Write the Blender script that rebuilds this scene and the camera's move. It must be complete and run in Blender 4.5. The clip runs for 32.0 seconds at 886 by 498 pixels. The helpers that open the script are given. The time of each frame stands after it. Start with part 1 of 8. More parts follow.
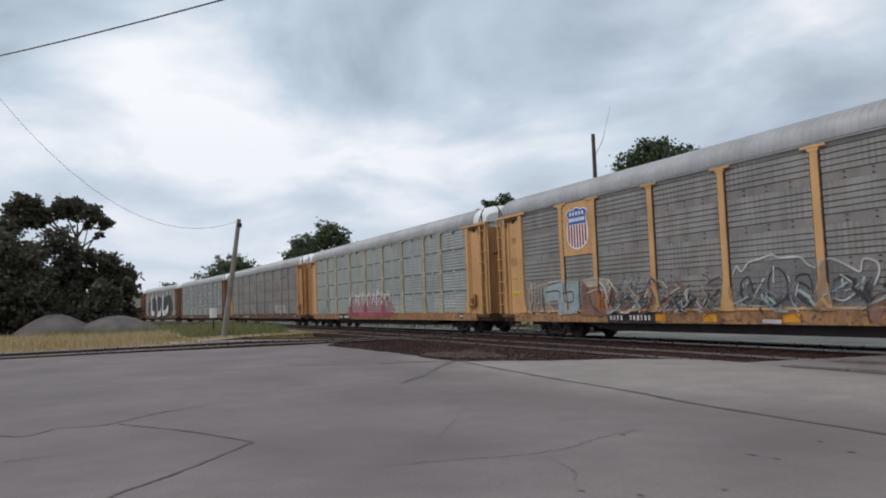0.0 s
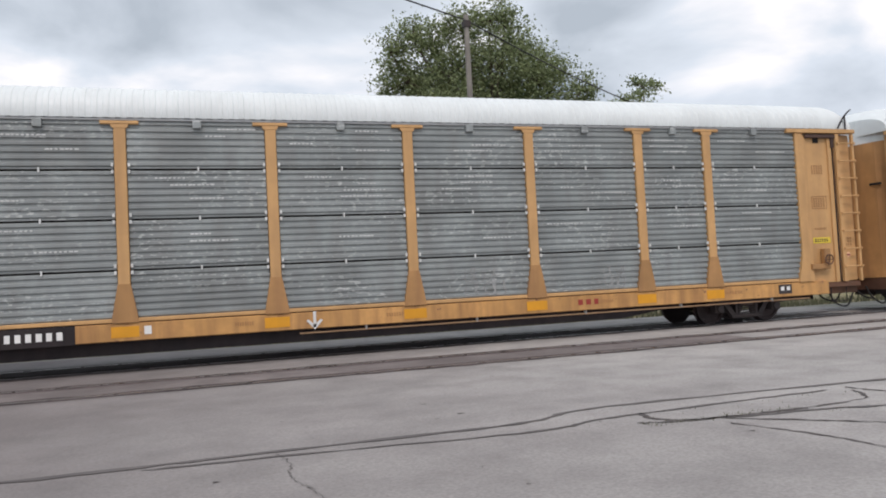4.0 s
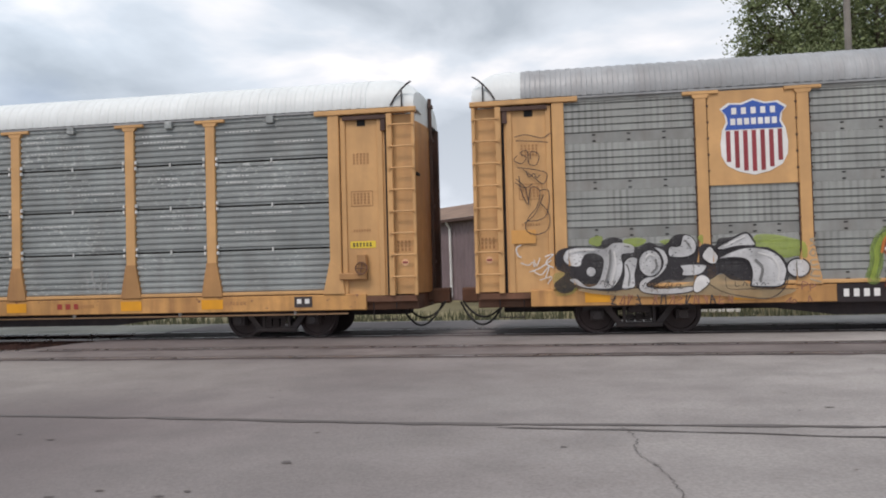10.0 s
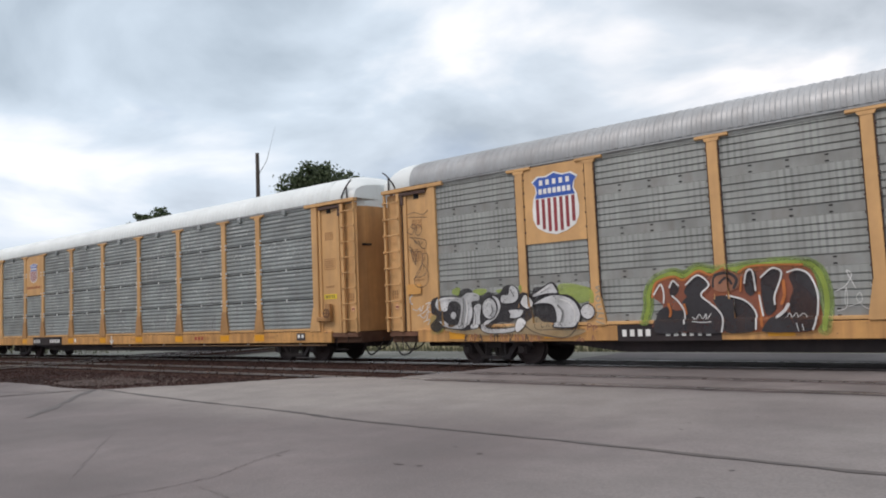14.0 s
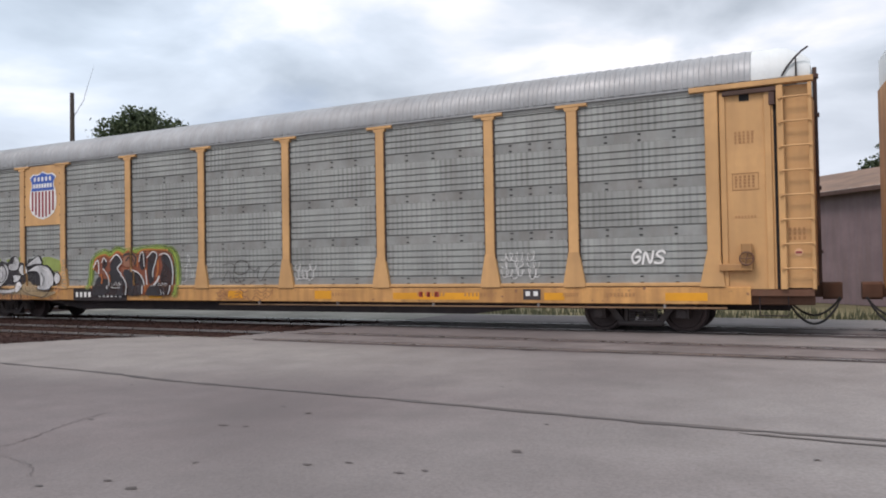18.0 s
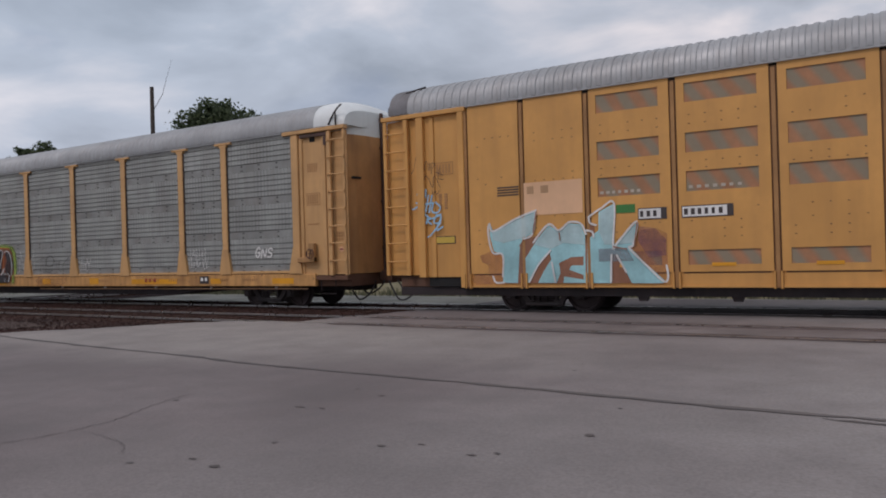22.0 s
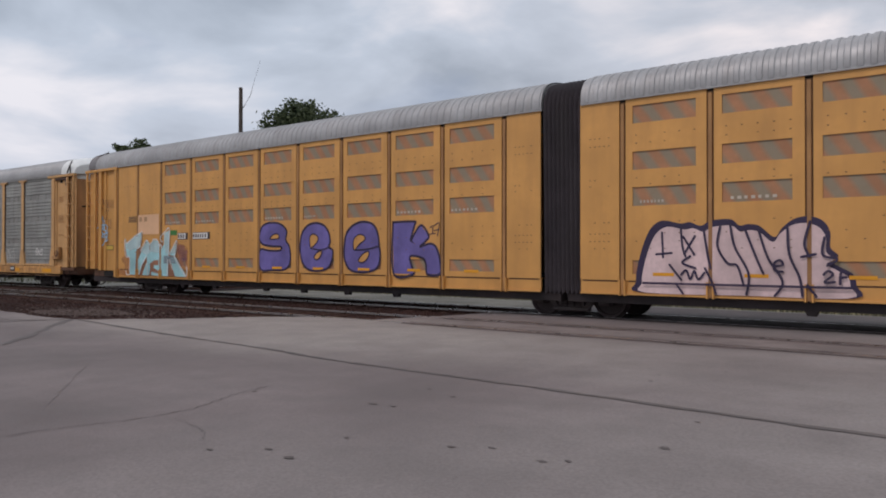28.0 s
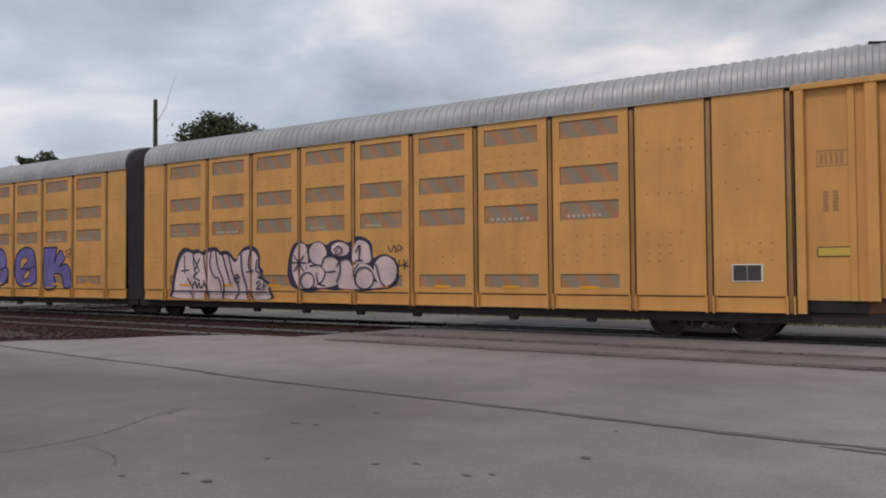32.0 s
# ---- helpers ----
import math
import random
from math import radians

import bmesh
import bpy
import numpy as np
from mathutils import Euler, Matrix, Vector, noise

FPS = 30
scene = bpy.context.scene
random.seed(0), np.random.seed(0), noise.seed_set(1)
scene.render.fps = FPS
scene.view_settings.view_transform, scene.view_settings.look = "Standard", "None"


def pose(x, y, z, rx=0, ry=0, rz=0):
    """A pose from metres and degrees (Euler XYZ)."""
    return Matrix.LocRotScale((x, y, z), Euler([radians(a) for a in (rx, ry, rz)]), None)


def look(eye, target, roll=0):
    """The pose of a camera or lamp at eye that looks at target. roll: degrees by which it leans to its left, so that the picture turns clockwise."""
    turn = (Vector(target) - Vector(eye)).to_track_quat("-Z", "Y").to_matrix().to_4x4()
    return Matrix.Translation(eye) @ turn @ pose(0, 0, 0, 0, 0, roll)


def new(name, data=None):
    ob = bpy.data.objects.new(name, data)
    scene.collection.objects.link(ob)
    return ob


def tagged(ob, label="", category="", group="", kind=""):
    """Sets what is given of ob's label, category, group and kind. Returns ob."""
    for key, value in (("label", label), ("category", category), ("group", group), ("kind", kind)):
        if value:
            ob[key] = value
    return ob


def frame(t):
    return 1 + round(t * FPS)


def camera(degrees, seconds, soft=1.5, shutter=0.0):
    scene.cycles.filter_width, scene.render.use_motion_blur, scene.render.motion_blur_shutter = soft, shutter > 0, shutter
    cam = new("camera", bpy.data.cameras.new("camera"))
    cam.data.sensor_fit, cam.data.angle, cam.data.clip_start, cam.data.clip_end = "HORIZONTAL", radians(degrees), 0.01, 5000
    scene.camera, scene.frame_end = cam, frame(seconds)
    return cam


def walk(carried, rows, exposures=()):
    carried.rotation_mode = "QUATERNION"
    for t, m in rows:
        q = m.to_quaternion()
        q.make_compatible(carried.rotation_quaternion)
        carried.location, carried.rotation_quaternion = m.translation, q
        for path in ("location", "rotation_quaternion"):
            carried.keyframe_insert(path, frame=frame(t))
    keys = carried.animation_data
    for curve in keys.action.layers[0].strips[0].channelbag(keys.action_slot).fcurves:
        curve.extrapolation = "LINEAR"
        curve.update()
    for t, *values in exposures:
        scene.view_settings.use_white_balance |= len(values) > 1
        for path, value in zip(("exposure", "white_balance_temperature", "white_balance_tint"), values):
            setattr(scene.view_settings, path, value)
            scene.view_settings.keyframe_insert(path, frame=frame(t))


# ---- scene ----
PATH = [  # seconds, yaw, pitch, roll
    (0, 64.5, 4.14, -2.03), (0.5, 68.96, 4.05, -0.27), (1, 63.68, 3.65, -0.63), (1.5, 60.37, 2.66, -0.73),
    (2, 52.66, 1.83, -1.48), (2.4, 34.67, 1.98, -1.03), (3, 3.83, 1.89, -1.86), (3.5, -17.59, 1.95, -2.85),
    (5.5, -12.58, 3.83, -2.55), (6, 1.83, 3.26, -1.07), (6.5, 4.51, 3.1, -0.4), (7, 3.83, 2.7, -0.73),
    (7.5, 4.19, 2.41, -0.23), (8, 3.24, 1.35, -0.74), (8.5, 4.58, 0.35, -0.64), (9, 6.08, -0.68, -0.44),
    (9.5, 7.74, 0.17, -1.39), (10, 8.76, 1.49, -1.5), (10.5, 9.48, 1.69, -2.05), (11, -5.31, 2.75, -0.6),
    (11.5, -16.38, 3.63, -1.06), (12, -24.03, 3.79, -1.35), (12.5, 4.41, 3.53, -3.54), (13, 24.32, 2.73, -2.3),
    (13.5, 32.61, 3.71, -2.35), (15.5, 48.63, 4.01, -1.6), (16, 46.69, 2.66, -1.53), (16.5, 41.52, 2.08, -2.13),
    (17, 32.73, 1.58, -2.22), (17.5, 28.37, 1.29, -3.18), (18, 26.28, 1.33, -0.98), (18.5, 25.8, 1.46, -0.76),
    (19, 27.97, 0.62, -2.11), (19.5, 31.72, 0.42, -0.77), (20, 31.72, 2.49, -2), (20.5, 31.16, 2.06, -2.73),
    (21, 31.3, 1.6, -1.51), (21.5, 31.52, 0.42, -0.73), (22, 31.65, 0.21, -1.67), (22.5, 34.52, 0.61, -1.4),
    (23, 38.99, 2.01, -1.63), (23.5, 41.51, 2.35, -1.06), (24, 40.02, 2.18, 0.03), (24.5, 37.95, 1.81, -0.85),
    (25, 37.28, 1.68, -1.39), (25.5, 37.4, 1.8, -0.9), (26, 36.38, 1.35, -0.71), (26.5, 36.39, 1.08, 0.3),
    (28.5, 37.6, 0.05, -0.19), (29, 37.05, -0.37, -0.9), (29.5, 36.93, -0.65, -0.83), (30, 36.68, -0.73, -1.09),
    (30.5, 36.52, -0.25, -0.98), (31, 36.1, 0.46, -0.79), (31.5, 36.2, 0.4, -0.77), (31.9, 36.05, 0.35, -0.8),
    (32, 31.55, 1.61, -0.42),
]
TRAIN = [(0, 0.00), (1, -3.29), (2, -6.38), (3, -9.34), (5.5, -17.33), (7, -22.22), (9, -28.65), (11, -35.01), (13, -41.42), (15.5, -49.55), (18, -57.42), (20, -63.68), (22, -70.01), (24, -76.40), (26, -82.81), (28.5, -90.78), (30, -95.65), (32, -102.11)]  # seconds, metres along the track
EXPOSURES = [(0, 0.27, 6720, 19), (1, 0.25, 6720, 19), (2, 0.22, 6720, 19), (3, 0.56, 6820, 21), (6, 0.56, 6820, 20), (8, 0.62, 6890, 21), (9, 0.60, 6920, 21), (12, 0.56, 6920, 20), (13, 0.56, 6920, 20), (16, 0.46, 6820, 20), (17, 0.4, 6820, 20),
             (18, 0.66, 6820, 22), (19, 0.6, 6820, 21), (20, 0.72, 6820, 21), (21, -0.08, 6720, 25), (22, -0.05, 6720, 25), (23, -0.06, 6720, 25), (24, 0.02, 6720, 25), (25, -0.16, 6720, 26), (26, -0.18, 6720, 27), (29, 0.26, 6920, 24), (30, 0.2, 6920, 24), (31, 0.48, 6920, 23), (32, 0.14, 6920, 23)]
CLOUD_SHIFT = (3.1, 1.7, 0.0)
CLOUD_MASSES = [(-31, 18, 11, 0.06), (-11, 18, 9, 0.05), (44, 13, 16, 0.05), (-76, 17, 22, 0.09), (-41, 20, 18, -0.11), (12, 15, 36, -0.10)]


def aim(t, yaw, pitch, roll):
    """The camera's pose from yaw to the left of +y, pitch up and lean, in degrees."""
    a, b = radians(yaw), radians(pitch)
    eye = Vector((0, 0, EYE))
    way = Vector((-math.sin(a) * math.cos(b), math.cos(a) * math.cos(b), math.sin(b)))
    return t, look(eye, eye + way * 10, roll)


EYE = 1.47
cam = camera(61.43, 32.0, soft=1.9)
walk(cam, [aim(*r) for r in PATH], EXPOSURES)

# ---------------------------------------------------------------- world, sun
world = bpy.data.worlds.new("overcast_sky")
scene.world = world
world.use_nodes = True
wt = world.node_tree
wt.nodes.clear()
W = lambda kind: wt.nodes.new("ShaderNode" + kind)
w_out, w_bg, w_sky, w_tc = W("OutputWorld"), W("Background"), W("TexSky"), W("TexCoord")
w_sky.sky_type, w_sky.sun_disc = "NISHITA", False
w_sky.sun_elevation, w_sky.sun_rotation = radians(52), radians(200)
w_map, w_n1, w_n2, w_r1, w_r2 = W("Mapping"), W("TexNoise"), W("TexNoise"), W("ValToRGB"), W("ValToRGB")
w_map.inputs["Location"].default_value = CLOUD_SHIFT
# the cloud sheet lies flat overhead: its lumps crowd together towards the horizon
w_den, w_px, w_py, w_flat = W("Math"), W("Math"), W("Math"), W("CombineXYZ")
w_den.operation, w_den.inputs[1].default_value = "ADD", 0.24
w_px.operation = w_py.operation = "DIVIDE"
w_n1.inputs["Scale"].default_value, w_n1.inputs["Detail"].default_value, w_n1.inputs["Roughness"].default_value = 1.55, 8, 0.50
w_n1.inputs["Distortion"].default_value = 0.35
w_n2.inputs["Scale"].default_value, w_n2.inputs["Detail"].default_value = 0.9, 5
w_r1.color_ramp.elements[0].position, w_r1.color_ramp.elements[1].position = 0.34, 0.66
w_r1.color_ramp.elements[0].color, w_r1.color_ramp.elements[1].color = (0.375, 0.466, 0.528, 1), (0.96, 1.0, 0.99, 1)
w_mid = w_r1.color_ramp.elements.new(0.5)
w_mid.color = (0.575, 0.69, 0.762, 1)
w_r2.color_ramp.elements[0].position, w_r2.color_ramp.elements[1].position = 0.60, 0.72
w_r2.color_ramp.elements[0].color, w_r2.color_ramp.elements[1].color = (1, 1, 1, 1), (0.45, 0.45, 0.45, 1)
# broad bright and dark cloud masses, each a direction (azimuth to the right of +y, elevation), sharpness and amount
w_sum = w_n1.outputs[0]
for az, el, sharp, amount in CLOUD_MASSES:
    a, b = radians(az), radians(el)
    w_dot, w_lobe, w_add = W("VectorMath"), W("MapRange"), W("Math")
    w_dot.operation = "DOT_PRODUCT"
    w_dot.inputs[1].default_value = (math.sin(a) * math.cos(b), math.cos(a) * math.cos(b), math.sin(b))
    wt.links.new(w_tc.outputs["Generated"], w_dot.inputs[0])
    w_lobe.interpolation_type = "SMOOTHERSTEP"
    w_lobe.inputs["From Min"].default_value, w_lobe.inputs["From Max"].default_value = math.cos(radians(sharp)), 1.0
    w_lobe.inputs["To Min"].default_value, w_lobe.inputs["To Max"].default_value = 0.0, amount
    wt.links.new(w_dot.outputs["Value"], w_lobe.inputs["Value"])
    wt.links.new(w_sum, w_add.inputs[0])
    wt.links.new(w_lobe.outputs[0], w_add.inputs[1])
    w_sum = w_add.outputs[0]
w_skyk, w_mix = W("MixRGB"), W("MixRGB")
# the cloud turns smooth and pale towards the horizon
w_xyz, w_low, w_pale = W("SeparateXYZ"), W("MapRange"), W("MixRGB")
w_low.inputs["From Min"].default_value, w_low.inputs["From Max"].default_value = 0.03, 0.27
w_low.inputs["To Min"].default_value, w_low.inputs["To Max"].default_value = 0.62, 0.0
w_pale.inputs[2].default_value = (0.66, 0.775, 0.86, 1)
# thinner, bluer cloud low over the far end of the train
w_bd, w_bl, w_blue = W("VectorMath"), W("MapRange"), W("MixRGB")
w_bd.operation = "DOT_PRODUCT"
w_bd.inputs[1].default_value = (-0.985, 0.09, 0.14)
w_bl.interpolation_type = "SMOOTHERSTEP"
w_bl.inputs["From Min"].default_value, w_bl.inputs["From Max"].default_value = math.cos(radians(78)), 1.0
w_bl.inputs["To Max"].default_value = 0.85
w_blue.blend_type, w_blue.inputs[2].default_value = "MULTIPLY", (0.925, 1.0, 1.05, 1)
w_skyk.blend_type, w_skyk.inputs[0].default_value, w_skyk.inputs[2].default_value = "MULTIPLY", 1.0, (0.10, 0.10, 0.10, 1)
for a, b in ((w_xyz.outputs[2], w_den.inputs[0]), (w_xyz.outputs[0], w_px.inputs[0]), (w_den.outputs[0], w_px.inputs[1]), (w_xyz.outputs[1], w_py.inputs[0]), (w_den.outputs[0], w_py.inputs[1]), (w_px.outputs[0], w_flat.inputs[0]), (w_py.outputs[0], w_flat.inputs[1]), (w_flat.outputs[0], w_map.inputs["Vector"]), (w_map.outputs[0], w_n1.inputs["Vector"]),
             (w_map.outputs[0], w_n2.inputs["Vector"]), (w_sum, w_r1.inputs[0]), (w_n2.outputs[0], w_r2.inputs[0]),
             (w_sky.outputs[0], w_skyk.inputs[1]), (w_skyk.outputs[0], w_mix.inputs[1]), (w_r1.outputs[0], w_blue.inputs[1]), (w_bl.outputs[0], w_blue.inputs[0]), (w_blue.outputs[0], w_pale.inputs[1]), (w_low.outputs[0], w_pale.inputs[0]), (w_pale.outputs[0], w_mix.inputs[2]),
             (w_tc.outputs["Generated"], w_xyz.inputs[0]), (w_xyz.outputs[2], w_low.inputs["Value"]),
             (w_tc.outputs["Generated"], w_bd.inputs[0]), (w_bd.outputs["Value"], w_bl.inputs["Value"]),
             (w_r2.outputs[0], w_mix.inputs[0]), (w_mix.outputs[0], w_bg.inputs[0]), (w_bg.outputs[0], w_out.inputs[0])):
    wt.links.new(a, b)
w_bg.inputs["Strength"].default_value = 0.80
sun = new("sun", bpy.data.lights.new("sun", "SUN"))
sun.data.energy, sun.data.angle, sun.data.color = 1.0, radians(14), (1.0, 0.96, 0.90)
sun.matrix_world = look((-14, -40, 55), (0, 0, 0))

# ---------------------------------------------------------------- materials


def material(name, base, rough=0.6, metal=0.0, mottle=0.15, grime=0.25, grime_colour=(0.10, 0.075, 0.055), size=1.0,
             streak=True, relief=0.0, relief_size=60.0, worn=None, worn_at=0.62, across=None, weave=None, bleach=None, fringe=None, grit=0.0, wear=0.0, mist=0.0, scuffs=None, gloss=0.5):
    """Paint, metal or stone with mottling, streaks of grime, fine relief and, where given, worn patches."""
    m = bpy.data.materials.new(name)
    m.use_nodes = True
    nt = m.node_tree
    N, link = nt.nodes, nt.links.new
    sh = N["Principled BSDF"]
    sh.inputs["Roughness"].default_value, sh.inputs["Metallic"].default_value = rough, metal
    sh.inputs["Specular IOR Level"].default_value = gloss
    tc, info = N.new("ShaderNodeTexCoord"), N.new("ShaderNodeObjectInfo")
    off = N.new("ShaderNodeVectorMath")
    off.operation = "MULTIPLY_ADD"
    comb = N.new("ShaderNodeCombineXYZ")
    for i in range(3):
        link(info.outputs["Random"], comb.inputs[i])
    off.inputs[1].default_value = (37, 23, 51)
    link(comb.outputs[0], off.inputs[0])
    link(tc.outputs["Object"], off.inputs[2])

    def noise_at(scale, stretch=(1, 1, 1), detail=5):
        mp, nz = N.new("ShaderNodeMapping"), N.new("ShaderNodeTexNoise")
        mp.inputs["Scale"].default_value = stretch
        nz.inputs["Scale"].default_value, nz.inputs["Detail"].default_value = scale, detail
        link(off.outputs[0], mp.inputs["Vector"])
        link(mp.outputs[0], nz.inputs["Vector"])
        return nz.outputs[0]

    def ramp(fac, a, b):
        r = N.new("ShaderNodeMapRange")
        r.inputs["From Min"].default_value, r.inputs["From Max"].default_value = a, b
        link(fac, r.inputs["Value"])
        return r.outputs[0]

    def mix(fac, a, b, kind="MIX"):
        x = N.new("ShaderNodeMixRGB")
        x.blend_type = kind
        for sock, v in zip(x.inputs, (fac, a, b)):
            if isinstance(v, bpy.types.NodeSocket):
                link(v, sock)
            else:
                sock.default_value = v if isinstance(v, float) else (*v, 1)
        return x.outputs[0]

    def scaled(fac, k):
        q = N.new("ShaderNodeMath")
        q.operation = "MULTIPLY"
        q.inputs[1].default_value = k
        link(fac, q.inputs[0])
        return q.outputs[0]

    dark = tuple(c * (1 - mottle * 1.6) for c in base)
    light = tuple(min(1, c * (1 + mottle)) for c in base)
    col = mix(ramp(noise_at(0.9 / size), 0.32, 0.68), dark, light)
    col = mix(scaled(ramp(noise_at(7.0 / size), 0.3, 0.7), 0.35), col, dark)
    if across:
        far_colour, x0, x1 = across
        sep, wob, add = N.new("ShaderNodeSeparateXYZ"), noise_at(0.22, (1, 1, 1), 4), N.new("ShaderNodeMath")
        add.operation, add.inputs[1].default_value = "MULTIPLY_ADD", 9.0
        link(tc.outputs["Object"], sep.inputs[0])
        link(wob, add.inputs[0])
        link(sep.outputs[0], add.inputs[2])
        tone = mix(ramp(noise_at(0.5, (0.35, 1.6, 1), 6), 0.3, 0.7), tuple(c * 0.84 for c in far_colour), tuple(c * 1.08 for c in far_colour))
        col = mix(ramp(add.outputs[0], x0 + 4.5, x1 + 4.5), col, tone)
    if fringe:
        tint, rate = fringe
        wv, mp = N.new("ShaderNodeTexWave"), N.new("ShaderNodeMapping")
        wv.bands_direction = "X"
        mp.inputs["Rotation"].default_value = (0, 0.6, 0)
        wv.inputs["Scale"].default_value, wv.inputs["Distortion"].default_value, wv.inputs["Detail Scale"].default_value = rate, 2.4, 0.6
        link(off.outputs[0], mp.inputs["Vector"])
        link(mp.outputs[0], wv.inputs["Vector"])
        col = mix(scaled(ramp(wv.outputs[1], 0.15, 0.85), 0.72), col, tint)
    if weave:
        wv = N.new("ShaderNodeTexWave")
        wv.bands_direction = "X"
        wv.inputs["Scale"].default_value, wv.inputs["Distortion"].default_value, wv.inputs["Detail"].default_value = weave, 0.5, 1.0
        link(tc.outputs["Object"], wv.inputs["Vector"])
        patch = N.new("ShaderNodeMath")
        patch.operation = "MULTIPLY"
        link(ramp(wv.outputs[1], 0.45, 0.9), patch.inputs[0])
        link(ramp(noise_at(1.6, (1, 1, 0.25), 3), 0.35, 0.65), patch.inputs[1])
        col = mix(scaled(patch.outputs[0], 0.58), col, tuple(c * 0.40 for c in base))
        col = mix(scaled(ramp(noise_at(8.0, (1, 1, 0.02), 2), 0.50, 0.64), 0.22), col, tuple(c * 0.55 for c in base))
    if bleach:
        pale, px, py, rx, ry = bleach
        mp, gr, ad, wob = N.new("ShaderNodeMapping"), N.new("ShaderNodeTexGradient"), N.new("ShaderNodeMath"), noise_at(0.45, (1, 1, 1), 6)
        gr.gradient_type = "SPHERICAL"
        mp.inputs["Location"].default_value, mp.inputs["Scale"].default_value = (-px / rx, -py / ry, 0), (1 / rx, 1 / ry, 0)
        link(tc.outputs["Object"], mp.inputs["Vector"])
        link(mp.outputs[0], gr.inputs["Vector"])
        ad.operation, ad.inputs[1].default_value = "MULTIPLY_ADD", 0.55
        link(wob, ad.inputs[0])
        link(gr.outputs["Fac"], ad.inputs[2])
        col = mix(ramp(ad.outputs[0], 0.44, 0.86), col, mix(ramp(noise_at(0.7, (0.4, 1.5, 1), 6), 0.3, 0.7), tuple(c * 0.86 for c in pale), pale))
    if grime:
        st = noise_at(3.2 / size, (1, 1, 0.14) if streak else (1, 1, 1), 6)
        col = mix(scaled(ramp(st, 0.42, 0.78), grime), col, grime_colour)
    if grit:
        col = mix(scaled(ramp(noise_at(38.0, (1, 1, 1), 3), 0.35, 0.70), grit), col, tuple(c * 0.55 for c in base))
    if worn:
        col = mix(ramp(noise_at(4.5 / size, detail=8), worn_at, worn_at + 0.05), col, worn)
    if scuffs:
        spots, patch, both = ramp(noise_at(7.0, (1.1, 1, 2.6), 6), 0.57, 0.63), ramp(noise_at(0.9, (0.6, 1, 1.7), 3), 0.46, 0.66), N.new("ShaderNodeMath")
        both.operation = "MULTIPLY"
        link(spots, both.inputs[0])
        link(patch, both.inputs[1])
        col = mix(scaled(both.outputs[0], 0.75), col, scuffs)
    link(col, sh.inputs["Base Color"])
    rr = N.new("ShaderNodeMapRange")
    rr.inputs["To Min"].default_value, rr.inputs["To Max"].default_value = max(0.05, rough - 0.12), min(1, rough + 0.15)
    link(noise_at(5.0 / size), rr.inputs["Value"])
    link(rr.outputs[0], sh.inputs["Roughness"])
    if relief:
        bp = N.new("ShaderNodeBump")
        bp.inputs["Strength"].default_value, bp.inputs["Distance"].default_value = 0.6, relief
        link(noise_at(relief_size, detail=4), bp.inputs["Height"])
        link(bp.outputs[0], sh.inputs["Normal"])
    if wear or mist:
        clear, mx = N.new("ShaderNodeBsdfTransparent"), N.new("ShaderNodeMixShader")
        chips = ramp(noise_at(16.0, (1, 1, 1.6), 8), 0.72 - 0.2 * wear, 0.88 - 0.2 * wear)
        thin = scaled(ramp(noise_at(1.6, (1, 1, 0.7), 4), 0.40, 0.70), wear * 0.75)
        if mist:
            chips, thin = scaled(ramp(noise_at(2.6, (1, 1, 1), 6), 0.25, 0.75), 0.5 * mist), scaled(ramp(noise_at(60.0, (1, 1, 1), 2), -1.0, 1.0), mist)
        both = N.new("ShaderNodeMath")
        both.operation, both.use_clamp = "ADD", True
        link(chips, both.inputs[0])
        link(thin, both.inputs[1])
        link(both.outputs[0], mx.inputs[0])
        link(sh.outputs[0], mx.inputs[1])
        link(clear.outputs[0], mx.inputs[2])
        link(mx.outputs[0], N["Material Output"].inputs[0])
    return m


def plain(name, base, rough=0.5, metal=0.0, **k):
    return material(name, base, rough, metal, mottle=0.10, grime=0.12, **k)


YELLOW = material("freight_yellow_paint", (0.625, 0.358, 0.150), 0.55, mottle=0.10, grime=0.30, grime_colour=(0.22, 0.12, 0.06), relief=0.004, relief_size=12)
OCHRE = material("ochre_side_paint", (0.645, 0.325, 0.090), 0.5, mottle=0.08, grime=0.26, grime_colour=(0.26, 0.13, 0.05), relief=0.004, relief_size=9)
POST_BROWN = material("brown_stained_post_paint", (0.40, 0.205, 0.075), 0.6, mottle=0.2, grime=0.6, grime_colour=(0.17, 0.075, 0.04))
# Dark ochre: groove shade is put into the colour; the rivets share it.
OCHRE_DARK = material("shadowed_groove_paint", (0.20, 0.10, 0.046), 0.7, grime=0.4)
ORANGE = plain("reflective_orange_sheet", (0.78, 0.345, 0.015), 0.4)
LEMON = plain("lemon_warning_decal", (0.75, 0.55, 0.05), 0.45)
BLACK = material("black_underframe_paint", (0.024, 0.017, 0.019), 0.75, mottle=0.3, grime=0.45, grime_colour=(0.055, 0.036, 0.034))
RUBBER = plain("black_rubber_hose", (0.016, 0.015, 0.016), 0.7)
BELLOWS = material("black_rubber_bellows", (0.042, 0.034, 0.040), 0.6, mottle=0.25, grime=0.4, grime_colour=(0.07, 0.06, 0.06))
WHEEL = material("dark_worn_wheel_steel", (0.062, 0.045, 0.045), 0.6, 0.35, mottle=0.3, grime=0.4, grime_colour=(0.08, 0.05, 0.045))
END_YELLOW = material("streaked_dull_yellow_paint", (0.56, 0.29, 0.11), 0.6, mottle=0.15, grime=0.5, grime_colour=(0.17, 0.08, 0.045))
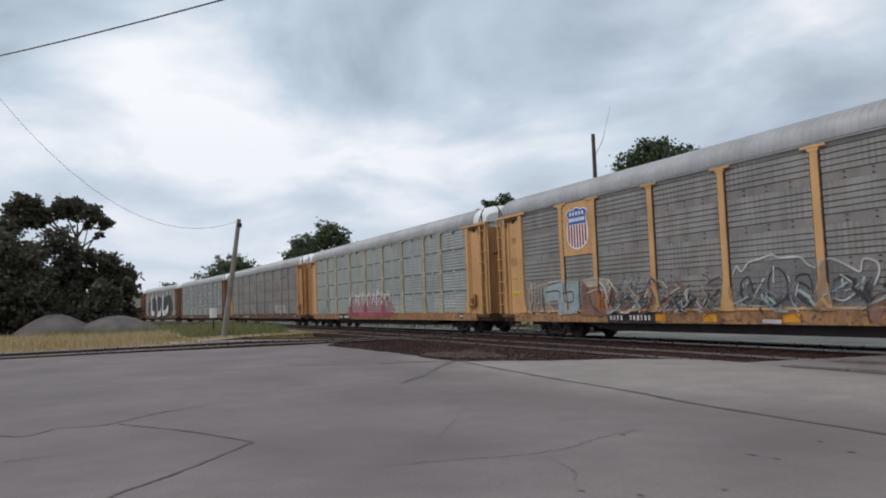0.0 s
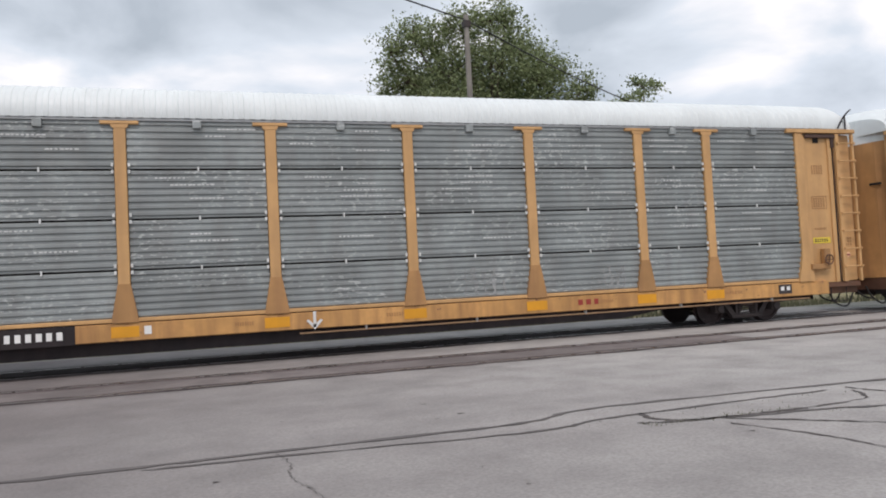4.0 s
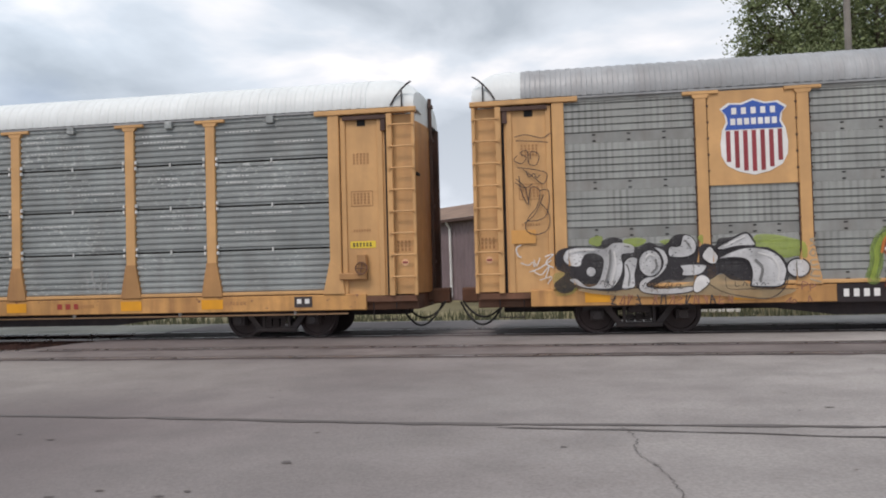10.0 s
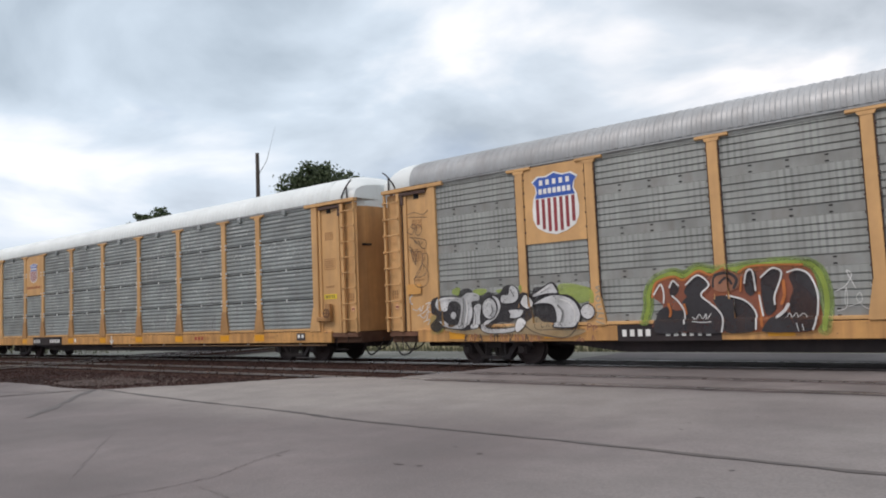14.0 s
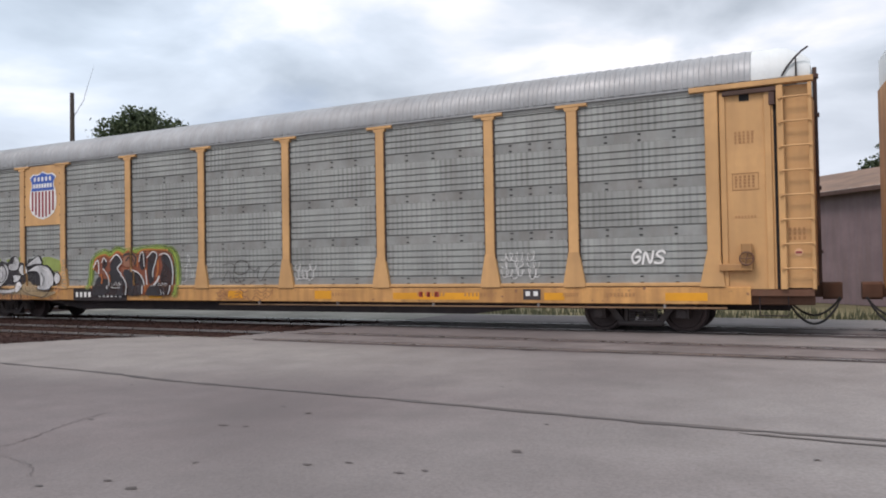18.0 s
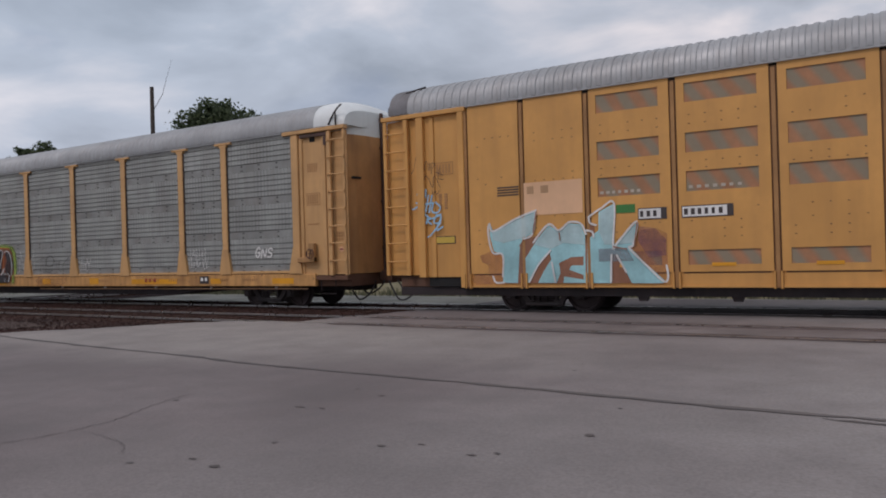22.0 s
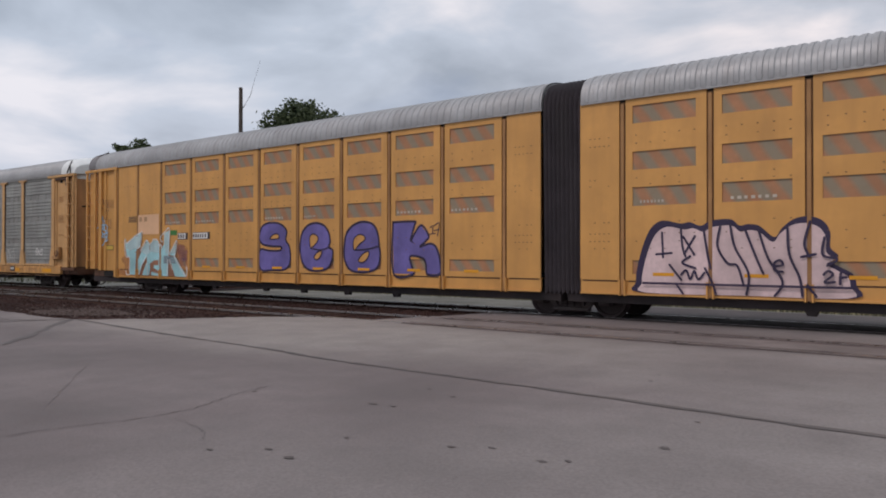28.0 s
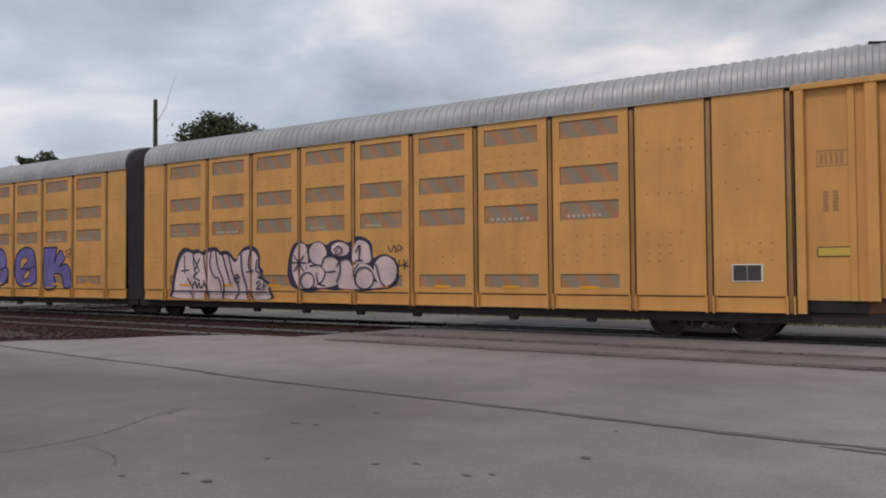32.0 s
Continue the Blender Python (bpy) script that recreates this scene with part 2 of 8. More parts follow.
END_RUST = material("red_brown_rusted_end_steel", (0.21, 0.10, 0.055), 0.75, mottle=0.3, grime=0.5, grime_colour=(0.10, 0.05, 0.035))
# Streaked maroon; the end door's shadow is put into this darker colour.
END_MAROON = material("maroon_streaked_end_paint", (0.27, 0.125, 0.075), 0.7, mottle=0.25, grime=0.75, grime_colour=(0.09, 0.045, 0.038))
STEEL = material("dark_cast_steel", (0.060, 0.050, 0.051), 0.7, 0.2, mottle=0.25, grime=0.5, grime_colour=(0.075, 0.05, 0.04))
RUST = material("rusty_brown_steel", (0.16, 0.075, 0.045), 0.85, mottle=0.3, grime=0.4)
GALV = material("galvanised_panel_steel", (0.312, 0.340, 0.338), 0.5, 0.25, mottle=0.16, grime=0.4, grime_colour=(0.20, 0.19, 0.175), relief=0.002, relief_size=40, scuffs=(0.58, 0.60, 0.59))
GALV_OLD = material("weathered_perforated_steel", (0.282, 0.294, 0.283), 0.6, 0.15, mottle=0.16, grime=0.42, grime_colour=(0.15, 0.112, 0.092), size=0.8)
GALV_WEAVE = material("pale_perforated_rib_steel", (0.350, 0.366, 0.352), 0.6, 0.15, mottle=0.14, grime=0.30, grime_colour=(0.18, 0.165, 0.14), weave=2.4)
DULL_WEAVE = material("brown_grey_perforated_steel", (0.304, 0.304, 0.290), 0.65, 0.1, mottle=0.16, grime=0.45, grime_colour=(0.15, 0.11, 0.085), weave=2.0)
GALV_DULL = material("dull_brown_grey_steel", (0.246, 0.240, 0.228), 0.65, 0.1, mottle=0.16, grime=0.45, grime_colour=(0.12, 0.09, 0.07))
GALV_PALE = material("pale_green_grey_steel", (0.40, 0.44, 0.425), 0.5, 0.2, mottle=0.10, grime=0.25)
# Near-black: shade of gaps and insides put into the colour; panel bolts share it.
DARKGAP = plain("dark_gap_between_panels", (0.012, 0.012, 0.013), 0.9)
BOLT = plain("pale_zinc_bracket", (0.74, 0.75, 0.74), 0.5)
GLINT = plain("pale_screen_dash", (0.50, 0.44, 0.36), 0.6)
# Pale dashes: sky seen through panel holes, put into colour along with scuffs.
SKY_AND_SCUFF = plain("pale_scuffed_zinc", (0.66, 0.68, 0.67), 0.5)
ROOF_WHITE = material("white_roof_paint", (0.74, 0.79, 0.79), 0.5, mottle=0.05, grime=0.12, grime_colour=(0.45, 0.45, 0.44))
ROOF_DARK = material("dark_grey_roof_grille", (0.20, 0.20, 0.21), 0.6, 0.2, mottle=0.2, grime=0.4)
ROOF_GREY = material("bare_grey_roof_steel", (0.375, 0.39, 0.40), 0.5, 0.25, mottle=0.12, grime=0.35, grime_colour=(0.24, 0.22, 0.21))
WHITE = plain("white_stencil_paint", (0.80, 0.80, 0.78), 0.55)
DARKINK = plain("dark_stencil_paint", (0.05, 0.04, 0.04), 0.6)
REDINK = plain("dark_red_stencil_paint", (0.36, 0.045, 0.03), 0.6)
BROWNINK = plain("faded_brown_stencil_paint", (0.42, 0.21, 0.085), 0.6)
BLUE = plain("emblem_blue", (0.03, 0.10, 0.42), 0.45)
REDSTRIPE = plain("emblem_dull_red", (0.29, 0.035, 0.045), 0.5)
SCREEN = material("perforated_screen_steel", (0.43, 0.205, 0.105), 0.65, 0.1, mottle=0.12, grime=0.3, grime_colour=(0.24, 0.17, 0.10), size=0.5, streak=False, fringe=((0.215, 0.235, 0.180), 0.75))
SILL = material("rust_streaked_sill_paint", (0.60, 0.315, 0.108), 0.55, mottle=0.16, grime=0.65, grime_colour=(0.20, 0.085, 0.04), size=0.7, worn=(0.22, 0.105, 0.06), worn_at=0.66)
SILL_RUSTY = material("brown_rusted_sill_paint", (0.44, 0.235, 0.10), 0.65, mottle=0.25, grime=0.8, grime_colour=(0.16, 0.075, 0.045), size=0.6, worn=(0.17, 0.085, 0.055), worn_at=0.56)
FLARE = material("rust_stained_post_foot", (0.46, 0.245, 0.095), 0.6, mottle=0.15, grime=0.5, grime_colour=(0.20, 0.09, 0.05))
SEAM = material("dark_rusted_door_seam", (0.085, 0.048, 0.040), 0.8, mottle=0.3, grime=0.4)
HEAP = material("dark_grey_gravel_heap", (0.125, 0.112, 0.112), 0.95, mottle=0.25, grime=0.4, grime_colour=(0.11, 0.10, 0.085), streak=False, relief=0.05, relief_size=12)
PEACH = plain("pale_peach_repaint", (0.80, 0.49, 0.29), 0.6)
GREEN = plain("green_placard_paint", (0.04, 0.22, 0.05), 0.5)
RAILHEAD = plain("polished_rail_head", (0.45, 0.43, 0.42), 0.28, 0.85)
RAILSIDE = material("brown_rail_web", (0.085, 0.042, 0.030), 0.85, 0.0, gloss=0.2)
TIE = material("weathered_timber_tie", (0.075, 0.042, 0.034), 0.9, gloss=0.1, mottle=0.3, relief=0.01, relief_size=14)
PAVE = material("worn_grey_concrete", (0.190, 0.163, 0.160), 0.85, mottle=0.19, grime=0.45, grime_colour=(0.13, 0.118, 0.116), size=2.6, streak=False, relief=0.010, relief_size=42, grit=0.35, across=((0.455, 0.437, 0.417), -5.5, 7.0), bleach=((0.325, 0.298, 0.278), -12.5, 10.2, 12.5, 4.6))
OILED = material("oil_stained_crossing", (0.215, 0.195, 0.190), 0.85, mottle=0.2, grime=0.45, grime_colour=(0.11, 0.095, 0.095), size=1.2, streak=False, relief=0.01, relief_size=40)
STAINED = material("brown_stained_crossing", (0.205, 0.178, 0.172), 0.85, mottle=0.2, grime=0.5, grime_colour=(0.085, 0.068, 0.066), size=1.6, streak=False, relief=0.01, relief_size=40)
RUBBLE = material("brown_grey_rubble", (0.115, 0.088, 0.080), 0.95, mottle=0.35, grime=0.5, grime_colour=(0.05, 0.034, 0.03), size=0.3, streak=False, relief=0.03, relief_size=20, gloss=0.1)
TAR = material("tar_joint", (0.120, 0.109, 0.106), 0.8, mottle=0.2, grime=0.2, streak=False)
RAIL_STAIN = material("brown_oily_rail_stain", (0.092, 0.070, 0.068), 0.85, mottle=0.35, grime=0.5, grime_colour=(0.16, 0.135, 0.13), size=0.8, streak=False, relief=0.01, relief_size=30)
FLANGE = material("dark_flangeway", (0.024, 0.020, 0.022), 0.9, streak=False)
BALLAST = material("dark_brown_ballast", (0.052, 0.029, 0.025), 0.95, mottle=0.4, grime=0.5, grime_colour=(0.026, 0.016, 0.015), size=1.3, gloss=0.08, streak=False, relief=0.06, relief_size=14)
GRAVEL = material("grey_gravel", (0.29, 0.285, 0.245), 0.95, mottle=0.22, grime=0.4, grime_colour=(0.17, 0.16, 0.13), size=1.5, streak=False, relief=0.04, relief_size=18)
LOT = material("dark_grey_stony_gravel", (0.20, 0.182, 0.168), 0.95, mottle=0.3, grime=0.5, grime_colour=(0.10, 0.088, 0.08), size=0.25, streak=False, relief=0.05, relief_size=24)
STRAW = material("dry_straw_earth", (0.36, 0.29, 0.185), 0.95, mottle=0.3, grime=0.5, grime_colour=(0.25, 0.20, 0.11), size=2.0, streak=False, relief=0.05, relief_size=9)
EARTH = material("grassy_earth", (0.19, 0.165, 0.080), 0.95, mottle=0.35, grime=0.5, grime_colour=(0.20, 0.165, 0.085), size=4.0, streak=False, relief=0.06, relief_size=9)
POLEWOOD = material("grey_weathered_pole_wood", (0.27, 0.25, 0.225), 0.9, mottle=0.2, grime=0.4)
DARKWOOD = material("dark_creosoted_wood", (0.075, 0.062, 0.055), 0.9)
WIRE = plain("black_cable", (0.03, 0.03, 0.032), 0.6)
BARK = material("grey_brown_bark", (0.11, 0.085, 0.065), 0.95, relief=0.02, relief_size=20)
SHED_WALL = material("mauve_brown_sheet_wall", (0.20, 0.145, 0.155), 0.7, mottle=0.12, grime=0.3)
SHED_ROOF = material("rusty_brown_roof", (0.26, 0.165, 0.115), 0.8, mottle=0.2, grime=0.35)


def foliage(name, a, b, dry=None):
    m = bpy.data.materials.new(name)
    m.use_nodes = True
    N, link = m.node_tree.nodes, m.node_tree.links.new
    sh = N["Principled BSDF"]
    geo, ramp = N.new("ShaderNodeNewGeometry"), N.new("ShaderNodeValToRGB")
    ramp.color_ramp.elements[0].color, ramp.color_ramp.elements[1].color = (*a, 1), (*b, 1)
    if dry:
        ramp.color_ramp.elements.new(0.55).color = (*dry, 1)
    link(geo.outputs["Random Per Island"], ramp.inputs[0])
    link(ramp.outputs[0], sh.inputs["Base Color"])
    sh.inputs["Roughness"].default_value = 0.75
    tr, mx = N.new("ShaderNodeBsdfTranslucent"), N.new("ShaderNodeMixShader")
    link(ramp.outputs[0], tr.inputs[0])
    mx.inputs[0].default_value = 0.3
    link(sh.outputs[0], mx.inputs[1])
    link(tr.outputs[0], mx.inputs[2])
    link(mx.outputs[0], N["Material Output"].inputs[0])
    return m


LEAF = foliage("green_leaves", (0.115, 0.150, 0.072), (0.29, 0.345, 0.165))
LEAF_DARK = foliage("dark_green_leaves", (0.040, 0.062, 0.034), (0.105, 0.140, 0.068))
LEAF_MID = foliage("shaded_green_leaves", (0.056, 0.052, 0.042), (0.130, 0.125, 0.082))
GRASS = foliage("mixed_dry_grass", (0.15, 0.17, 0.055), (0.44, 0.31, 0.14), (0.30, 0.25, 0.10))
GRASS_DRY = foliage("tall_dry_grass_blades", (0.30, 0.25, 0.14), (0.62, 0.49, 0.31), (0.50, 0.38, 0.21))
GRASS_LUSH = foliage("fresh_green_grass", (0.115, 0.140, 0.060), (0.27, 0.285, 0.125))
GRASS_GREEN = foliage("green_verge_grass", (0.080, 0.092, 0.055), (0.175, 0.175, 0.105))

# ---------------------------------------------------------------- mesh helpers


class Mesh:
    """Vertices and faces gathered for one mesh."""

    def __init__(self, zones=None):
        self.v, self.f, self.k, self.zones, self.smooth = [], [], [], zones, 0

    def lay(self, poly, y, slot=0):
        """Paint a flat shape of (x, z) at depth y or, where zones are given, over the posts, panels and sill of a car's side."""
        if not self.zones:
            self.face([(x, y, z) for x, z in poly], slot)
            return
        lo, hi = min(p[0] for p in poly), max(p[0] for p in poly)
        bot, top = min(p[1] for p in poly), max(p[1] for p in poly)
        for xa, xb, za, zb, depth in self.zones:
            if hi <= xa or lo >= xb or top <= za or bot >= zb:
                continue
            q = list(poly)
            for axis, at, keep in ((0, xa, 1), (0, xb, -1), (1, za, 1), (1, zb, -1)):
                out = []
                for i, p in enumerate(q):
                    o = q[i - 1]
                    a, b = (o[axis] - at) * keep, (p[axis] - at) * keep
                    if (a < 0) != (b < 0):
                        s = a / (a - b)
                        out.append((o[0] + (p[0] - o[0]) * s, o[1] + (p[1] - o[1]) * s))
                    if b >= 0:
                        out.append(p)
                q = out
                if len(q) < 3:
                    break
            if len(q) > 2:
                self.face([(x, depth + y, z) for x, z in q], slot)

    def face(self, pts, slot=0):
        n = len(self.v)
        self.v += [tuple(p) for p in pts]
        self.f.append(tuple(range(n, n + len(pts))))
        self.k.append(slot)

    def grid(self, rows, slot=0, closed=False):
        """Quads over rows of equally many points."""
        n, w = len(self.v), len(rows[0])
        for r in rows:
            self.v += [tuple(p) for p in r]
        for i in range(len(rows) - 1):
            for j in range(w if closed else w - 1):
                k = (j + 1) % w
                self.f.append((n + i * w + j, n + i * w + k, n + (i + 1) * w + k, n + (i + 1) * w + j))
                self.k.append(slot)
        return self

    def box(self, x0, x1, y0, y1, z0, z1, slot=0, c=0.0):
        """A box, with chamfered long edges where c is given."""
        if c:
            ring = [(y0 + c, z0), (y1 - c, z0), (y1, z0 + c), (y1, z1 - c), (y1 - c, z1), (y0 + c, z1), (y0, z1 - c), (y0, z0 + c)]
            if z1 - z0 > x1 - x0:
                ring = [(x0 + c, y0), (x1 - c, y0), (x1, y0 + c), (x1, y1 - c), (x1 - c, y1), (x0 + c, y1), (x0, y1 - c), (x0, y0 + c)]
                a, b = [(x, y, z0) for x, y in ring], [(x, y, z1) for x, y in ring]
            else:
                a, b = [(x0, y, z) for y, z in ring], [(x1, y, z) for y, z in ring]
            self.grid([a, b], slot, closed=True)
            self.face(a[::-1], slot)
            self.face(b, slot)
            return self
        n = len(self.v)
        self.v += [(x, y, z) for z in (z0, z1) for y in (y0, y1) for x in (x0, x1)]
        for q in ((0, 2, 3, 1), (4, 5, 7, 6), (0, 1, 5, 4), (2, 6, 7, 3), (0, 4, 6, 2), (1, 3, 7, 5)):
            self.f.append(tuple(n + i for i in q))
            self.k.append(slot)
        return self

    def prism(self, poly, a, b, axis="y", slot=0):
        """A polygon of (u, v) pulled from a to b along an axis: y gives (x, z), x gives (y, z), z gives (x, y)."""
        put = {"y": lambda u, v, d: (u, d, v), "x": lambda u, v, d: (d, u, v), "z": lambda u, v, d: (u, v, d)}[axis]
        lo, hi = [put(u, v, a) for u, v in poly], [put(u, v, b) for u, v in poly]
        self.grid([lo, hi], slot, closed=True)
        self.face(lo[::-1], slot)
        self.face(hi, slot)
        return self

    def tube(self, pts, r, n=8, slot=0, r1=None):
        """A round bar along points, tapering to r1."""
        pts = [Vector(p) for p in pts]
        rows = []
        for i, p in enumerate(pts):
            d = (pts[min(i + 1, len(pts) - 1)] - pts[max(i - 1, 0)]).normalized()
            u = d.cross(Vector((0, 0, 1)) if abs(d.z) < 0.9 else Vector((1, 0, 0))).normalized()
            w = d.cross(u)
            rad = r if r1 is None else r + (r1 - r) * i / (len(pts) - 1)
            rows.append([p + u * rad * math.cos(2 * math.pi * j / n) + w * rad * math.sin(2 * math.pi * j / n) for j in range(n)])
        self.grid(rows, slot, closed=True)
        self.face(rows[0][::-1], slot)
        self.face(rows[-1], slot)
        return self

    def disc(self, x, z, y0, y1, prof, n=20, slot=0):
        """A turned body about an axle along y: prof is a list of (y, radius)."""
        rows = [[(x + r * math.cos(2 * math.pi * j / n), y, z + r * math.sin(2 * math.pi * j / n)) for j in range(n)] for y, r in prof]
        self.grid(rows, slot, closed=True)
        self.face(rows[0][::-1], slot)
        self.face(rows[-1], slot)
        return self

    def data(self, name, *mats):
        me = bpy.data.meshes.new(name)
        me.from_pydata(self.v, [], self.f)
        for m in mats:
            me.materials.append(m)
        if len(mats) > 1:
            me.polygons.foreach_set("material_index", self.k)
        if self.smooth:
            me.polygons.foreach_set("use_smooth", [True] * len(self.f))
            ends = np.empty(2 * len(me.edges), dtype=np.int32)
            me.edges.foreach_get("vertices", ends)
            row = ends.reshape(-1, 2) // self.smooth
            me.attributes.new("sharp_edge", "BOOLEAN", "EDGE").data.foreach_set("value", row[:, 0] == row[:, 1])
        return me


def part(name, mesh, material, parent, label="", at=None):
    """ONE mesh object under a thing or under a part. mesh: a Mesh, or mesh data that other parts share."""
    mats = material if isinstance(material, (list, tuple)) else [material]
    ob = new(name, mesh.data(name, *mats) if isinstance(mesh, Mesh) else mesh)
    ob.parent = parent
    if at:
        ob.location = at
    return tagged(ob, label)


def thing(name, label, category, at=(0, 0, 0), group="", kind=""):
    ob = new(name)
    ob.location = at
    return tagged(ob, label, category, group, kind)


def solo(name, mesh, material, label="", category="", group="", kind="", at=None):
    """A thing that is one mesh."""
    mats = material if isinstance(material, (list, tuple)) else [material]
    ob = new(name, mesh.data(name, *mats))
    if at:
        ob.location = at
    return tagged(ob, label, category, group, kind)


def curve_points(pts, steps=6, closed=False):
    """A smooth line through points (u, v)."""
    n, out = len(pts), []
    get = (lambda i: pts[i % n]) if closed else (lambda i: pts[max(0, min(n - 1, i))])
    for i in range(n if closed else n - 1):
        p0, p1, p2, p3 = (Vector(get(i + k)) for k in (-1, 0, 1, 2))
        for s in range(steps):
            t = s / steps
            out.append(0.5 * ((2 * p1) + (p2 - p0) * t + (2 * p0 - 5 * p1 + 4 * p2 - p3) * t * t + (3 * p1 - p0 - 3 * p2 + p3) * t ** 3))
    if not closed:
        out.append(Vector(pts[-1]))
    return out


def ribbon(m, pts, width, y, slot=0, smooth=True, caps=True, to=None):
    """A painted stroke in the upright plane y, with round ends."""
    line = curve_points(pts) if smooth and len(pts) > 2 else [Vector(p) for p in pts]
    rows = []
    for i, p in enumerate(line):
        d = line[min(i + 1, len(line) - 1)] - line[max(i - 1, 0)]
        d = d.normalized() if d.length else Vector((1, 0))
        w = width if to is None else width + (to - width) * i / (len(line) - 1)
        n = Vector((-d.y, d.x)) * w / 2
        rows.append(((p.x + n.x, p.y + n.y), (p.x - n.x, p.y - n.y)))
    for i in range(len(rows) - 1):
        m.lay([rows[i][0], rows[i][1], rows[i + 1][1], rows[i + 1][0]], y - 0.0012 * i / len(line), slot)
    if width > 0.15:
        for k, p in enumerate(line):
            m.lay([(p.x + width / 2 * math.cos(a * math.pi / 5), p.y + width / 2 * math.sin(a * math.pi / 5)) for a in range(10)], y - 0.0013 - 0.00001 * k, slot)
    if caps:
        for p, w in ((line[0], width), (line[-1], width if to is None else to)):
            m.lay([(p.x + w / 2 * math.cos(a * math.pi / 5), p.y + w / 2 * math.sin(a * math.pi / 5)) for a in range(10)], y - 0.0016, slot)

# ---------------------------------------------------------------- ground, road, tracks
TRACK_Y, NEAR_Y, GAUGE = 17.05, 13.12, 1.50


def sheet(name, poly, z, mat, label="", skirt=0.0):
    m = Mesh()
    m.face([(x, y, z) for x, y in poly])
    if skirt:
        m.grid([[(x, y, z) for x, y in poly], [(x, y, z - skirt) for x, y in poly]], closed=True)
    return solo(name, m, mat, label, kind="structure")


sheet("ground", [(-2500, -2500), (2500, -2500), (2500, 2500), (-2500, 2500)], -0.22, EARTH, "grassy earth reaching to the horizon")
BEND_AT, BEND_RADIUS = -27.0, 970.0
FAR_X = [-400 + 12 * k for k in range(32)]


def bend(x):
    """How far the main line has swung towards -y at x: a wide curve that begins left of the crossing."""
    return -max(0.0, BEND_AT - x) ** 2 / (2 * BEND_RADIUS)


PAVED = [(-32.3, -5), (-29.6, 8.1), (-21.4, 8.5), (-18.6, 8.25), (-17.1, 8.35), (-16.2, 9.1), (-15.2, 10.1), (-14.2, 11.5), (-13.4, 12.2),
         (-11.6, 12.5), (-10.6, 15.6), (-9.9, 20.6), (18.5, 20.6), (20.5, 15.4), (17.8, 13.6), (14.1, 10.2), (10.0, 7.4), (8.2, 6.2), (7.2, 5.2), (6.3, 4.75), (5.4, 4.2),
         (4.6, 4.05), (4.3, 2.0), (5.2, -6), (9, -45), (-35, -45)]


def ragged(poly, a, b, seed):
    """The outline with its stretch from corner a to corner b broken into short uneven steps."""
    rnd, out = random.Random(seed), []
    for i, p in enumerate(poly):
        out.append(p)
        if a <= i < b:
            q = poly[i + 1]
            n = max(2, int(math.hypot(q[0] - p[0], q[1] - p[1]) / 0.09))
            wob = 0.0
            for k in range(1, n):
                wob = 0.8 * wob + rnd.gauss(0, 0.03)
                out.append((p[0] + (q[0] - p[0]) * k / n + wob + rnd.gauss(0, 0.012), p[1] + (q[1] - p[1]) * k / n - 0.7 * wob + rnd.gauss(0, 0.012)))
    return out


PAVED = ragged(ragged(PAVED, 14, 21, 1), 1, 10, 2)
sheet("road", PAVED, 0.0, PAVE, "worn grey concrete road with cracks and stains", skirt=0.25)
sheet("crossing_panel", [(-9.5, TRACK_Y - 0.57), (14.5, TRACK_Y - 0.57), (14.5, TRACK_Y + 0.57), (-9.5, TRACK_Y + 0.57)], 0.006, OILED,
      "grey oil-stained crossing surface between the rails")
sheet("crossing_panel", [(-9.5, NEAR_Y - 0.57), (10.5, NEAR_Y - 0.57), (10.5, NEAR_Y + 0.57), (-9.5, NEAR_Y + 0.57)], 0.006, STAINED,
      "brown-stained crossing surface between the near rails")
sheet("ballast_bed", [(x, 14.4 + bend(x)) for x in FAR_X[:-1]] + [(-30, 14.4), (-30, 8.0), (-9, 8.0), (-9, 18.6)] + [(x, 18.9 + bend(x)) for x in FAR_X[::-1]], -0.07, BALLAST,
      "dark oily brown ballast round the tracks")
sheet("ballast_bed", [(16, 15.0), (100, 15.0), (100, 18.9), (16, 18.9)], -0.07, BALLAST, "dark brown ballast past the crossing")
sheet("crossing_bed", [(-50, -40), (-30.4, -40), (-28.2, 8.2), (-27.4, 30), (-33, 30), (-38, 12), (-43, 7), (-45, 2), (-46, -6)], -0.10, BALLAST, "dark ballast of the crossing track")
sheet("road_edge", [(-44.5, -40), (-29.8, -40), (-28.6, 8.3), (-30.5, 9.4), (-36.5, 9.2), (-41, 6.0), (-43.6, 0.0)], -0.05, LOT, "dark grey gravel round the crossing rails")
sheet("crossing_fill", [(-34.15 - 0.65, -40), (-34.15 + 0.6, -40), (-31.5 + 0.6, 7.5), (-31.5 - 0.65, 7.5)], -0.025, BALLAST, "dark brown dirt between the crossing rails")
sheet("dry_verge", [(-62, -40), (-38.5, -40), (-36.2, -6), (-36.4, 0), (-38.5, 4.5), (-43, 8), (-44, 13), (-62, 13)], -0.04, STRAW, "dry straw-coloured verge beside the crossing")
sheet("gravel_verge", [(-300, 18.7), (100, 18.7), (100, 22.6), (10, 22.2), (-20, 22.8), (-300, 23.5)], -0.12, GRAVEL, "pale grey gravel lane beyond the track")
sheet("gravel_lot", [(3.0, 2.0), (3.4, 7.0), (9, 10.5), (15, 14.6), (30, 16), (70, 15.2), (70, -45), (3.4, -45)], -0.022, LOT, "dark grey gravel beside the broken road edge")


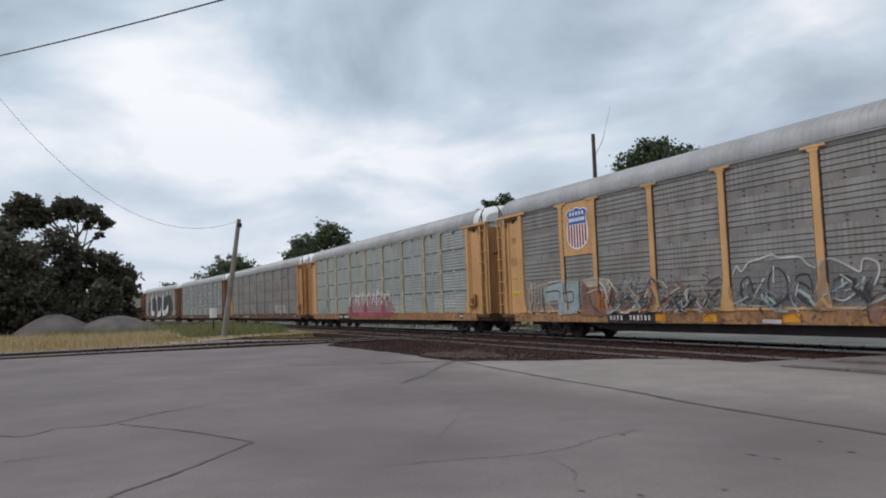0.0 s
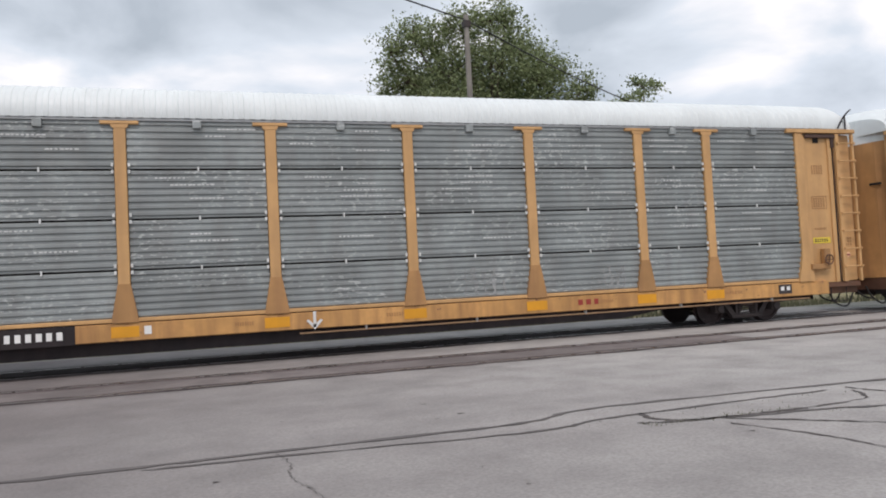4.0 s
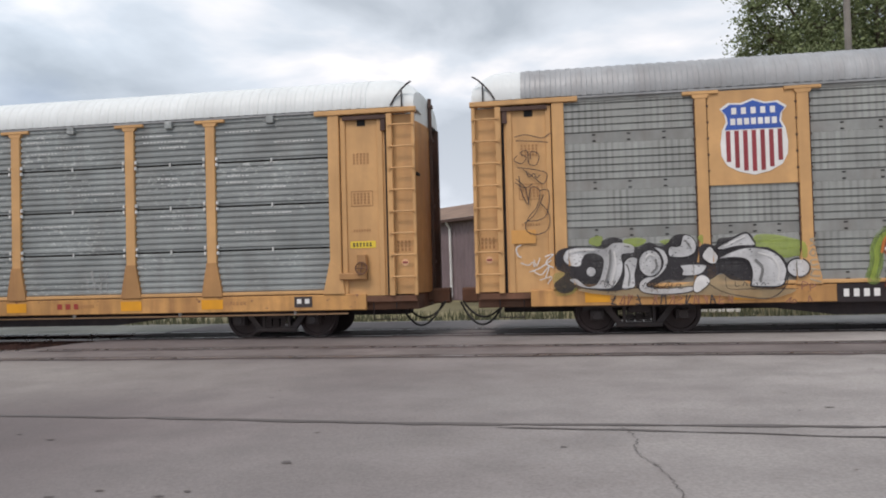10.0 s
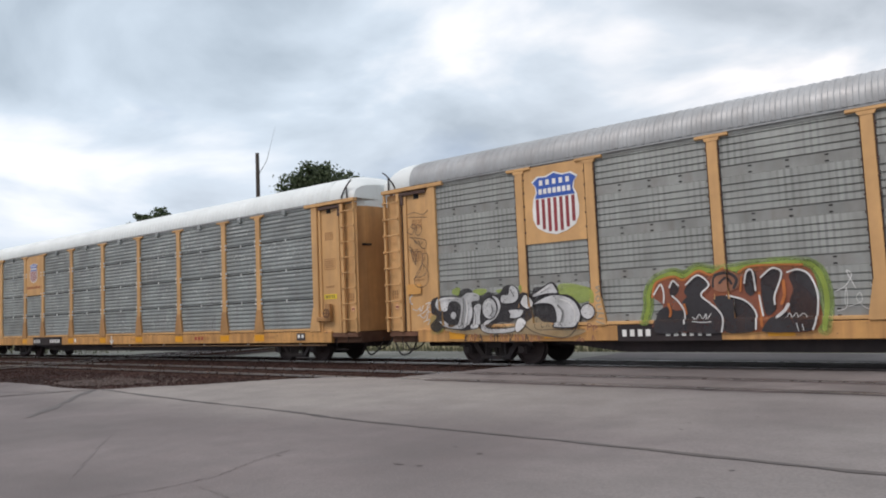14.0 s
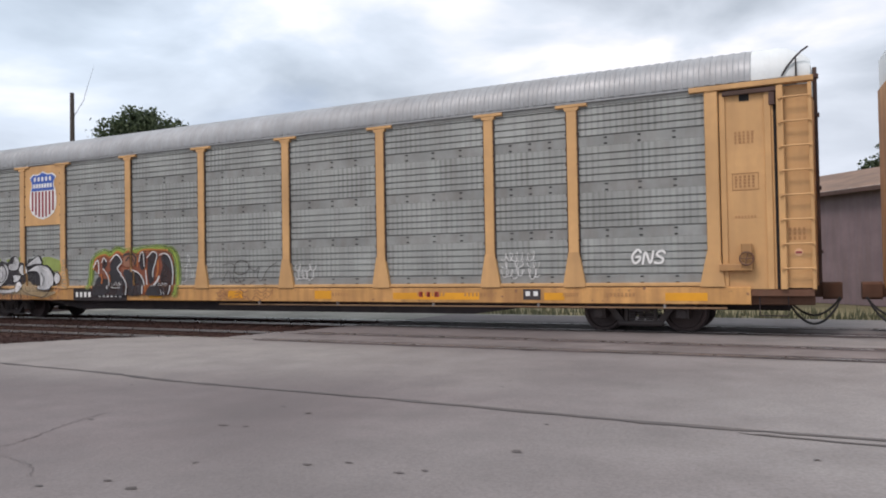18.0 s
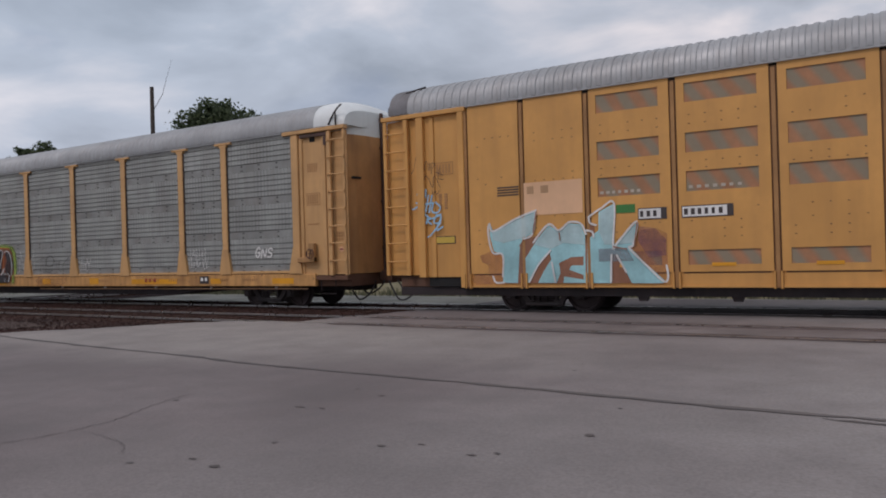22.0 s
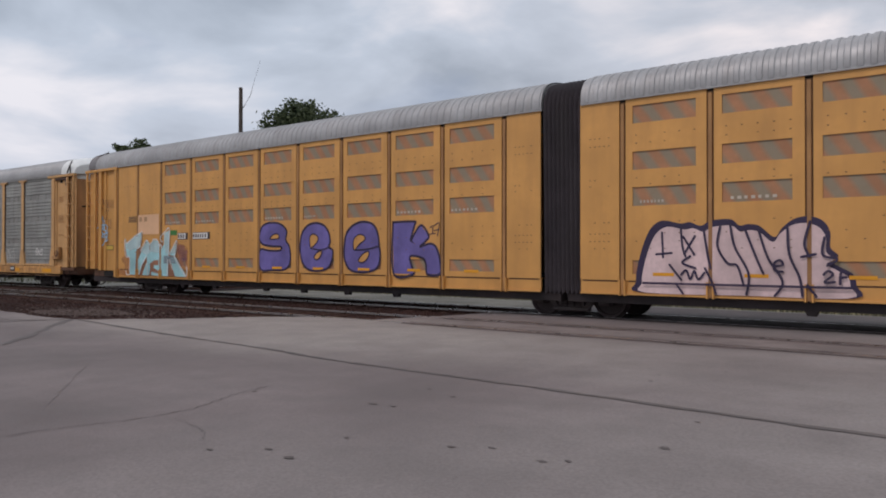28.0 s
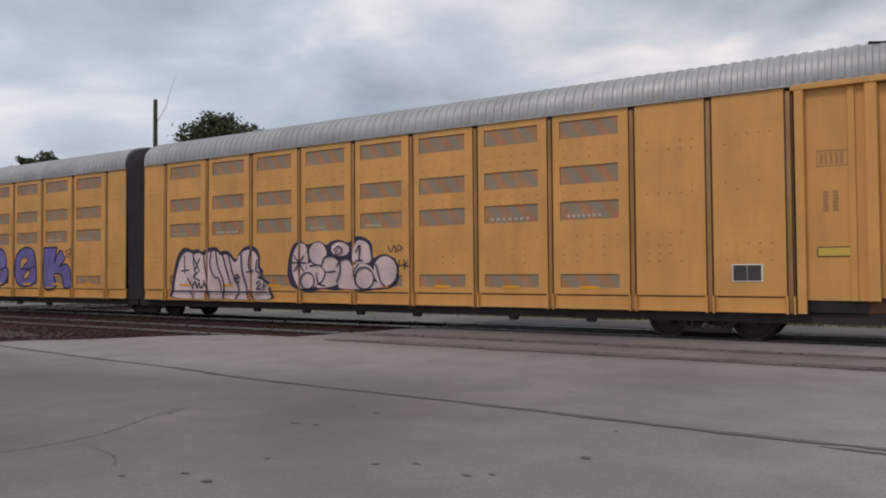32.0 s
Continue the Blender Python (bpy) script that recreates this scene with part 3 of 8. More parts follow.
def rail_line(name, pts, label, paved=(), lift=None):
    """Two rails along the points, each with a running surface, a web and a foot; lift gives the height of each rail at a y."""
    t = thing(name, label, "rail track", kind="structure")
    pts = [Vector((*p, 0)) for p in pts]
    for side in (-1, 1):
        m, h, line = Mesh(), Mesh(), []
        for i, p in enumerate(pts):
            d = (pts[min(i + 1, len(pts) - 1)] - pts[max(i - 1, 0)]).normalized()
            n = Vector((-d.y, d.x, 0))
            line.append((p + n * side * GAUGE / 2 + Vector((0, 0, lift(p.y, side) if lift else 0)), n))
        for mesh, w, z0, z1 in ((h, 0.036, -0.03, 0.012), (m, 0.012, -0.13, -0.03), (m, 0.065, -0.155, -0.13)):
            mesh.grid([[c + n * s * w + Vector((0, 0, z)) for s, z in ((-1, z0), (1, z0), (1, z1), (-1, z1))] for c, n in line], closed=True)
        part("rail_head", h, RAILHEAD, t)
        part("rail_web", m, RAILSIDE, t)
        for u, v, y in paved:
            for s in (-1, 1):
                lo, hi = (0.040, 0.20) if s == -side else (0.040, 0.14)
                e = y + side * GAUGE / 2
                part("flangeway", Mesh().face([(u, e + s * lo, 0.0095), (v, e + s * lo, 0.0095), (v, e + s * hi, 0.0095), (u, e + s * hi, 0.0095)]), FLANGE, t)
    return t


for y, half, x0, x1 in ((NEAR_Y - GAUGE / 2, 0.24, -10.5, 14), (NEAR_Y + GAUGE / 2, 0.28, -10.5, 17), (TRACK_Y - GAUGE / 2, 0.42, -10.2, 18), (TRACK_Y + GAUGE / 2, 0.30, -10.0, 18)):
    rnd = random.Random(int(y * 10))
    n = 60
    far = [(x0 + (x1 - x0) * i / n, y + half * rnd.uniform(0.7, 1.15)) for i in range(n + 1)]
    near = [(x0 + (x1 - x0) * i / n, y - half * rnd.uniform(0.7, 1.15)) for i in range(n + 1)]
    strip = Mesh().grid([[(a[0], a[1], 0.0075), (b[0], b[1], 0.0075)] for a, b in zip(near, far)])
    solo("rail_stain", strip, RAIL_STAIN, "brown oily stain along the rail", kind="structure")
rail_line("main_track", [(x, TRACK_Y + bend(x)) for x in FAR_X] + [(-10, TRACK_Y), (120, TRACK_Y)], "steel rails of the main track under the train", paved=((-10.2, 18, TRACK_Y),))
rail_line("near_track", [(x, NEAR_Y + bend(x)) for x in FAR_X[22:]] + [(-10, NEAR_Y), (90, NEAR_Y)], "worn rails set flush in the concrete road", paved=((-13, 18, NEAR_Y),))
rail_line("crossing_track", [(-34.3 + 4.7 * k / 40, -40 + 2 * k) for k in range(41)], "brown rails of a track that crosses the main line", lift=lambda y, side: (0.16 if side > 0 else 0.09) * min(1, max(0, (11 - y) / 5)))
tie = Mesh().box(-0.11, 0.11, -1.3, 1.3, -0.19, -0.055, c=0.012).data("tie", TIE)
ties = thing("track_ties", "dark weathered timber ties in the ballast", "railway ties", kind="structure")
for i in range(110):
    part("tie", tie, TIE, ties, at=(-11 - 0.56 * i, TRACK_Y + bend(-11 - 0.56 * i), 0.0))
for i in range(60):
    part("tie", tie, TIE, ties, at=(-13.5 - 0.56 * i, NEAR_Y + bend(-13.5 - 0.56 * i), 0.0))
for i in range(58):
    o = part("tie", tie, TIE, ties, at=(-34.3 + 4.7 * (18 + 0.56 * i) / 80, -22 + 0.56 * i, 0.0))
    o.rotation_euler = (0, 0, radians(90 - 3.4))


def crack(name, pts, width, seed, label, mat=TAR, z=0.007, jag=0.05, fine=5):
    """A joint or crack in the road: an uneven dark strip."""
    rnd, m = random.Random(seed), Mesh()
    line = curve_points(pts, fine)
    rows = []
    for i, p in enumerate(line):
        d = (line[min(i + 1, len(line) - 1)] - line[max(i - 1, 0)]).normalized()
        n = Vector((-d.y, d.x))
        w = width * rnd.uniform(0.3, 1.2) * (0.35 if i in (0, len(line) - 1) else 1)
        o = n * rnd.uniform(-jag, jag)
        rows.append([(p.x + o.x + n.x * w / 2, p.y + o.y + n.y * w / 2, z), (p.x + o.x - n.x * w / 2, p.y + o.y - n.y * w / 2, z)])
    m.grid(rows)
    return solo(name, m, mat, label, kind="structure")


LONG = "dark tar-filled joint along the road"
crack("road_joint", [(-17, 8.4), (-12.5, 7.85), (-9.4, 7.6), (-7.7, 7.35), (-4.3, 7.2), (-1.4, 7.0), (0.4, 7.0), (2.9, 7.0), (4.1, 7.35), (8.06, 7.1), (9.6, 6.95)], 0.105, 1, LONG, jag=0.015, fine=9)
crack("road_joint", [(-0.6, 6.85), (0.9, 6.75), (2.9, 6.55), (3.73, 6.75), (5.2, 6.85), (6.7, 6.9)], 0.055, 2, LONG, jag=0.015, fine=9)
crack("road_joint", [(3.9, 6.4), (4.2, 6.3), (5.0, 6.15), (5.6, 6.05), (6.6, 5.85), (7.3, 5.6)], 0.07, 3, LONG, jag=0.03)
THIN = "thin jagged crack in the concrete"
CRACK = material("dark_dirt_filled_crack", (0.110, 0.097, 0.094), 0.9, mottle=0.3, streak=False)
crack("road_crack", [(0.52, 6.9), (0.6, 6.5), (0.56, 6.1), (0.6, 5.8), (0.7, 5.4), (0.74, 4.8), (0.84, 4.3), (0.9, 3.4)], 0.010, 11, THIN, TAR, jag=0.018, fine=12)
crack("road_crack", [(-12.38, 1.82), (-11.9, 0.96), (-11.12, 0.19), (-11.2, -0.35), (-10.75, -0.73), (-11.26, -1.24), (-11.33, -1.7)], 0.042, 12, THIN, CRACK, jag=0.018, fine=12)
crack("road_crack", [(-11.1, 0.35), (-9.8, 1.1), (-8.55, 1.65)], 0.036, 13, THIN, CRACK, jag=0.018, fine=12)
crack("road_crack", [(-8.55, 1.65), (-7.5, 0.85), (-6.9, 0.3), (-6.4, -0.15), (-5.6, -1.2)], 0.042, 14, THIN, CRACK, jag=0.018, fine=12)
crack("road_crack", [(-7.1, -0.5), (-6.4, -0.1)], 0.036, 15, THIN, CRACK, jag=0.018, fine=12)
crack("road_crack", [(-6.52, 2.4), (-6.4, 3.1), (-6.25, 3.6), (-6.24, 4.2), (-6.5, 4.85), (-6.65, 5.45)], 0.015, 16, THIN, CRACK, jag=0.018, fine=12)
crack("road_crack", [(7.0, 6.95), (7.1, 6.2), (6.9, 5.1)], 0.048, 17, THIN, CRACK, jag=0.018, fine=12)
crack("road_crack", [(4.7, 6.2), (5.6, 5.4), (6.2, 4.8)], 0.048, 18, THIN, CRACK, jag=0.018, fine=12)
crack("road_crack", [(5.3, 4.3), (5.5, 4.7), (5.9, 4.9), (6.5, 4.85)], 0.060, 19, THIN, CRACK, jag=0.018, fine=12)
crack("road_crack", [(-21, 8.0), (-19.4, 7.0), (-17.2, 7.9)], 0.060, 20, THIN, CRACK, jag=0.018, fine=12)
crack("road_crack", [(4.21, 6.84), (4.15, 6.5), (4.45, 6.25), (5.1, 6.2), (5.74, 6.17)], 0.060, 22, THIN, CRACK, jag=0.018, fine=12)
crack("road_crack", [(4.62, 5.96), (4.9, 5.2), (4.98, 4.54), (4.69, 4.08)], 0.036, 23, THIN, CRACK, jag=0.018, fine=12)
crack("road_crack", [(5.67, 5.04), (5.4, 4.7), (5.62, 4.53), (6.0, 4.6)], 0.036, 24, THIN, CRACK, jag=0.018, fine=12)
crack("road_crack", [(4.98, 4.54), (5.3, 4.6), (5.62, 4.53)], 0.036, 25, THIN, CRACK, jag=0.018, fine=12)
crack("road_crack", [(6.91, 6.76), (6.6, 6.3), (5.74, 6.17)], 0.036, 26, THIN, CRACK, jag=0.018, fine=12)
crack("road_crack", [(-17.1, 8.2), (-17.4, 7.4), (-17.9, 6.6)], 0.075, 21, THIN, CRACK, jag=0.018, fine=12)
crack("road_crack", [(-6.14, 3.86), (-5.48, 3.76), (-5.08, 3.53)], 0.007, 31, THIN, TAR, jag=0.018, fine=12)
crack("road_crack", [(-7.5, 3.45), (-8.45, 4.07), (-9.92, 5.09)], 0.008, 32, THIN, jag=0.018, fine=12)
crack("road_crack", [(-9.08, -1.15), (-9.0, -0.74), (-9.05, -0.3)], 0.026, 33, THIN, CRACK, jag=0.018, fine=12)
crack("road_joint", [(-17.0, 8.3), (-15.6, 7.2), (-14.2, 6.2), (-13.1, 5.3)], 0.16, 34, LONG, jag=0.03)
crack("road_joint", [(-17.0, 8.35), (-17.6, 7.3), (-17.9, 6.4), (-18.6, 5.4), (-19.8, 4.5)], 0.09, 35, LONG, CRACK, jag=0.03)
rnd = random.Random(13)
sheet("rubble_patch", [(-19.6 + (1.7 + 0.4 * rnd.uniform(-1, 1)) * math.cos(a * 0.35), 10.0 + (0.95 + 0.25 * rnd.uniform(-1, 1)) * math.sin(a * 0.35)) for a in range(18)], -0.05, RUBBLE, "brown-grey rubble patch in the dark ballast")


def loose_stones(mat, label, seed, n, place, low, high, z):
    """Small broken stones strewn by a rule."""
    rnd, m = random.Random(seed), Mesh()
    for i in range(n):
        p = place(rnd)
        if not p:
            continue
        (x, y), q, a = p, rnd.uniform(low, high), rnd.uniform(0, 3)
        top = (x + rnd.uniform(-0.3, 0.3) * q, y + rnd.uniform(-0.3, 0.3) * q, z + q * rnd.uniform(0.5, 1.1))
        ring = [(x + q * rnd.uniform(0.7, 1.2) * math.cos(a + k * 1.2566), y + q * rnd.uniform(0.7, 1.2) * math.sin(a + k * 1.2566), z - 0.005) for k in range(5)]
        for k in range(5):
            m.face([ring[k], ring[(k + 1) % 5], top])
    solo("loose_stones", m, mat, label, kind="stuff")


def beside_edge(rnd):
    x, y = rnd.uniform(4.3, 10.5), rnd.uniform(1.8, 7.2)
    return (x, y) if y < 0.62 * x + 1.25 else None


def in_bed(rnd):
    x, y = rnd.uniform(-32, -9.6), rnd.uniform(8.6, 18.4)
    return (x, y) if y > 8.6 + 0.66 * max(0, x + 17) else None


loose_stones(LOT, "loose grey gravel beside the broken road edge", 9, 5000, beside_edge, 0.006, 0.020, -0.022)
loose_stones(RUBBLE, "brown-grey rubble in the dark ballast", 10, 420, lambda rnd: (rnd.gauss(-19.6, 1.3), rnd.gauss(10.1, 0.6)), 0.015, 0.06, -0.05)
loose_stones(BALLAST, "dark brown ballast stones between the tracks", 12, 9000, in_bed, 0.02, 0.05, -0.07)
rnd = random.Random(5)
for i in range(46):
    x, y = rnd.uniform(-11, 5), rnd.uniform(2.2, 11)
    if i < 10:
        x, y = ((-5.04, 5.42), (-4.18, 3.61), (-2.11, 5.54), (-2.53, 4.77), (-4.62, 6.2), (-3.43, 4.58), (-3.17, 4.74), (-4.48, 3.68), (-2.67, 4.65), (-4.79, 5.46))[i]
    m, r = Mesh(), rnd.uniform(0.012, 0.03) if i > 9 else 0.042 if i < 3 else 0.026
    m.face([(r * rnd.uniform(0.5, 2.2) * math.cos(a * 0.4488), r * rnd.uniform(0.3, 1.1) * math.sin(a * 0.4488), 0) for a in range(14)])
    solo("oil_spot", m, CRACK if i < 10 else TAR, "small dark spot on the concrete road", kind="structure", at=(x, y, 0.006))


# ---------------------------------------------------------------- rolling stock
SIDE = -1.60
CACHE = {}


def cached(key, make, *mats):
    if key not in CACHE:
        CACHE[key] = make().data(key.split(":")[0], *mats)
    return CACHE[key]


def ribbed_panel(w, kind):
    """A side panel of rolled steel: kind 'deep' has seven wide ribs, 'perforated' five narrow ones above a flat band."""
    m, prof, h = Mesh(), [], 0.935 if kind == "deep" else 0.972
    if kind == "deep":
        n = 7
        for i in range(n):
            for f, y in ((0.0, 0.0), (0.30, 0.0), (0.46, -0.030), (0.84, -0.030)):
                prof.append(((i + f) / n * h, y))
        prof.append((h, 0.0))
    else:
        prof = [(0, -0.006), (0.205, -0.006), (0.209, 0.026), (0.233, 0.026)]
        for i in range(5):
            z = 0.238 + i * 0.147
            prof += [(z, -0.010), (z + 0.113, -0.010), (z + 0.118, 0.028), (z + 0.142, 0.028)]
        prof[-2:] = [(h, -0.010)]
    for (za, ya), (zb, yb) in zip(prof, prof[1:]):
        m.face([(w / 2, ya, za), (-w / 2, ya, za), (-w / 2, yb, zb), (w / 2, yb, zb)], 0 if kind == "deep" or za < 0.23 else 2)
    for x in (-w / 2, w / 2):
        m.face([(x, 0.03, 0)] + [(x, y, z) for z, y in prof] + [(x, 0.03, h)])
    if kind != "deep":
        for i in (-1, 0, 1):
            for z in (0.030, 0.155):
                m.box(i * w * 0.27 - 0.034, i * w * 0.27 + 0.034, -0.016, -0.006, z, z + 0.026, slot=1)
    return m


def side_post(piece):
    """A piece of a side post: its shaft, its flared foot or its spread head."""
    if piece == "side_post":
        return Mesh().box(-0.11, 0.11, SIDE, SIDE + 0.10, 1.0, 4.80, c=0.012)
    if piece == "post_foot":
        return Mesh().prism([(-0.24, 0.98), (0.24, 0.98), (0.225, 1.12), (0.115, 1.72), (-0.115, 1.72), (-0.225, 1.12)], SIDE - 0.012, SIDE + 0.09)
    m = Mesh().box(-0.345, 0.345, SIDE - 0.016, SIDE + 0.1, 4.812, 4.878, c=0.012)
    return m.prism([(-0.13, 4.74), (0.13, 4.74), (0.17, 4.812), (-0.17, 4.812)], SIDE - 0.008, SIDE + 0.09)


ROOF_PROFILE = [(-1.60, 4.94), (-1.605, 5.06), (-1.57, 5.24), (-1.46, 5.42), (-1.27, 5.56), (-0.95, 5.67), (-0.5, 5.735), (0, 5.755)]


def roof_rows(xs, amp, pitch, prof=ROOF_PROFILE, dome=0):
    """A curved roof of cross ribs between the two xs; dome rounds off its end towards -x or +x."""
    half = [tuple(p) for p in curve_points(prof, 2)]
    full = half + [(-y, z) for y, z in half[-2::-1]]
    at = lambda x, k: [(min(x, xs[1]), y * (1 + k / 1.6), z + k * (0.35 + 0.65 * (z - 4.94) / 0.81)) for y, z in full]
    m, x, rows = Mesh(), xs[0], []
    m.smooth = len(full)
    while x < xs[1] - 1e-6:
        rows += [at(x + f * pitch, k) for f, k in ((0, 0), (0.40, 0), (0.50, amp), (0.90, amp))]
        x += pitch
    rows.append(at(xs[1], 0))
    if dome:
        drop = lambda q: 0.42 * max(0, (q - abs(xs[0] if dome > 0 else xs[1]) - 0.42) / 0.62) ** 2
        rows = [[(x, y * (1 - 0.10 * drop(abs(x))), 4.94 + (z - 4.94) * (1 - drop(abs(x)))) for x, y, z in row] for row in rows]
    m.grid(rows)
    m.face(rows[0])
    m.face(rows[-1][::-1])
    return m


def truck_frame():
    """A bogie: two cast side frames with window openings, spring nests, bearing boxes and a bolster."""
    m = Mesh()
    for y in (-1.10, 0.98):
        m.prism([(-1.16, 0.44), (-1.10, 0.60), (-0.62, 0.64), (0.62, 0.64), (1.10, 0.60), (1.16, 0.44), (0.98, 0.50), (0.60, 0.53), (-0.60, 0.53), (-0.98, 0.50)], y, y + 0.12)
        for s in (-1, 1):
            m.prism([(s * 0.74, 0.54), (s * 0.58, 0.54), (s * 0.32, 0.20), (s * 0.44, 0.16)], y, y + 0.12)
            m.box(s * 0.86 - 0.13, s * 0.86 + 0.13, y - 0.06, y + 0.16, 0.27, 0.50, c=0.03)
            m.disc(s * 0.86, 0.38, 0, 0, [(y - 0.10, 0.09), (y - 0.05, 0.10)], 12)
            m.box(s * 0.30 - 0.03, s * 0.30 + 0.03, y, y + 0.12, 0.20, 0.54)
        m.box(-0.46, 0.46, y - 0.02, y + 0.14, 0.12, 0.22, c=0.02)
        for x in (-0.18, 0, 0.18):
            for k in range(5):
                m.box(x - 0.07, x + 0.07, y - 0.015, y + 0.08, 0.235 + k * 0.058, 0.265 + k * 0.058)
    m.box(-0.2, 0.2, -1.12, 1.12, 0.42, 0.62, c=0.02)
    return m


def wheelset():
    m = Mesh()
    for s in (-1, 1):
        prof = [(s * 0.66, 0.46), (s * 0.69, 0.46), (s * 0.70, 0.425), (s * 0.80, 0.42), (s * 0.80, 0.36), (s * 0.765, 0.34), (s * 0.765, 0.16), (s * 0.80, 0.13), (s * 0.82, 0.08)]
        m.disc(0, 0, 0, 0, prof, 22)
    m.tube([(0, -1.0, 0), (0, 1.0, 0)], 0.075, 10)
    m.box(-0.05, 0.05, -0.79, -0.77, 0.18, 0.34)
    return m


WHEELS = []


def truck(car, x, spin=True):
    t = part("truck", cached("truck", truck_frame, STEEL), STEEL, car, "dark cast steel bogie", at=(x, 0, 0.03))
    for dx in (-0.86, 0.86):
        w = part("wheelset", cached("wheelset", wheelset, WHEEL), WHEEL, t, at=(dx, 0, 0.40))
        if spin:
            WHEELS.append(w)
    return t


def coupler(car, x, k):
    m = Mesh()
    m.box(min(x, x + k * 0.75), max(x, x + k * 0.75), -0.14, 0.14, 0.72, 0.98, c=0.03)
    m.box(min(x + k * 0.5, x + k * 0.85), max(x + k * 0.5, x + k * 0.85), -0.24, 0.20, 0.68, 1.02, c=0.04)
    part("coupler", m, RUST, car, "rusty knuckle coupler")
    h = Mesh()
    for y, d in ((-0.55, 0.36), (-0.95, 0.50)):
        h.tube([(x + k * (i / 12 * 0.95 - 0.15), y + 0.05 * math.sin(i * 0.7), 0.74 - d * math.sin(math.pi * i / 12) ** 0.8) for i in range(13)], 0.024, 6)
    part("brake_hose", h, RUBBER, car, "hanging black brake hose")


def end_gear(car, k, post, door):
    """The end of a car: lintel, end post, door panel, ladder, end door, end sill and coupler; k is the end's direction along x."""
    X = lambda a, b: (min(k * a, k * b), max(k * a, k * b))
    m = Mesh().box(*X(11.78, 12.03), SIDE, SIDE + 0.12, 0.98, 4.84, c=0.015)
    m.prism([(k * 11.62, 0.98), (k * 12.1, 0.98), (k * 12.03, 1.5), (k * 11.78, 1.7)], SIDE - 0.01, SIDE + 0.1)
    part("end_post", m, post, car)
    part("lintel", Mesh().box(*X(11.5, 13.72), SIDE - 0.03, SIDE + 0.12, 4.82, 4.925, c=0.012), post, car, "long yellow lintel over the end bay")
    d = Mesh().box(*X(12.05, 13.02), SIDE + 0.09, SIDE + 0.14, 0.93, 4.78)
    p = part("door_panel", d, post, car, "yellow sheet steel end bay panel")
    for a, b in ((12.05, 12.16), (12.86, 12.98)):
        part("stiffener", Mesh().box(*X(a, b), SIDE + 0.05, SIDE + 0.088, 0.93, 4.78, c=0.008), post, p)
    part("latch_hole", Mesh().box(*X(12.42, 12.60), SIDE + 0.078, SIDE + 0.089, 4.58, 4.72), DARKGAP, p)
    part("latch_bar", Mesh().box(*X(12.12, 13.16), SIDE + 0.0, SIDE + 0.06, 4.70, 4.79, c=0.01).box(*X(12.95, 13.05), SIDE + 0.02, SIDE + 0.08, 4.45, 4.72), SEAM, car, "dark rusty latch bar below the lintel")
    part("door_gap", Mesh().box(*X(13.0, 13.075), SIDE + 0.10, SIDE + 0.13, 0.95, 4.78), DARKGAP, car)
    part("sill_step", Mesh().box(*X(12.0, 13.65), SIDE + 0.06, SIDE + 0.2, 0.80, 0.92), RUST, car)
    l = Mesh().box(*X(13.08, 13.20), SIDE - 0.01, SIDE + 0.07, 0.93, 4.80, c=0.01)
    l.box(*X(13.62, 13.69), SIDE - 0.01, SIDE + 0.07, 0.93, 4.80, c=0.01)
    l.box(*X(13.10, 13.66), SIDE + 0.15, SIDE + 0.17, 0.95, 4.80)
    lad = part("ladder", l, post, car, "yellow steel end ladder")
    rung = cached("rung:" + post.name, lambda: Mesh().tube([(-0.27, 0, 0), (0.27, 0, 0)], 0.019, 6).box(-0.29, -0.25, -0.03, 0.03, -0.03, 0.03).box(0.25, 0.29, -0.03, 0.03, -0.03, 0.03), post)
    for i in range(8):
        part("rung", rung, post, lad, at=(k * 13.40, SIDE - 0.02, 1.32 + i * 0.462))
    plan = [(k * 13.0, -1.44), (k * 13.46, -1.40), (k * 13.62, -1.05), (k * 13.71, -0.5), (k * 13.74, 0), (k * 13.71, 0.5), (k * 13.62, 1.05), (k * 13.46, 1.40), (k * 13.0, 1.44)]
    part("end_door", Mesh().prism(plan, 0.95, 4.72, "z"), door, car, "curved rust-streaked end door")
    part("door_slot", Mesh().box(*X(13.58, 13.66), -1.18, -0.85, 3.52, 3.58), DARKGAP, car)
    seam = Mesh().box(*X(13.72, 13.80), -0.05, 0.05, 0.95, 5.42, c=0.02)
    for z in (1.6, 2.9, 4.4, 5.2):
        seam.box(*X(13.74, 13.83), -0.09, 0.09, z, z + 0.07)
    part("door_seam", seam, SEAM, car, "dark locking rod down the centre of the end door")
    part("corner_post", Mesh().box(*X(13.48, 13.71), 1.42, 1.58, 0.95, 4.93, c=0.02), SEAM, car, "dark rusty corner post of the far side")
    part("end_hood", Mesh().prism([(x * 0.9985, y * 0.985) for x, y in plan], 4.722, 5.36, "z"), ROOF_WHITE, car, "white painted end door top")
    part("end_sill", Mesh().box(*X(12.3, 13.66), -1.40, 1.40, 0.62, 0.93, c=0.02), RUST, car, "rusty end sill")
    s = Mesh()
    arc = [(13.20, 4.95), (13.29, 5.10), (13.42, 5.26), (13.55, 5.38), (13.66, 5.45)]
    s.prism([(k * x, z) for x, z in arc] + [(k * (x - 0.022), z + 0.020) for x, z in arc[::-1]], -1.635, -1.60)
    s.box(*X(13.42, 13.45), -1.63, -1.60, 4.93, 5.27)
    part("roof_strut", s, BLACK, car, "black curved roof corner bracket")
    coupler(car, k * 13.3, k)
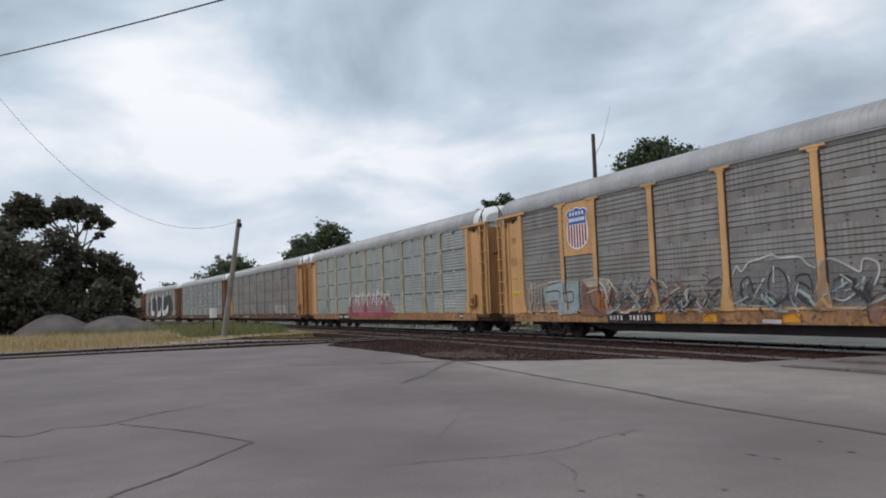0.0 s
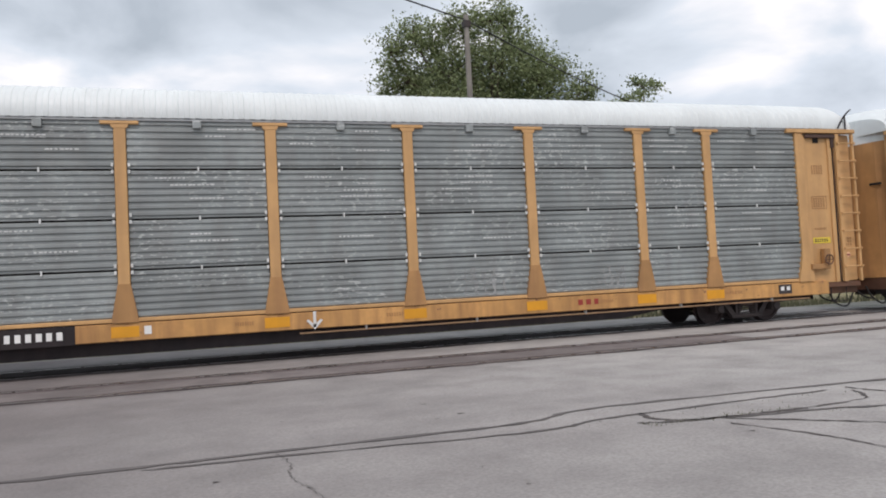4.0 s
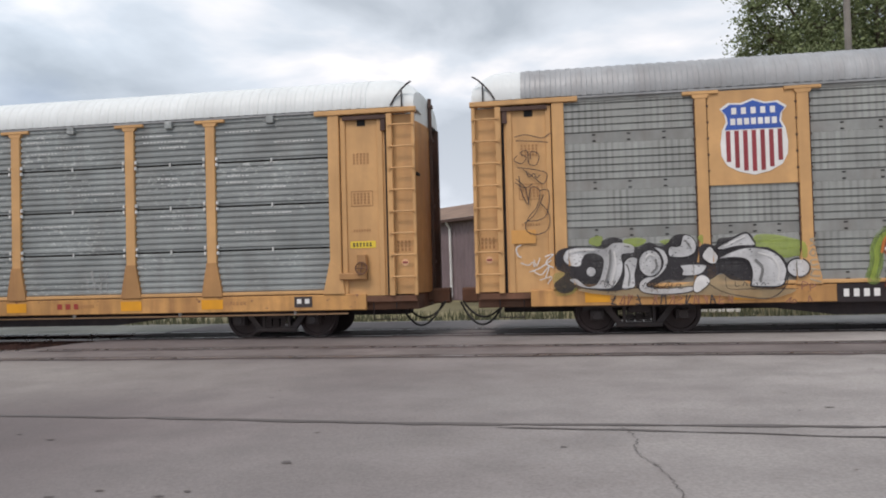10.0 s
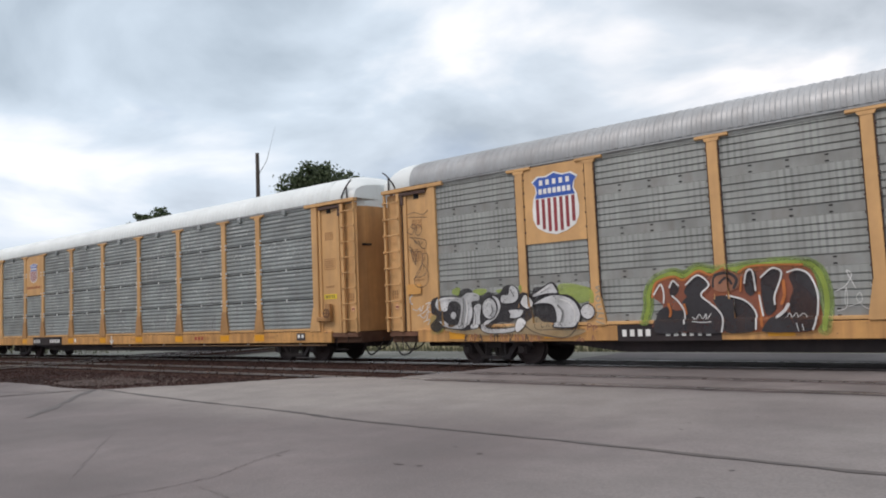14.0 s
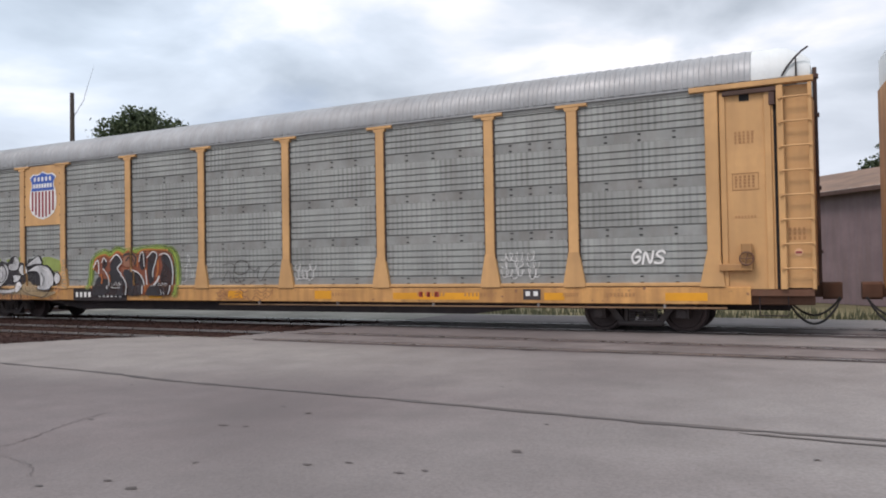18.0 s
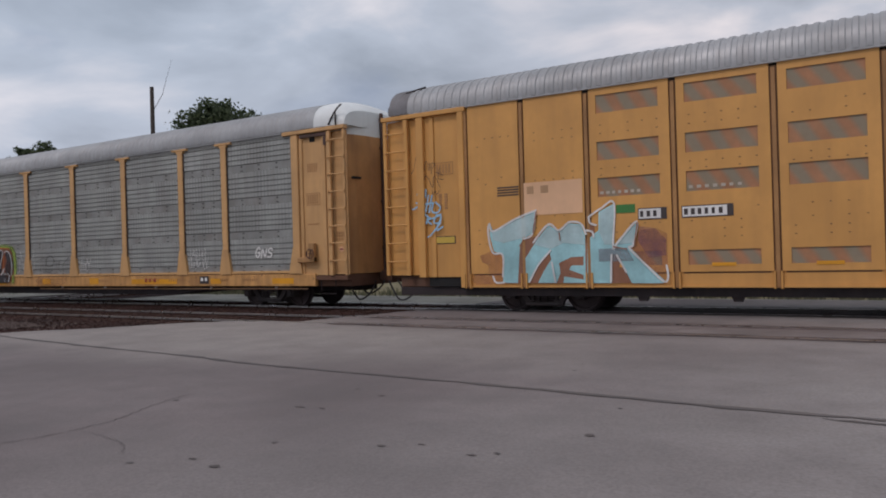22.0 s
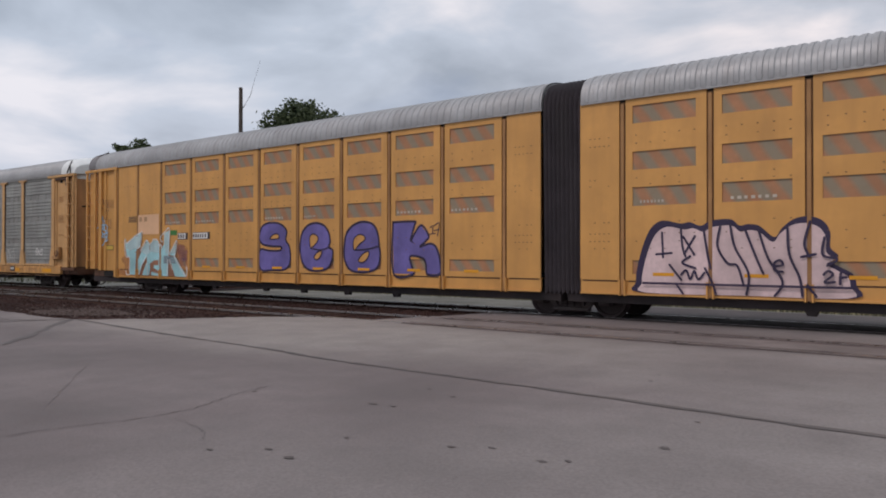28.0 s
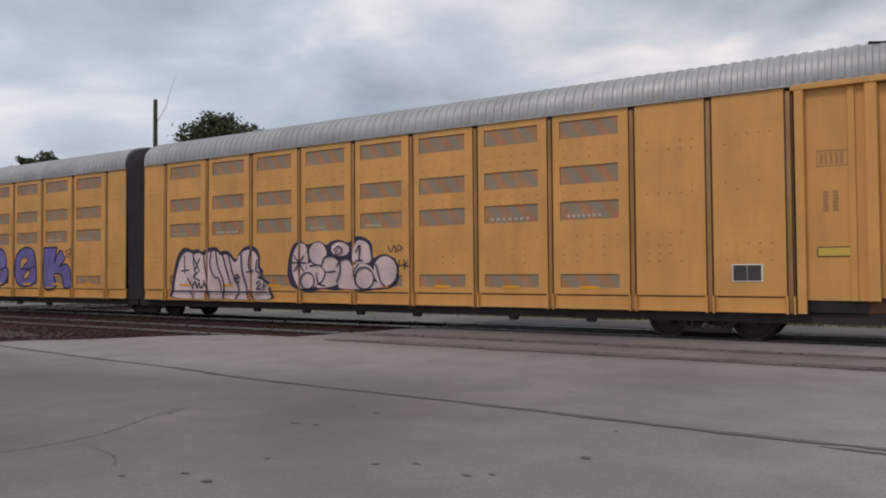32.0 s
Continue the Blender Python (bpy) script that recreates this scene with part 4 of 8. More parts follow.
    g = Mesh().tube([(k * 12.7, SIDE + 0.1, 0.78), (k * 12.7, SIDE + 0.1, 0.42), (k * 13.2, SIDE + 0.1, 0.42), (k * 13.2, SIDE + 0.1, 0.78)], 0.015, 6)
    part("step_iron", g, BLACK, car)


def hand_brake(car, k, mat):
    m = Mesh().box(k * 12.3 - 0.3, k * 12.3 + 0.3, SIDE - 0.06, SIDE + 0.08, 1.28, 1.42, c=0.015)
    m.box(k * 12.5 - 0.1, k * 12.5 + 0.1, SIDE - 0.08, SIDE + 0.06, 1.30, 1.80, c=0.02)
    b = part("hand_brake", m, mat, car, "hand brake gear on the end bay")
    w = Mesh()
    ring = [(k * 12.5 + 0.125 * math.cos(a * 0.4488), SIDE - 0.12, 1.52 + 0.125 * math.sin(a * 0.4488)) for a in range(15)]
    w.tube(ring, 0.018, 6)
    w.tube([ring[0], ring[7]], 0.012, 6)
    w.tube([ring[3], ring[10]], 0.012, 6)
    part("brake_wheel", w, RUST, b)


def plate(name, car, x0, x1, z0, z1, mat, label="", y=None, lift=0.0):
    y = SIDE - 0.02 - lift if y is None else y
    return part(name, Mesh().box(x0, x1, y, y + 0.006, z0, z1), mat, car, label)


def bars(name, car, x0, x1, z0, z1, mat, n, rows=1, label="", y=None, seed=1):
    """Lettering too small or private to read: plain bars. Also faded marks and painted glints."""
    y = SIDE - 0.03 if y is None else y
    m, r = Mesh(), random.Random(seed)
    step, rh = (x1 - x0) / n, (z1 - z0) / rows
    for j in range(rows):
        for i in range(n):
            w = step * r.uniform(0.44, 0.60)
            m.box(x0 + i * step, x0 + i * step + w, y, y + 0.004, z0 + j * rh + rh * 0.12, z0 + (j + 1) * rh - rh * 0.12)
    return tagged(part(name, m, mat, car, label), kind="stuff")


def emblem(car, xc, z0, z1, w, y):
    """A shield emblem in blue, white and red."""
    h = z1 - z0
    half = [(0, 0), (0.22, 0.045), (0.40, 0.13), (0.48, 0.26), (0.49, 0.42), (0.46, 0.60), (0.40, 0.70), (0.42, 0.80), (0.49, 0.88), (0.36, 0.955), (0.18, 0.945), (0, 1.0)]
    full = half + [(-x, z) for x, z in half[-2:0:-1]]
    sh = lambda k: [(xc + x * w * k, z0 + h / 2 + (z - 0.5) * h * k) for x, z in full]
    e = part("emblem", Mesh().prism(sh(1.0), y, y + 0.006), WHITE, car, "white-edged shield emblem")
    blue = [(0.455, 0.605)] + [(x, z) for x, z in half if z > 0.62]
    blue = blue + [(-x, z) for x, z in blue[-2::-1]]
    part("emblem_field", Mesh().prism([(xc + x * w * 0.93, z0 + h / 2 + (z - 0.5) * h * 0.95) for x, z in blue], y - 0.006, y - 0.001), BLUE, e)
    for i in range(-3, 4):
        x = i * 0.125
        lo = 0.05 + (abs(x) / 0.5) ** 2.4 * 0.26
        part("emblem_stripe", Mesh().box(xc + (x - 0.032) * w, xc + (x + 0.032) * w, y - 0.006, y - 0.001, z0 + lo * h, z0 + 0.585 * h), REDSTRIPE, e)
    m = Mesh()
    for row, n in ((0.80, 5), (0.66, 7)):
        for i in range(n):
            x = (i - (n - 1) / 2) * 0.70 / n
            m.box(xc + (x - 0.036) * w, xc + (x + 0.036) * w, y - 0.012, y - 0.007, z0 + row * h, z0 + (row + 0.085) * h)
    tagged(part("emblem_lettering", m, WHITE, e, "white bars of lettering"), kind="stuff")
    return e


POSTS = (-9.08, -7.15, -4.30, -1.45, 1.45, 4.30, 7.15, 9.08)


def autorack(x, label, panel, kind, roof, post, shield=None, near=True, hood=1, brake=1, ends=None, rail=None, marks=POSTS, door=END_YELLOW):
    ends = ends or post
    car = thing("autorack_car", label, "rail car", (x, TRACK_Y, 0), group="freight train")
    edges = (-11.90,) + POSTS + (11.90,)
    for px in POSTS:
        sp = part("side_post", cached("side_post:%s" % post.name, lambda: side_post("side_post"), post), post, car, at=(px, 0, 0))
        foot = FLARE if post is YELLOW and kind == "deep" else post
        part("post_foot", cached("post_foot:%s" % foot.name, lambda: side_post("post_foot"), foot), foot, sp)
        part("post_head", cached("post_head:%s" % post.name, lambda: side_post("post_head"), post), post, sp)
    for i in range(9):
        w = round(edges[i + 1] - edges[i] - 0.24, 2)
        xc = (edges[i] + edges[i + 1]) / 2
        data = cached("side_panel:%s%s%s" % (kind, w, panel.name), lambda: ribbed_panel(w, kind), panel, DARKGAP, {GALV_OLD: GALV_WEAVE, GALV_DULL: DULL_WEAVE}.get(panel, panel))
        for j in range(4):
            if shield and i == 1 and j > 1:
                continue
            part("side_panel", data, panel, car, at=(xc, SIDE + 0.075, 1.03 + j * 0.975))
    # added sheet: stands in for the dark interior seen between panels
    part("inner_lining", Mesh().box(-11.9, 11.9, SIDE + 0.13, SIDE + 0.15, 0.95, 4.93), DARKGAP, car, "near-black sheet added for the shade inside the car")
    part("far_wall", Mesh().box(-13.0, 13.0, 1.5, 1.58, 0.63, 4.94), panel, car)
    part("deck", Mesh().box(-12.9, 12.9, -1.4, 1.4, 0.93, 1.0), BLACK, car)
    sill = Mesh().box(-12.55, 12.55, SIDE + 0.02, SIDE + 0.14, 0.63, 0.972, c=0.015)
    part("panel_rail", Mesh().box(-11.8, 11.8, SIDE + 0.012, SIDE + 0.12, 0.99, 1.065, c=0.01), post if near else RUST, car)
    part("side_sill", sill, rail or (SILL if near else RUST), car, "yellow side sill with rust streaks")
    part("top_rail", Mesh().box(-11.7, 11.7, SIDE + 0.01, SIDE + 0.12, 4.885, 4.945, c=0.008), ROOF_GREY, car)
    part("eave_strip", Mesh().box(-11.7, 11.7, SIDE + 0.05, SIDE + 0.12, 4.82, 4.885), panel, car)
    under = Mesh().prism([(-8.7, 0.63), (-6.6, 0.36), (6.6, 0.36), (8.7, 0.63)], -1.30, 1.30)
    under.box(-13.2, 13.2, -0.35, 0.35, 0.45, 0.95)
    part("underframe", under, BLACK, car, "black fishbelly underframe")
    a = 12.65 if hood else 13.68
    part("roof", cached("roof:%s%s" % (roof.name, a), lambda: roof_rows((-a, a), 0.011, 0.21), roof), roof, car, "ribbed curved steel roof")
    if hood:
        for k in (-1, 1):
            xs = (12.65, 13.68) if k > 0 else (-13.68, -12.65)
            part("roof_end", cached("roof_end:%d%s" % (k, hood), lambda: roof_rows(xs, 0.003, 0.17, dome=k), ROOF_WHITE if hood == 1 else ROOF_GREY), ROOF_WHITE if hood == 1 else ROOF_GREY, car, "painted roof end")
    for k in (-1, 1):
        end_gear(car, k, ends, door)
        truck(car, k * 10.35, near)
    if brake:
        hand_brake(car, brake, FLARE)
    for px in marks:
        plate("reflector", car, px - 0.26, px + 0.24, 0.70, 0.91, ORANGE, "", SIDE + 0.010)
    if kind != "deep" and near:
        rows = cached("bolt_row", lambda: [m for m in [Mesh()] if [m.box(s * 0.128 - 0.022, s * 0.128 + 0.022, SIDE + 0.02, SIDE + 0.05, z, z + 0.045) for s in (-1, 1) for z in [1.30 + 0.325 * k for k in range(11)]] and m.box(-0.134, -0.120, SIDE + 0.03, SIDE + 0.06, 1.5, 4.82) and m.box(0.120, 0.134, SIDE + 0.03, SIDE + 0.06, 1.5, 4.82)][0], SEAM)
        for px in POSTS:
            tagged(part("bolt_strip", rows, SEAM, car, "rusty fixing strip along the post"), kind="stuff").location = (px, 0, 0)
    if kind == "deep":
        br = cached("bracket", lambda: Mesh().box(-0.022, 0.022, -0.03, 0.02, -0.034, 0.034, c=0.008), BOLT)
        for px in POSTS:
            for j in range(3):
                for s in (-1, 1):
                    for dz in (-0.06, 0.07):
                        part("bracket", br, BOLT, car, at=(px + s * 0.15, SIDE + 0.02, 2.0 + j * 0.975 + dz))
        cl = cached("roof_clamp", lambda: Mesh().box(-0.08, 0.08, -0.05, 0.04, -0.09, 0.07, c=0.012), GALV)
        clip = cached("seam_clip", lambda: Mesh().box(-0.016, 0.016, -0.03, 0.01, -0.045, 0.045, c=0.006), BOLT)
        for i in range(9):
            for j in range(3):
                if near and (i != 1 or j == 0):
                    part("seam_clip", clip, BOLT, car, at=((edges[i] + edges[i + 1]) / 2, SIDE + 0.05, 1.985 + j * 0.975))
            if i != 1:
                part("roof_clamp", cl, GALV, car, at=((edges[i] + edges[i + 1]) / 2, SIDE + 0.02, 4.83))
    if shield:
        part("emblem_panel", Mesh().box(-8.97, -7.26, SIDE + 0.03, SIDE + 0.06, 2.98, 4.86), post, car, "yellow panel behind the emblem")
        if shield == "big":
            emblem(car, -8.08, 3.16, 4.68, 1.30, SIDE + 0.02)
        else:
            emblem(car, -8.14, 3.58, 4.52, 0.82, SIDE + 0.02)
    return car


UNIT_POSTS = (-8.35, -6.88, -5.32, -3.45, -1.54, 0.30, 2.15, 4.04, 5.90, 7.76, 9.68)
SCREENS = ((1.06, 1.36), (2.55, 2.96), (3.34, 3.74), (4.36, 4.75))


def bay_wall(w, screens):
    """A side bay of smooth sheet, with openings for perforated screens."""
    m, y0, y1 = Mesh(), SIDE + 0.035, SIDE + 0.075
    if screens:
        a, b = -w / 2 + 0.16, w / 2 - 0.22
        m.box(-w / 2, a, y0, y1, 0.92, 4.93)
        m.box(b, w / 2, y0, y1, 0.92, 4.93)
        z = 0.92
        for lo, hi in SCREENS:
            m.box(a, b, y0, y1, z, lo)
            z = hi
        m.box(a, b, y0, y1, z, 4.93)
    else:
        m.box(-w / 2, w / 2, y0, y1, 0.92, 4.93)
    m.box(-w / 2, w / 2, y0 + 0.03, y1 + 0.03, 0.62, 0.92, slot=0)
    # thin strip painting the shade line under the bay's step
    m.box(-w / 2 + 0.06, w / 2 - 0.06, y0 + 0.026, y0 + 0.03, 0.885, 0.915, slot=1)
    m.box(-w / 2, w / 2, y0 - 0.01, y1, 0.60, 0.64, slot=0)
    r = random.Random(int(w * 100))
    for z in (1.62, 1.78, 1.95, 2.2, 3.02, 3.16, 3.92, 4.1):
        for i in range(5):
            if r.random() < 0.6:
                x = -w / 2 + 0.25 + i * (w - 0.5) / 4
                m.box(x - 0.018, x + 0.018, y0 - 0.006, y0, z - 0.009, z + 0.009, slot=1)
    return m


def articulated_unit(x, k, label):
    """Half of a two-unit car with smooth ochre sides; k = 1 has its bellows towards +x, k = -1 is its mirror image."""
    car = thing("articulated_autorack_unit", label, "rail car", (x, TRACK_Y, 0), group="freight train")
    X = lambda a, b: (min(k * a, k * b), max(k * a, k * b))
    edges = UNIT_POSTS + (10.78,)
    off = 0.02 if k > 0 else -0.10
    # recessed groove whose shade is also put into its dark colour
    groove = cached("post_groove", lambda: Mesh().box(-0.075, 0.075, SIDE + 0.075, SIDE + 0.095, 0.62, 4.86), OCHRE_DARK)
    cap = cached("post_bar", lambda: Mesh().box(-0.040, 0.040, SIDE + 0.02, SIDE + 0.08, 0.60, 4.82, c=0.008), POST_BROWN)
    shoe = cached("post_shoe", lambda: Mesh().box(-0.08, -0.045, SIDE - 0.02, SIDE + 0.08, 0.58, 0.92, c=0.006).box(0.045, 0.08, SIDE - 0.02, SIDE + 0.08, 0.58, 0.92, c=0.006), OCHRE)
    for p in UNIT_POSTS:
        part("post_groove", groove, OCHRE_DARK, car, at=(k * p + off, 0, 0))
        bar = part("side_post", cap, POST_BROWN, car, at=(k * p + off, 0, 0))
        part("post_shoe", shoe, OCHRE, bar)
    for i in range(11):
        w, xc = round(edges[i + 1] - edges[i] - 0.15, 2), k * (edges[i] + edges[i + 1]) / 2 + off
        screens = 1 < i < 10
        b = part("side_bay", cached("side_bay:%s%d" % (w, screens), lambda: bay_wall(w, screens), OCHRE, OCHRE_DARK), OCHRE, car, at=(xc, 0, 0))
        if screens:
            for lo, hi in SCREENS:
                part("screen", Mesh().box(-w / 2 + 0.15, w / 2 - 0.21, SIDE + 0.06, SIDE + 0.072, lo - 0.01, hi + 0.01), SCREEN, b, "perforated steel screen")
            plate("reflector", car, xc - 0.26, xc + 0.2, 1.03, 1.10, ORANGE, "", SIDE + 0.024)
    # added near-black sheet for the shade inside the unit
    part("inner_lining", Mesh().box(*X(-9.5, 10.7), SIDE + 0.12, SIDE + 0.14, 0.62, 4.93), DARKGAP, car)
    part("far_wall", Mesh().box(*X(-10.3, 10.78), 1.5, 1.58, 0.6, 4.94), OCHRE, car)
    part("deck", Mesh().box(*X(-10.2, 10.7), -1.4, 1.4, 0.93, 1.0), BLACK, car)
    part("top_rail", Mesh().box(*X(-9.9, 10.78), SIDE - 0.01, SIDE + 0.1, 4.90, 4.95), ROOF_GREY, car)
    part("roof", roof_rows(X(-9.95, 10.78), 0.020, 0.22), ROOF_GREY, car, "ribbed grey steel roof")
    part("roof_end", roof_rows(X(-10.5, -9.95), 0.006, 0.14), ROOF_DARK, car, "dark grey end of the roof")
    part("roof_grille", Mesh().box(*X(-10.55, -9.2), SIDE + 0.02, SIDE + 0.06, 4.96, 5.16), ROOF_DARK, car, "dark grille at the roof's end")
    part("underframe", Mesh().box(*X(-10.4, 11.2), -1.42, 1.35, 0.40, 0.60).box(*X(-5.4, 7.2), -0.4, 0.4, 0.33, 0.40), BLACK, car, "black underframe")
    hang = cached("hanger", lambda: Mesh().prism([(-0.14, 0.45), (0.14, 0.45), (0.08, 0.30), (-0.08, 0.30)], -1.38, -1.25), BLACK)
    for a in (-4.2, -2.3, 0.4, 2.2, 4.1, 6.0):
        part("hanger", hang, BLACK, car, at=(k * a, 0, 0))
    # end bay with door panel, ladder, end door
    m = Mesh().box(*X(-9.72, -9.52), SIDE - 0.01, SIDE + 0.1, 0.85, 4.82, c=0.012)
    m.box(*X(-8.52, -8.36), SIDE - 0.02, SIDE + 0.1, 0.60, 4.86, c=0.012)
    part("end_post", m, OCHRE, car)
    part("lintel", Mesh().box(*X(-10.75, -8.3), SIDE - 0.03, SIDE + 0.1, 4.81, 4.92, c=0.01), OCHRE, car)
    d = part("door_panel", Mesh().box(*X(-9.52, -8.52), SIDE + 0.09, SIDE + 0.13, 0.85, 4.82), OCHRE, car, "ochre sheet steel end bay panel")
    part("stiffener", Mesh().box(*X(-9.36, -9.24), SIDE + 0.05, SIDE + 0.088, 0.85, 4.8, c=0.008), OCHRE, d)
    l = Mesh().box(*X(-10.72, -10.62), SIDE - 0.01, SIDE + 0.06, 0.9, 4.8, c=0.01).box(*X(-10.10, -9.98), SIDE - 0.01, SIDE + 0.06, 0.9, 4.8, c=0.01)
    l.box(*X(-10.66, -9.6), SIDE + 0.12, SIDE + 0.14, 0.9, 4.8)
    lad = part("ladder", l, OCHRE, car, "ochre steel end ladder")
    rung = cached("rung_ochre", lambda: Mesh().tube([(-0.3, 0, 0), (0.3, 0, 0)], 0.019, 6), OCHRE)
    for i in range(8):
        part("rung", rung, OCHRE, lad, at=(k * -10.36, SIDE - 0.02, 1.25 + i * 0.46))
    plan = [(k * -9.9, -1.42), (k * -10.55, -1.38), (k * -10.74, -1.05), (k * -10.82, 0), (k * -10.74, 1.05), (k * -10.55, 1.38), (k * -9.9, 1.42)]
    part("end_door", Mesh().prism(plan, 0.9, 4.8, "z"), END_YELLOW, car, "curved ochre end door")
    part("end_hood", Mesh().prism([(a * 0.997, b * 0.98) for a, b in plan], 4.8, 5.40, "z"), ROOF_WHITE, car)
    part("end_sill", Mesh().box(*X(-10.4, -9.3), -1.4, 1.4, 0.6, 0.88, c=0.02), RUST, car)
    s = Mesh().tube([(k * -10.45, -1.55, 4.94), (k * -10.42, -1.5, 5.25), (k * -10.1, -1.35, 5.52), (k * -9.6, -1.25, 5.62)], 0.025, 6)
    part("roof_strut", s, BLACK, car)
    coupler(car, k * -10.35, -k)
    truck(car, k * -6.6)
    return car


def bellows(car, x0, x1):
    """The pleated black gangway between two units."""
    m, n = Mesh(), 9
    prof = [(-1.52, 0.55)] + [(y, z - 0.02) for y, z in ROOF_PROFILE] + [(-y, z - 0.02) for y, z in ROOF_PROFILE[-2::-1]] + [(1.52, 0.55)]
    rows = []
    for i in range(2 * n + 1):
        k = 1.0 if i % 2 else 0.955
        rows.append([(x0 + (x1 - x0) * i / (2 * n), y * k, 3 + (z - 3) * k) for y, z in prof])
    m.grid(rows)
    part("bellows", m, BELLOWS, car, "black pleated rubber gangway")


# ---------------------------------------------------------------- the train
XA, XB, XC, XD, XE = -13.39, 15.21, 43.81, 69.50, 92.08
car_a = autorack(XA, "yellow and grey autorack car with a row of colourful graffiti", GALV_DULL, "perforated", ROOF_GREY, YELLOW, "big", hood=2, brake=0, rail=SILL_RUSTY, door=END_MAROON, marks=(-6.2, -4.1, -2.1, 0.55, 3.1, 6.4, 8.7, 11.6))
car_b = autorack(XB, "yellow autorack car with bluish galvanised panels and a white roof", GALV, "deep", ROOF_WHITE, YELLOW, "small")
car_c = autorack(XC, "yellow autorack car with perforated grey panels and silver and black graffiti", GALV_OLD, "perforated", ROOF_GREY, YELLOW, "big", marks=(-11.2, -8.3, -5.9, -3.2, -0.25, 2.6))
car_d = articulated_unit(XD, 1, "ochre articulated autorack unit with purple and pale blue graffiti")
car_e = articulated_unit(XE, -1, "ochre articulated autorack unit with pink bubble graffiti")
bellows(car_d, 10.78, 11.80)
truck(car_d, 11.29)
GREY_POST = material("grey_brown_post_paint", (0.30, 0.285, 0.26), 0.6, mottle=0.15, grime=0.4)
DULL_POST = material("dull_yellow_green_post_paint", (0.43, 0.385, 0.25), 0.6, mottle=0.15, grime=0.35)
fleet = [(GALV_PALE, "deep", ROOF_GREY, YELLOW, "pale grey autorack car with pink graffiti"), (GALV_DULL, "perforated", ROOF_GREY, YELLOW, "dull weathered grey autorack car"),
         (GALV, "deep", ROOF_GREY, YELLOW, "grey autorack car with faded white markings"), (GALV_OLD, "perforated", ROOF_GREY, YELLOW, "grey autorack car with black and white graffiti"),
         (GALV_DULL, "perforated", ROOF_GREY, YELLOW, "dull weathered grey autorack car"), (GALV, "deep", ROOF_GREY, YELLOW, "weathered grey autorack car with yellow ends"),
         (GALV_DULL, "perforated", ROOF_GREY, YELLOW, "dull weathered grey autorack car"), (GALV_OLD, "perforated", ROOF_GREY, YELLOW, "weathered grey autorack car with yellow ends")]
fleet += [fleet[4], fleet[5], fleet[6], fleet[7], fleet[4], fleet[6]]
ahead = []
for i, (pm, kd, rf, ps, lb) in enumerate(fleet):
    ahead.append(autorack(XA - 28.6 * (i + 1), lb, pm, kd, rf, DULL_POST if i == 0 else GREY_POST, near=i == 0, rail=SILL_RUSTY if i == 0 else RUST, marks=(), ends=ps if i < 1 else END_YELLOW if i < 2 else END_RUST))
CARS = [(car_a, XA), (car_b, XB), (car_c, XC), (car_d, XD), (car_e, XE)] + [(c, XA - 28.6 * (i + 1)) for i, c in enumerate(ahead)]

# ---------------------------------------------------------------- lettering, decals and graffiti
GLYPHS = {
    "s": [[(0.9, 0.8), (0.72, 0.95), (0.42, 0.98), (0.17, 0.86), (0.15, 0.68), (0.36, 0.56), (0.64, 0.47), (0.85, 0.34), (0.82, 0.12), (0.52, 0.02), (0.08, 0.08)]],
    "n": [[(0.1, 0.0), (0.12, 0.95), (0.85, 0.05), (0.9, 1.0)]],
    "g": [[(0.9, 0.8), (0.5, 1.0), (0.1, 0.5), (0.5, 0.0), (0.9, 0.2), (0.9, 0.48), (0.55, 0.45)]],
}


def spray(name, colour, wear=0.35, mist=0.0):
    return material(name, colour, 0.65, mottle=0.18, grime=0.30, grime_colour=tuple(c * 0.5 + 0.02 for c in colour), size=0.6, wear=wear, mist=mist)


# where paint lands on a car's side: the sill, the flared post feet, the posts and the panels between them
RACK_ZONES = [(-20, 20, 0, 1.07, SIDE - 0.019)]
for za, zb, half in ((1.07, 1.46, 0.235), (1.46, 6, 0.13)):
    at = -20
    for px in (-11.9,) + POSTS + (11.9,):
        RACK_ZONES += [(at, px - half, za, zb, SIDE + 0.053), (px - half, px + half, za, zb, SIDE - 0.016)]
        at = px + half
    RACK_ZONES.append((at, 20, za, zb, SIDE + 0.053))


SILVER, SOOT, LIME = spray("silver_spray", (0.66, 0.67, 0.68), 0.62), spray("black_spray", (0.030, 0.027, 0.032), 0.45), spray("lime_spray", (0.40, 0.52, 0.10), 0.3, 0.42)
RUSTRED, PURPLE, INDIGO = spray("rust_red_spray", (0.34, 0.095, 0.045), 0.3, 0.30), spray("purple_spray", (0.158, 0.132, 0.395), 0.12), spray("dark_indigo_spray", (0.030, 0.020, 0.060), 0.12)
PALEBLUE, CHALK, PINK = spray("pale_blue_spray", (0.33, 0.62, 0.66), 0.12), spray("chalk_white_spray", (0.74, 0.74, 0.73), 0.2), spray("pale_pink_spray", (0.70, 0.53, 0.53), 0.08)
ROSE = spray("rose_spray", (0.62, 0.16, 0.24))
ORANGERED = spray("orange_red_spray", (0.55, 0.17, 0.04))
O_TEAL, O_BLUE, O_GREEN = spray("faded_teal_spray", (0.085, 0.26, 0.19), 0.3), spray("faded_blue_spray", (0.36, 0.46, 0.48), 0.45), spray("faded_sage_spray", (0.30, 0.37, 0.29), 0.6)
O_CREAM, O_GREY, O_BROWN = spray("faded_cream_spray", (0.52, 0.46, 0.35), 0.55), spray("faded_grey_spray", (0.24, 0.245, 0.255), 0.6, 0.62), spray("faded_brown_spray", (0.28, 0.155, 0.115), 0.65)
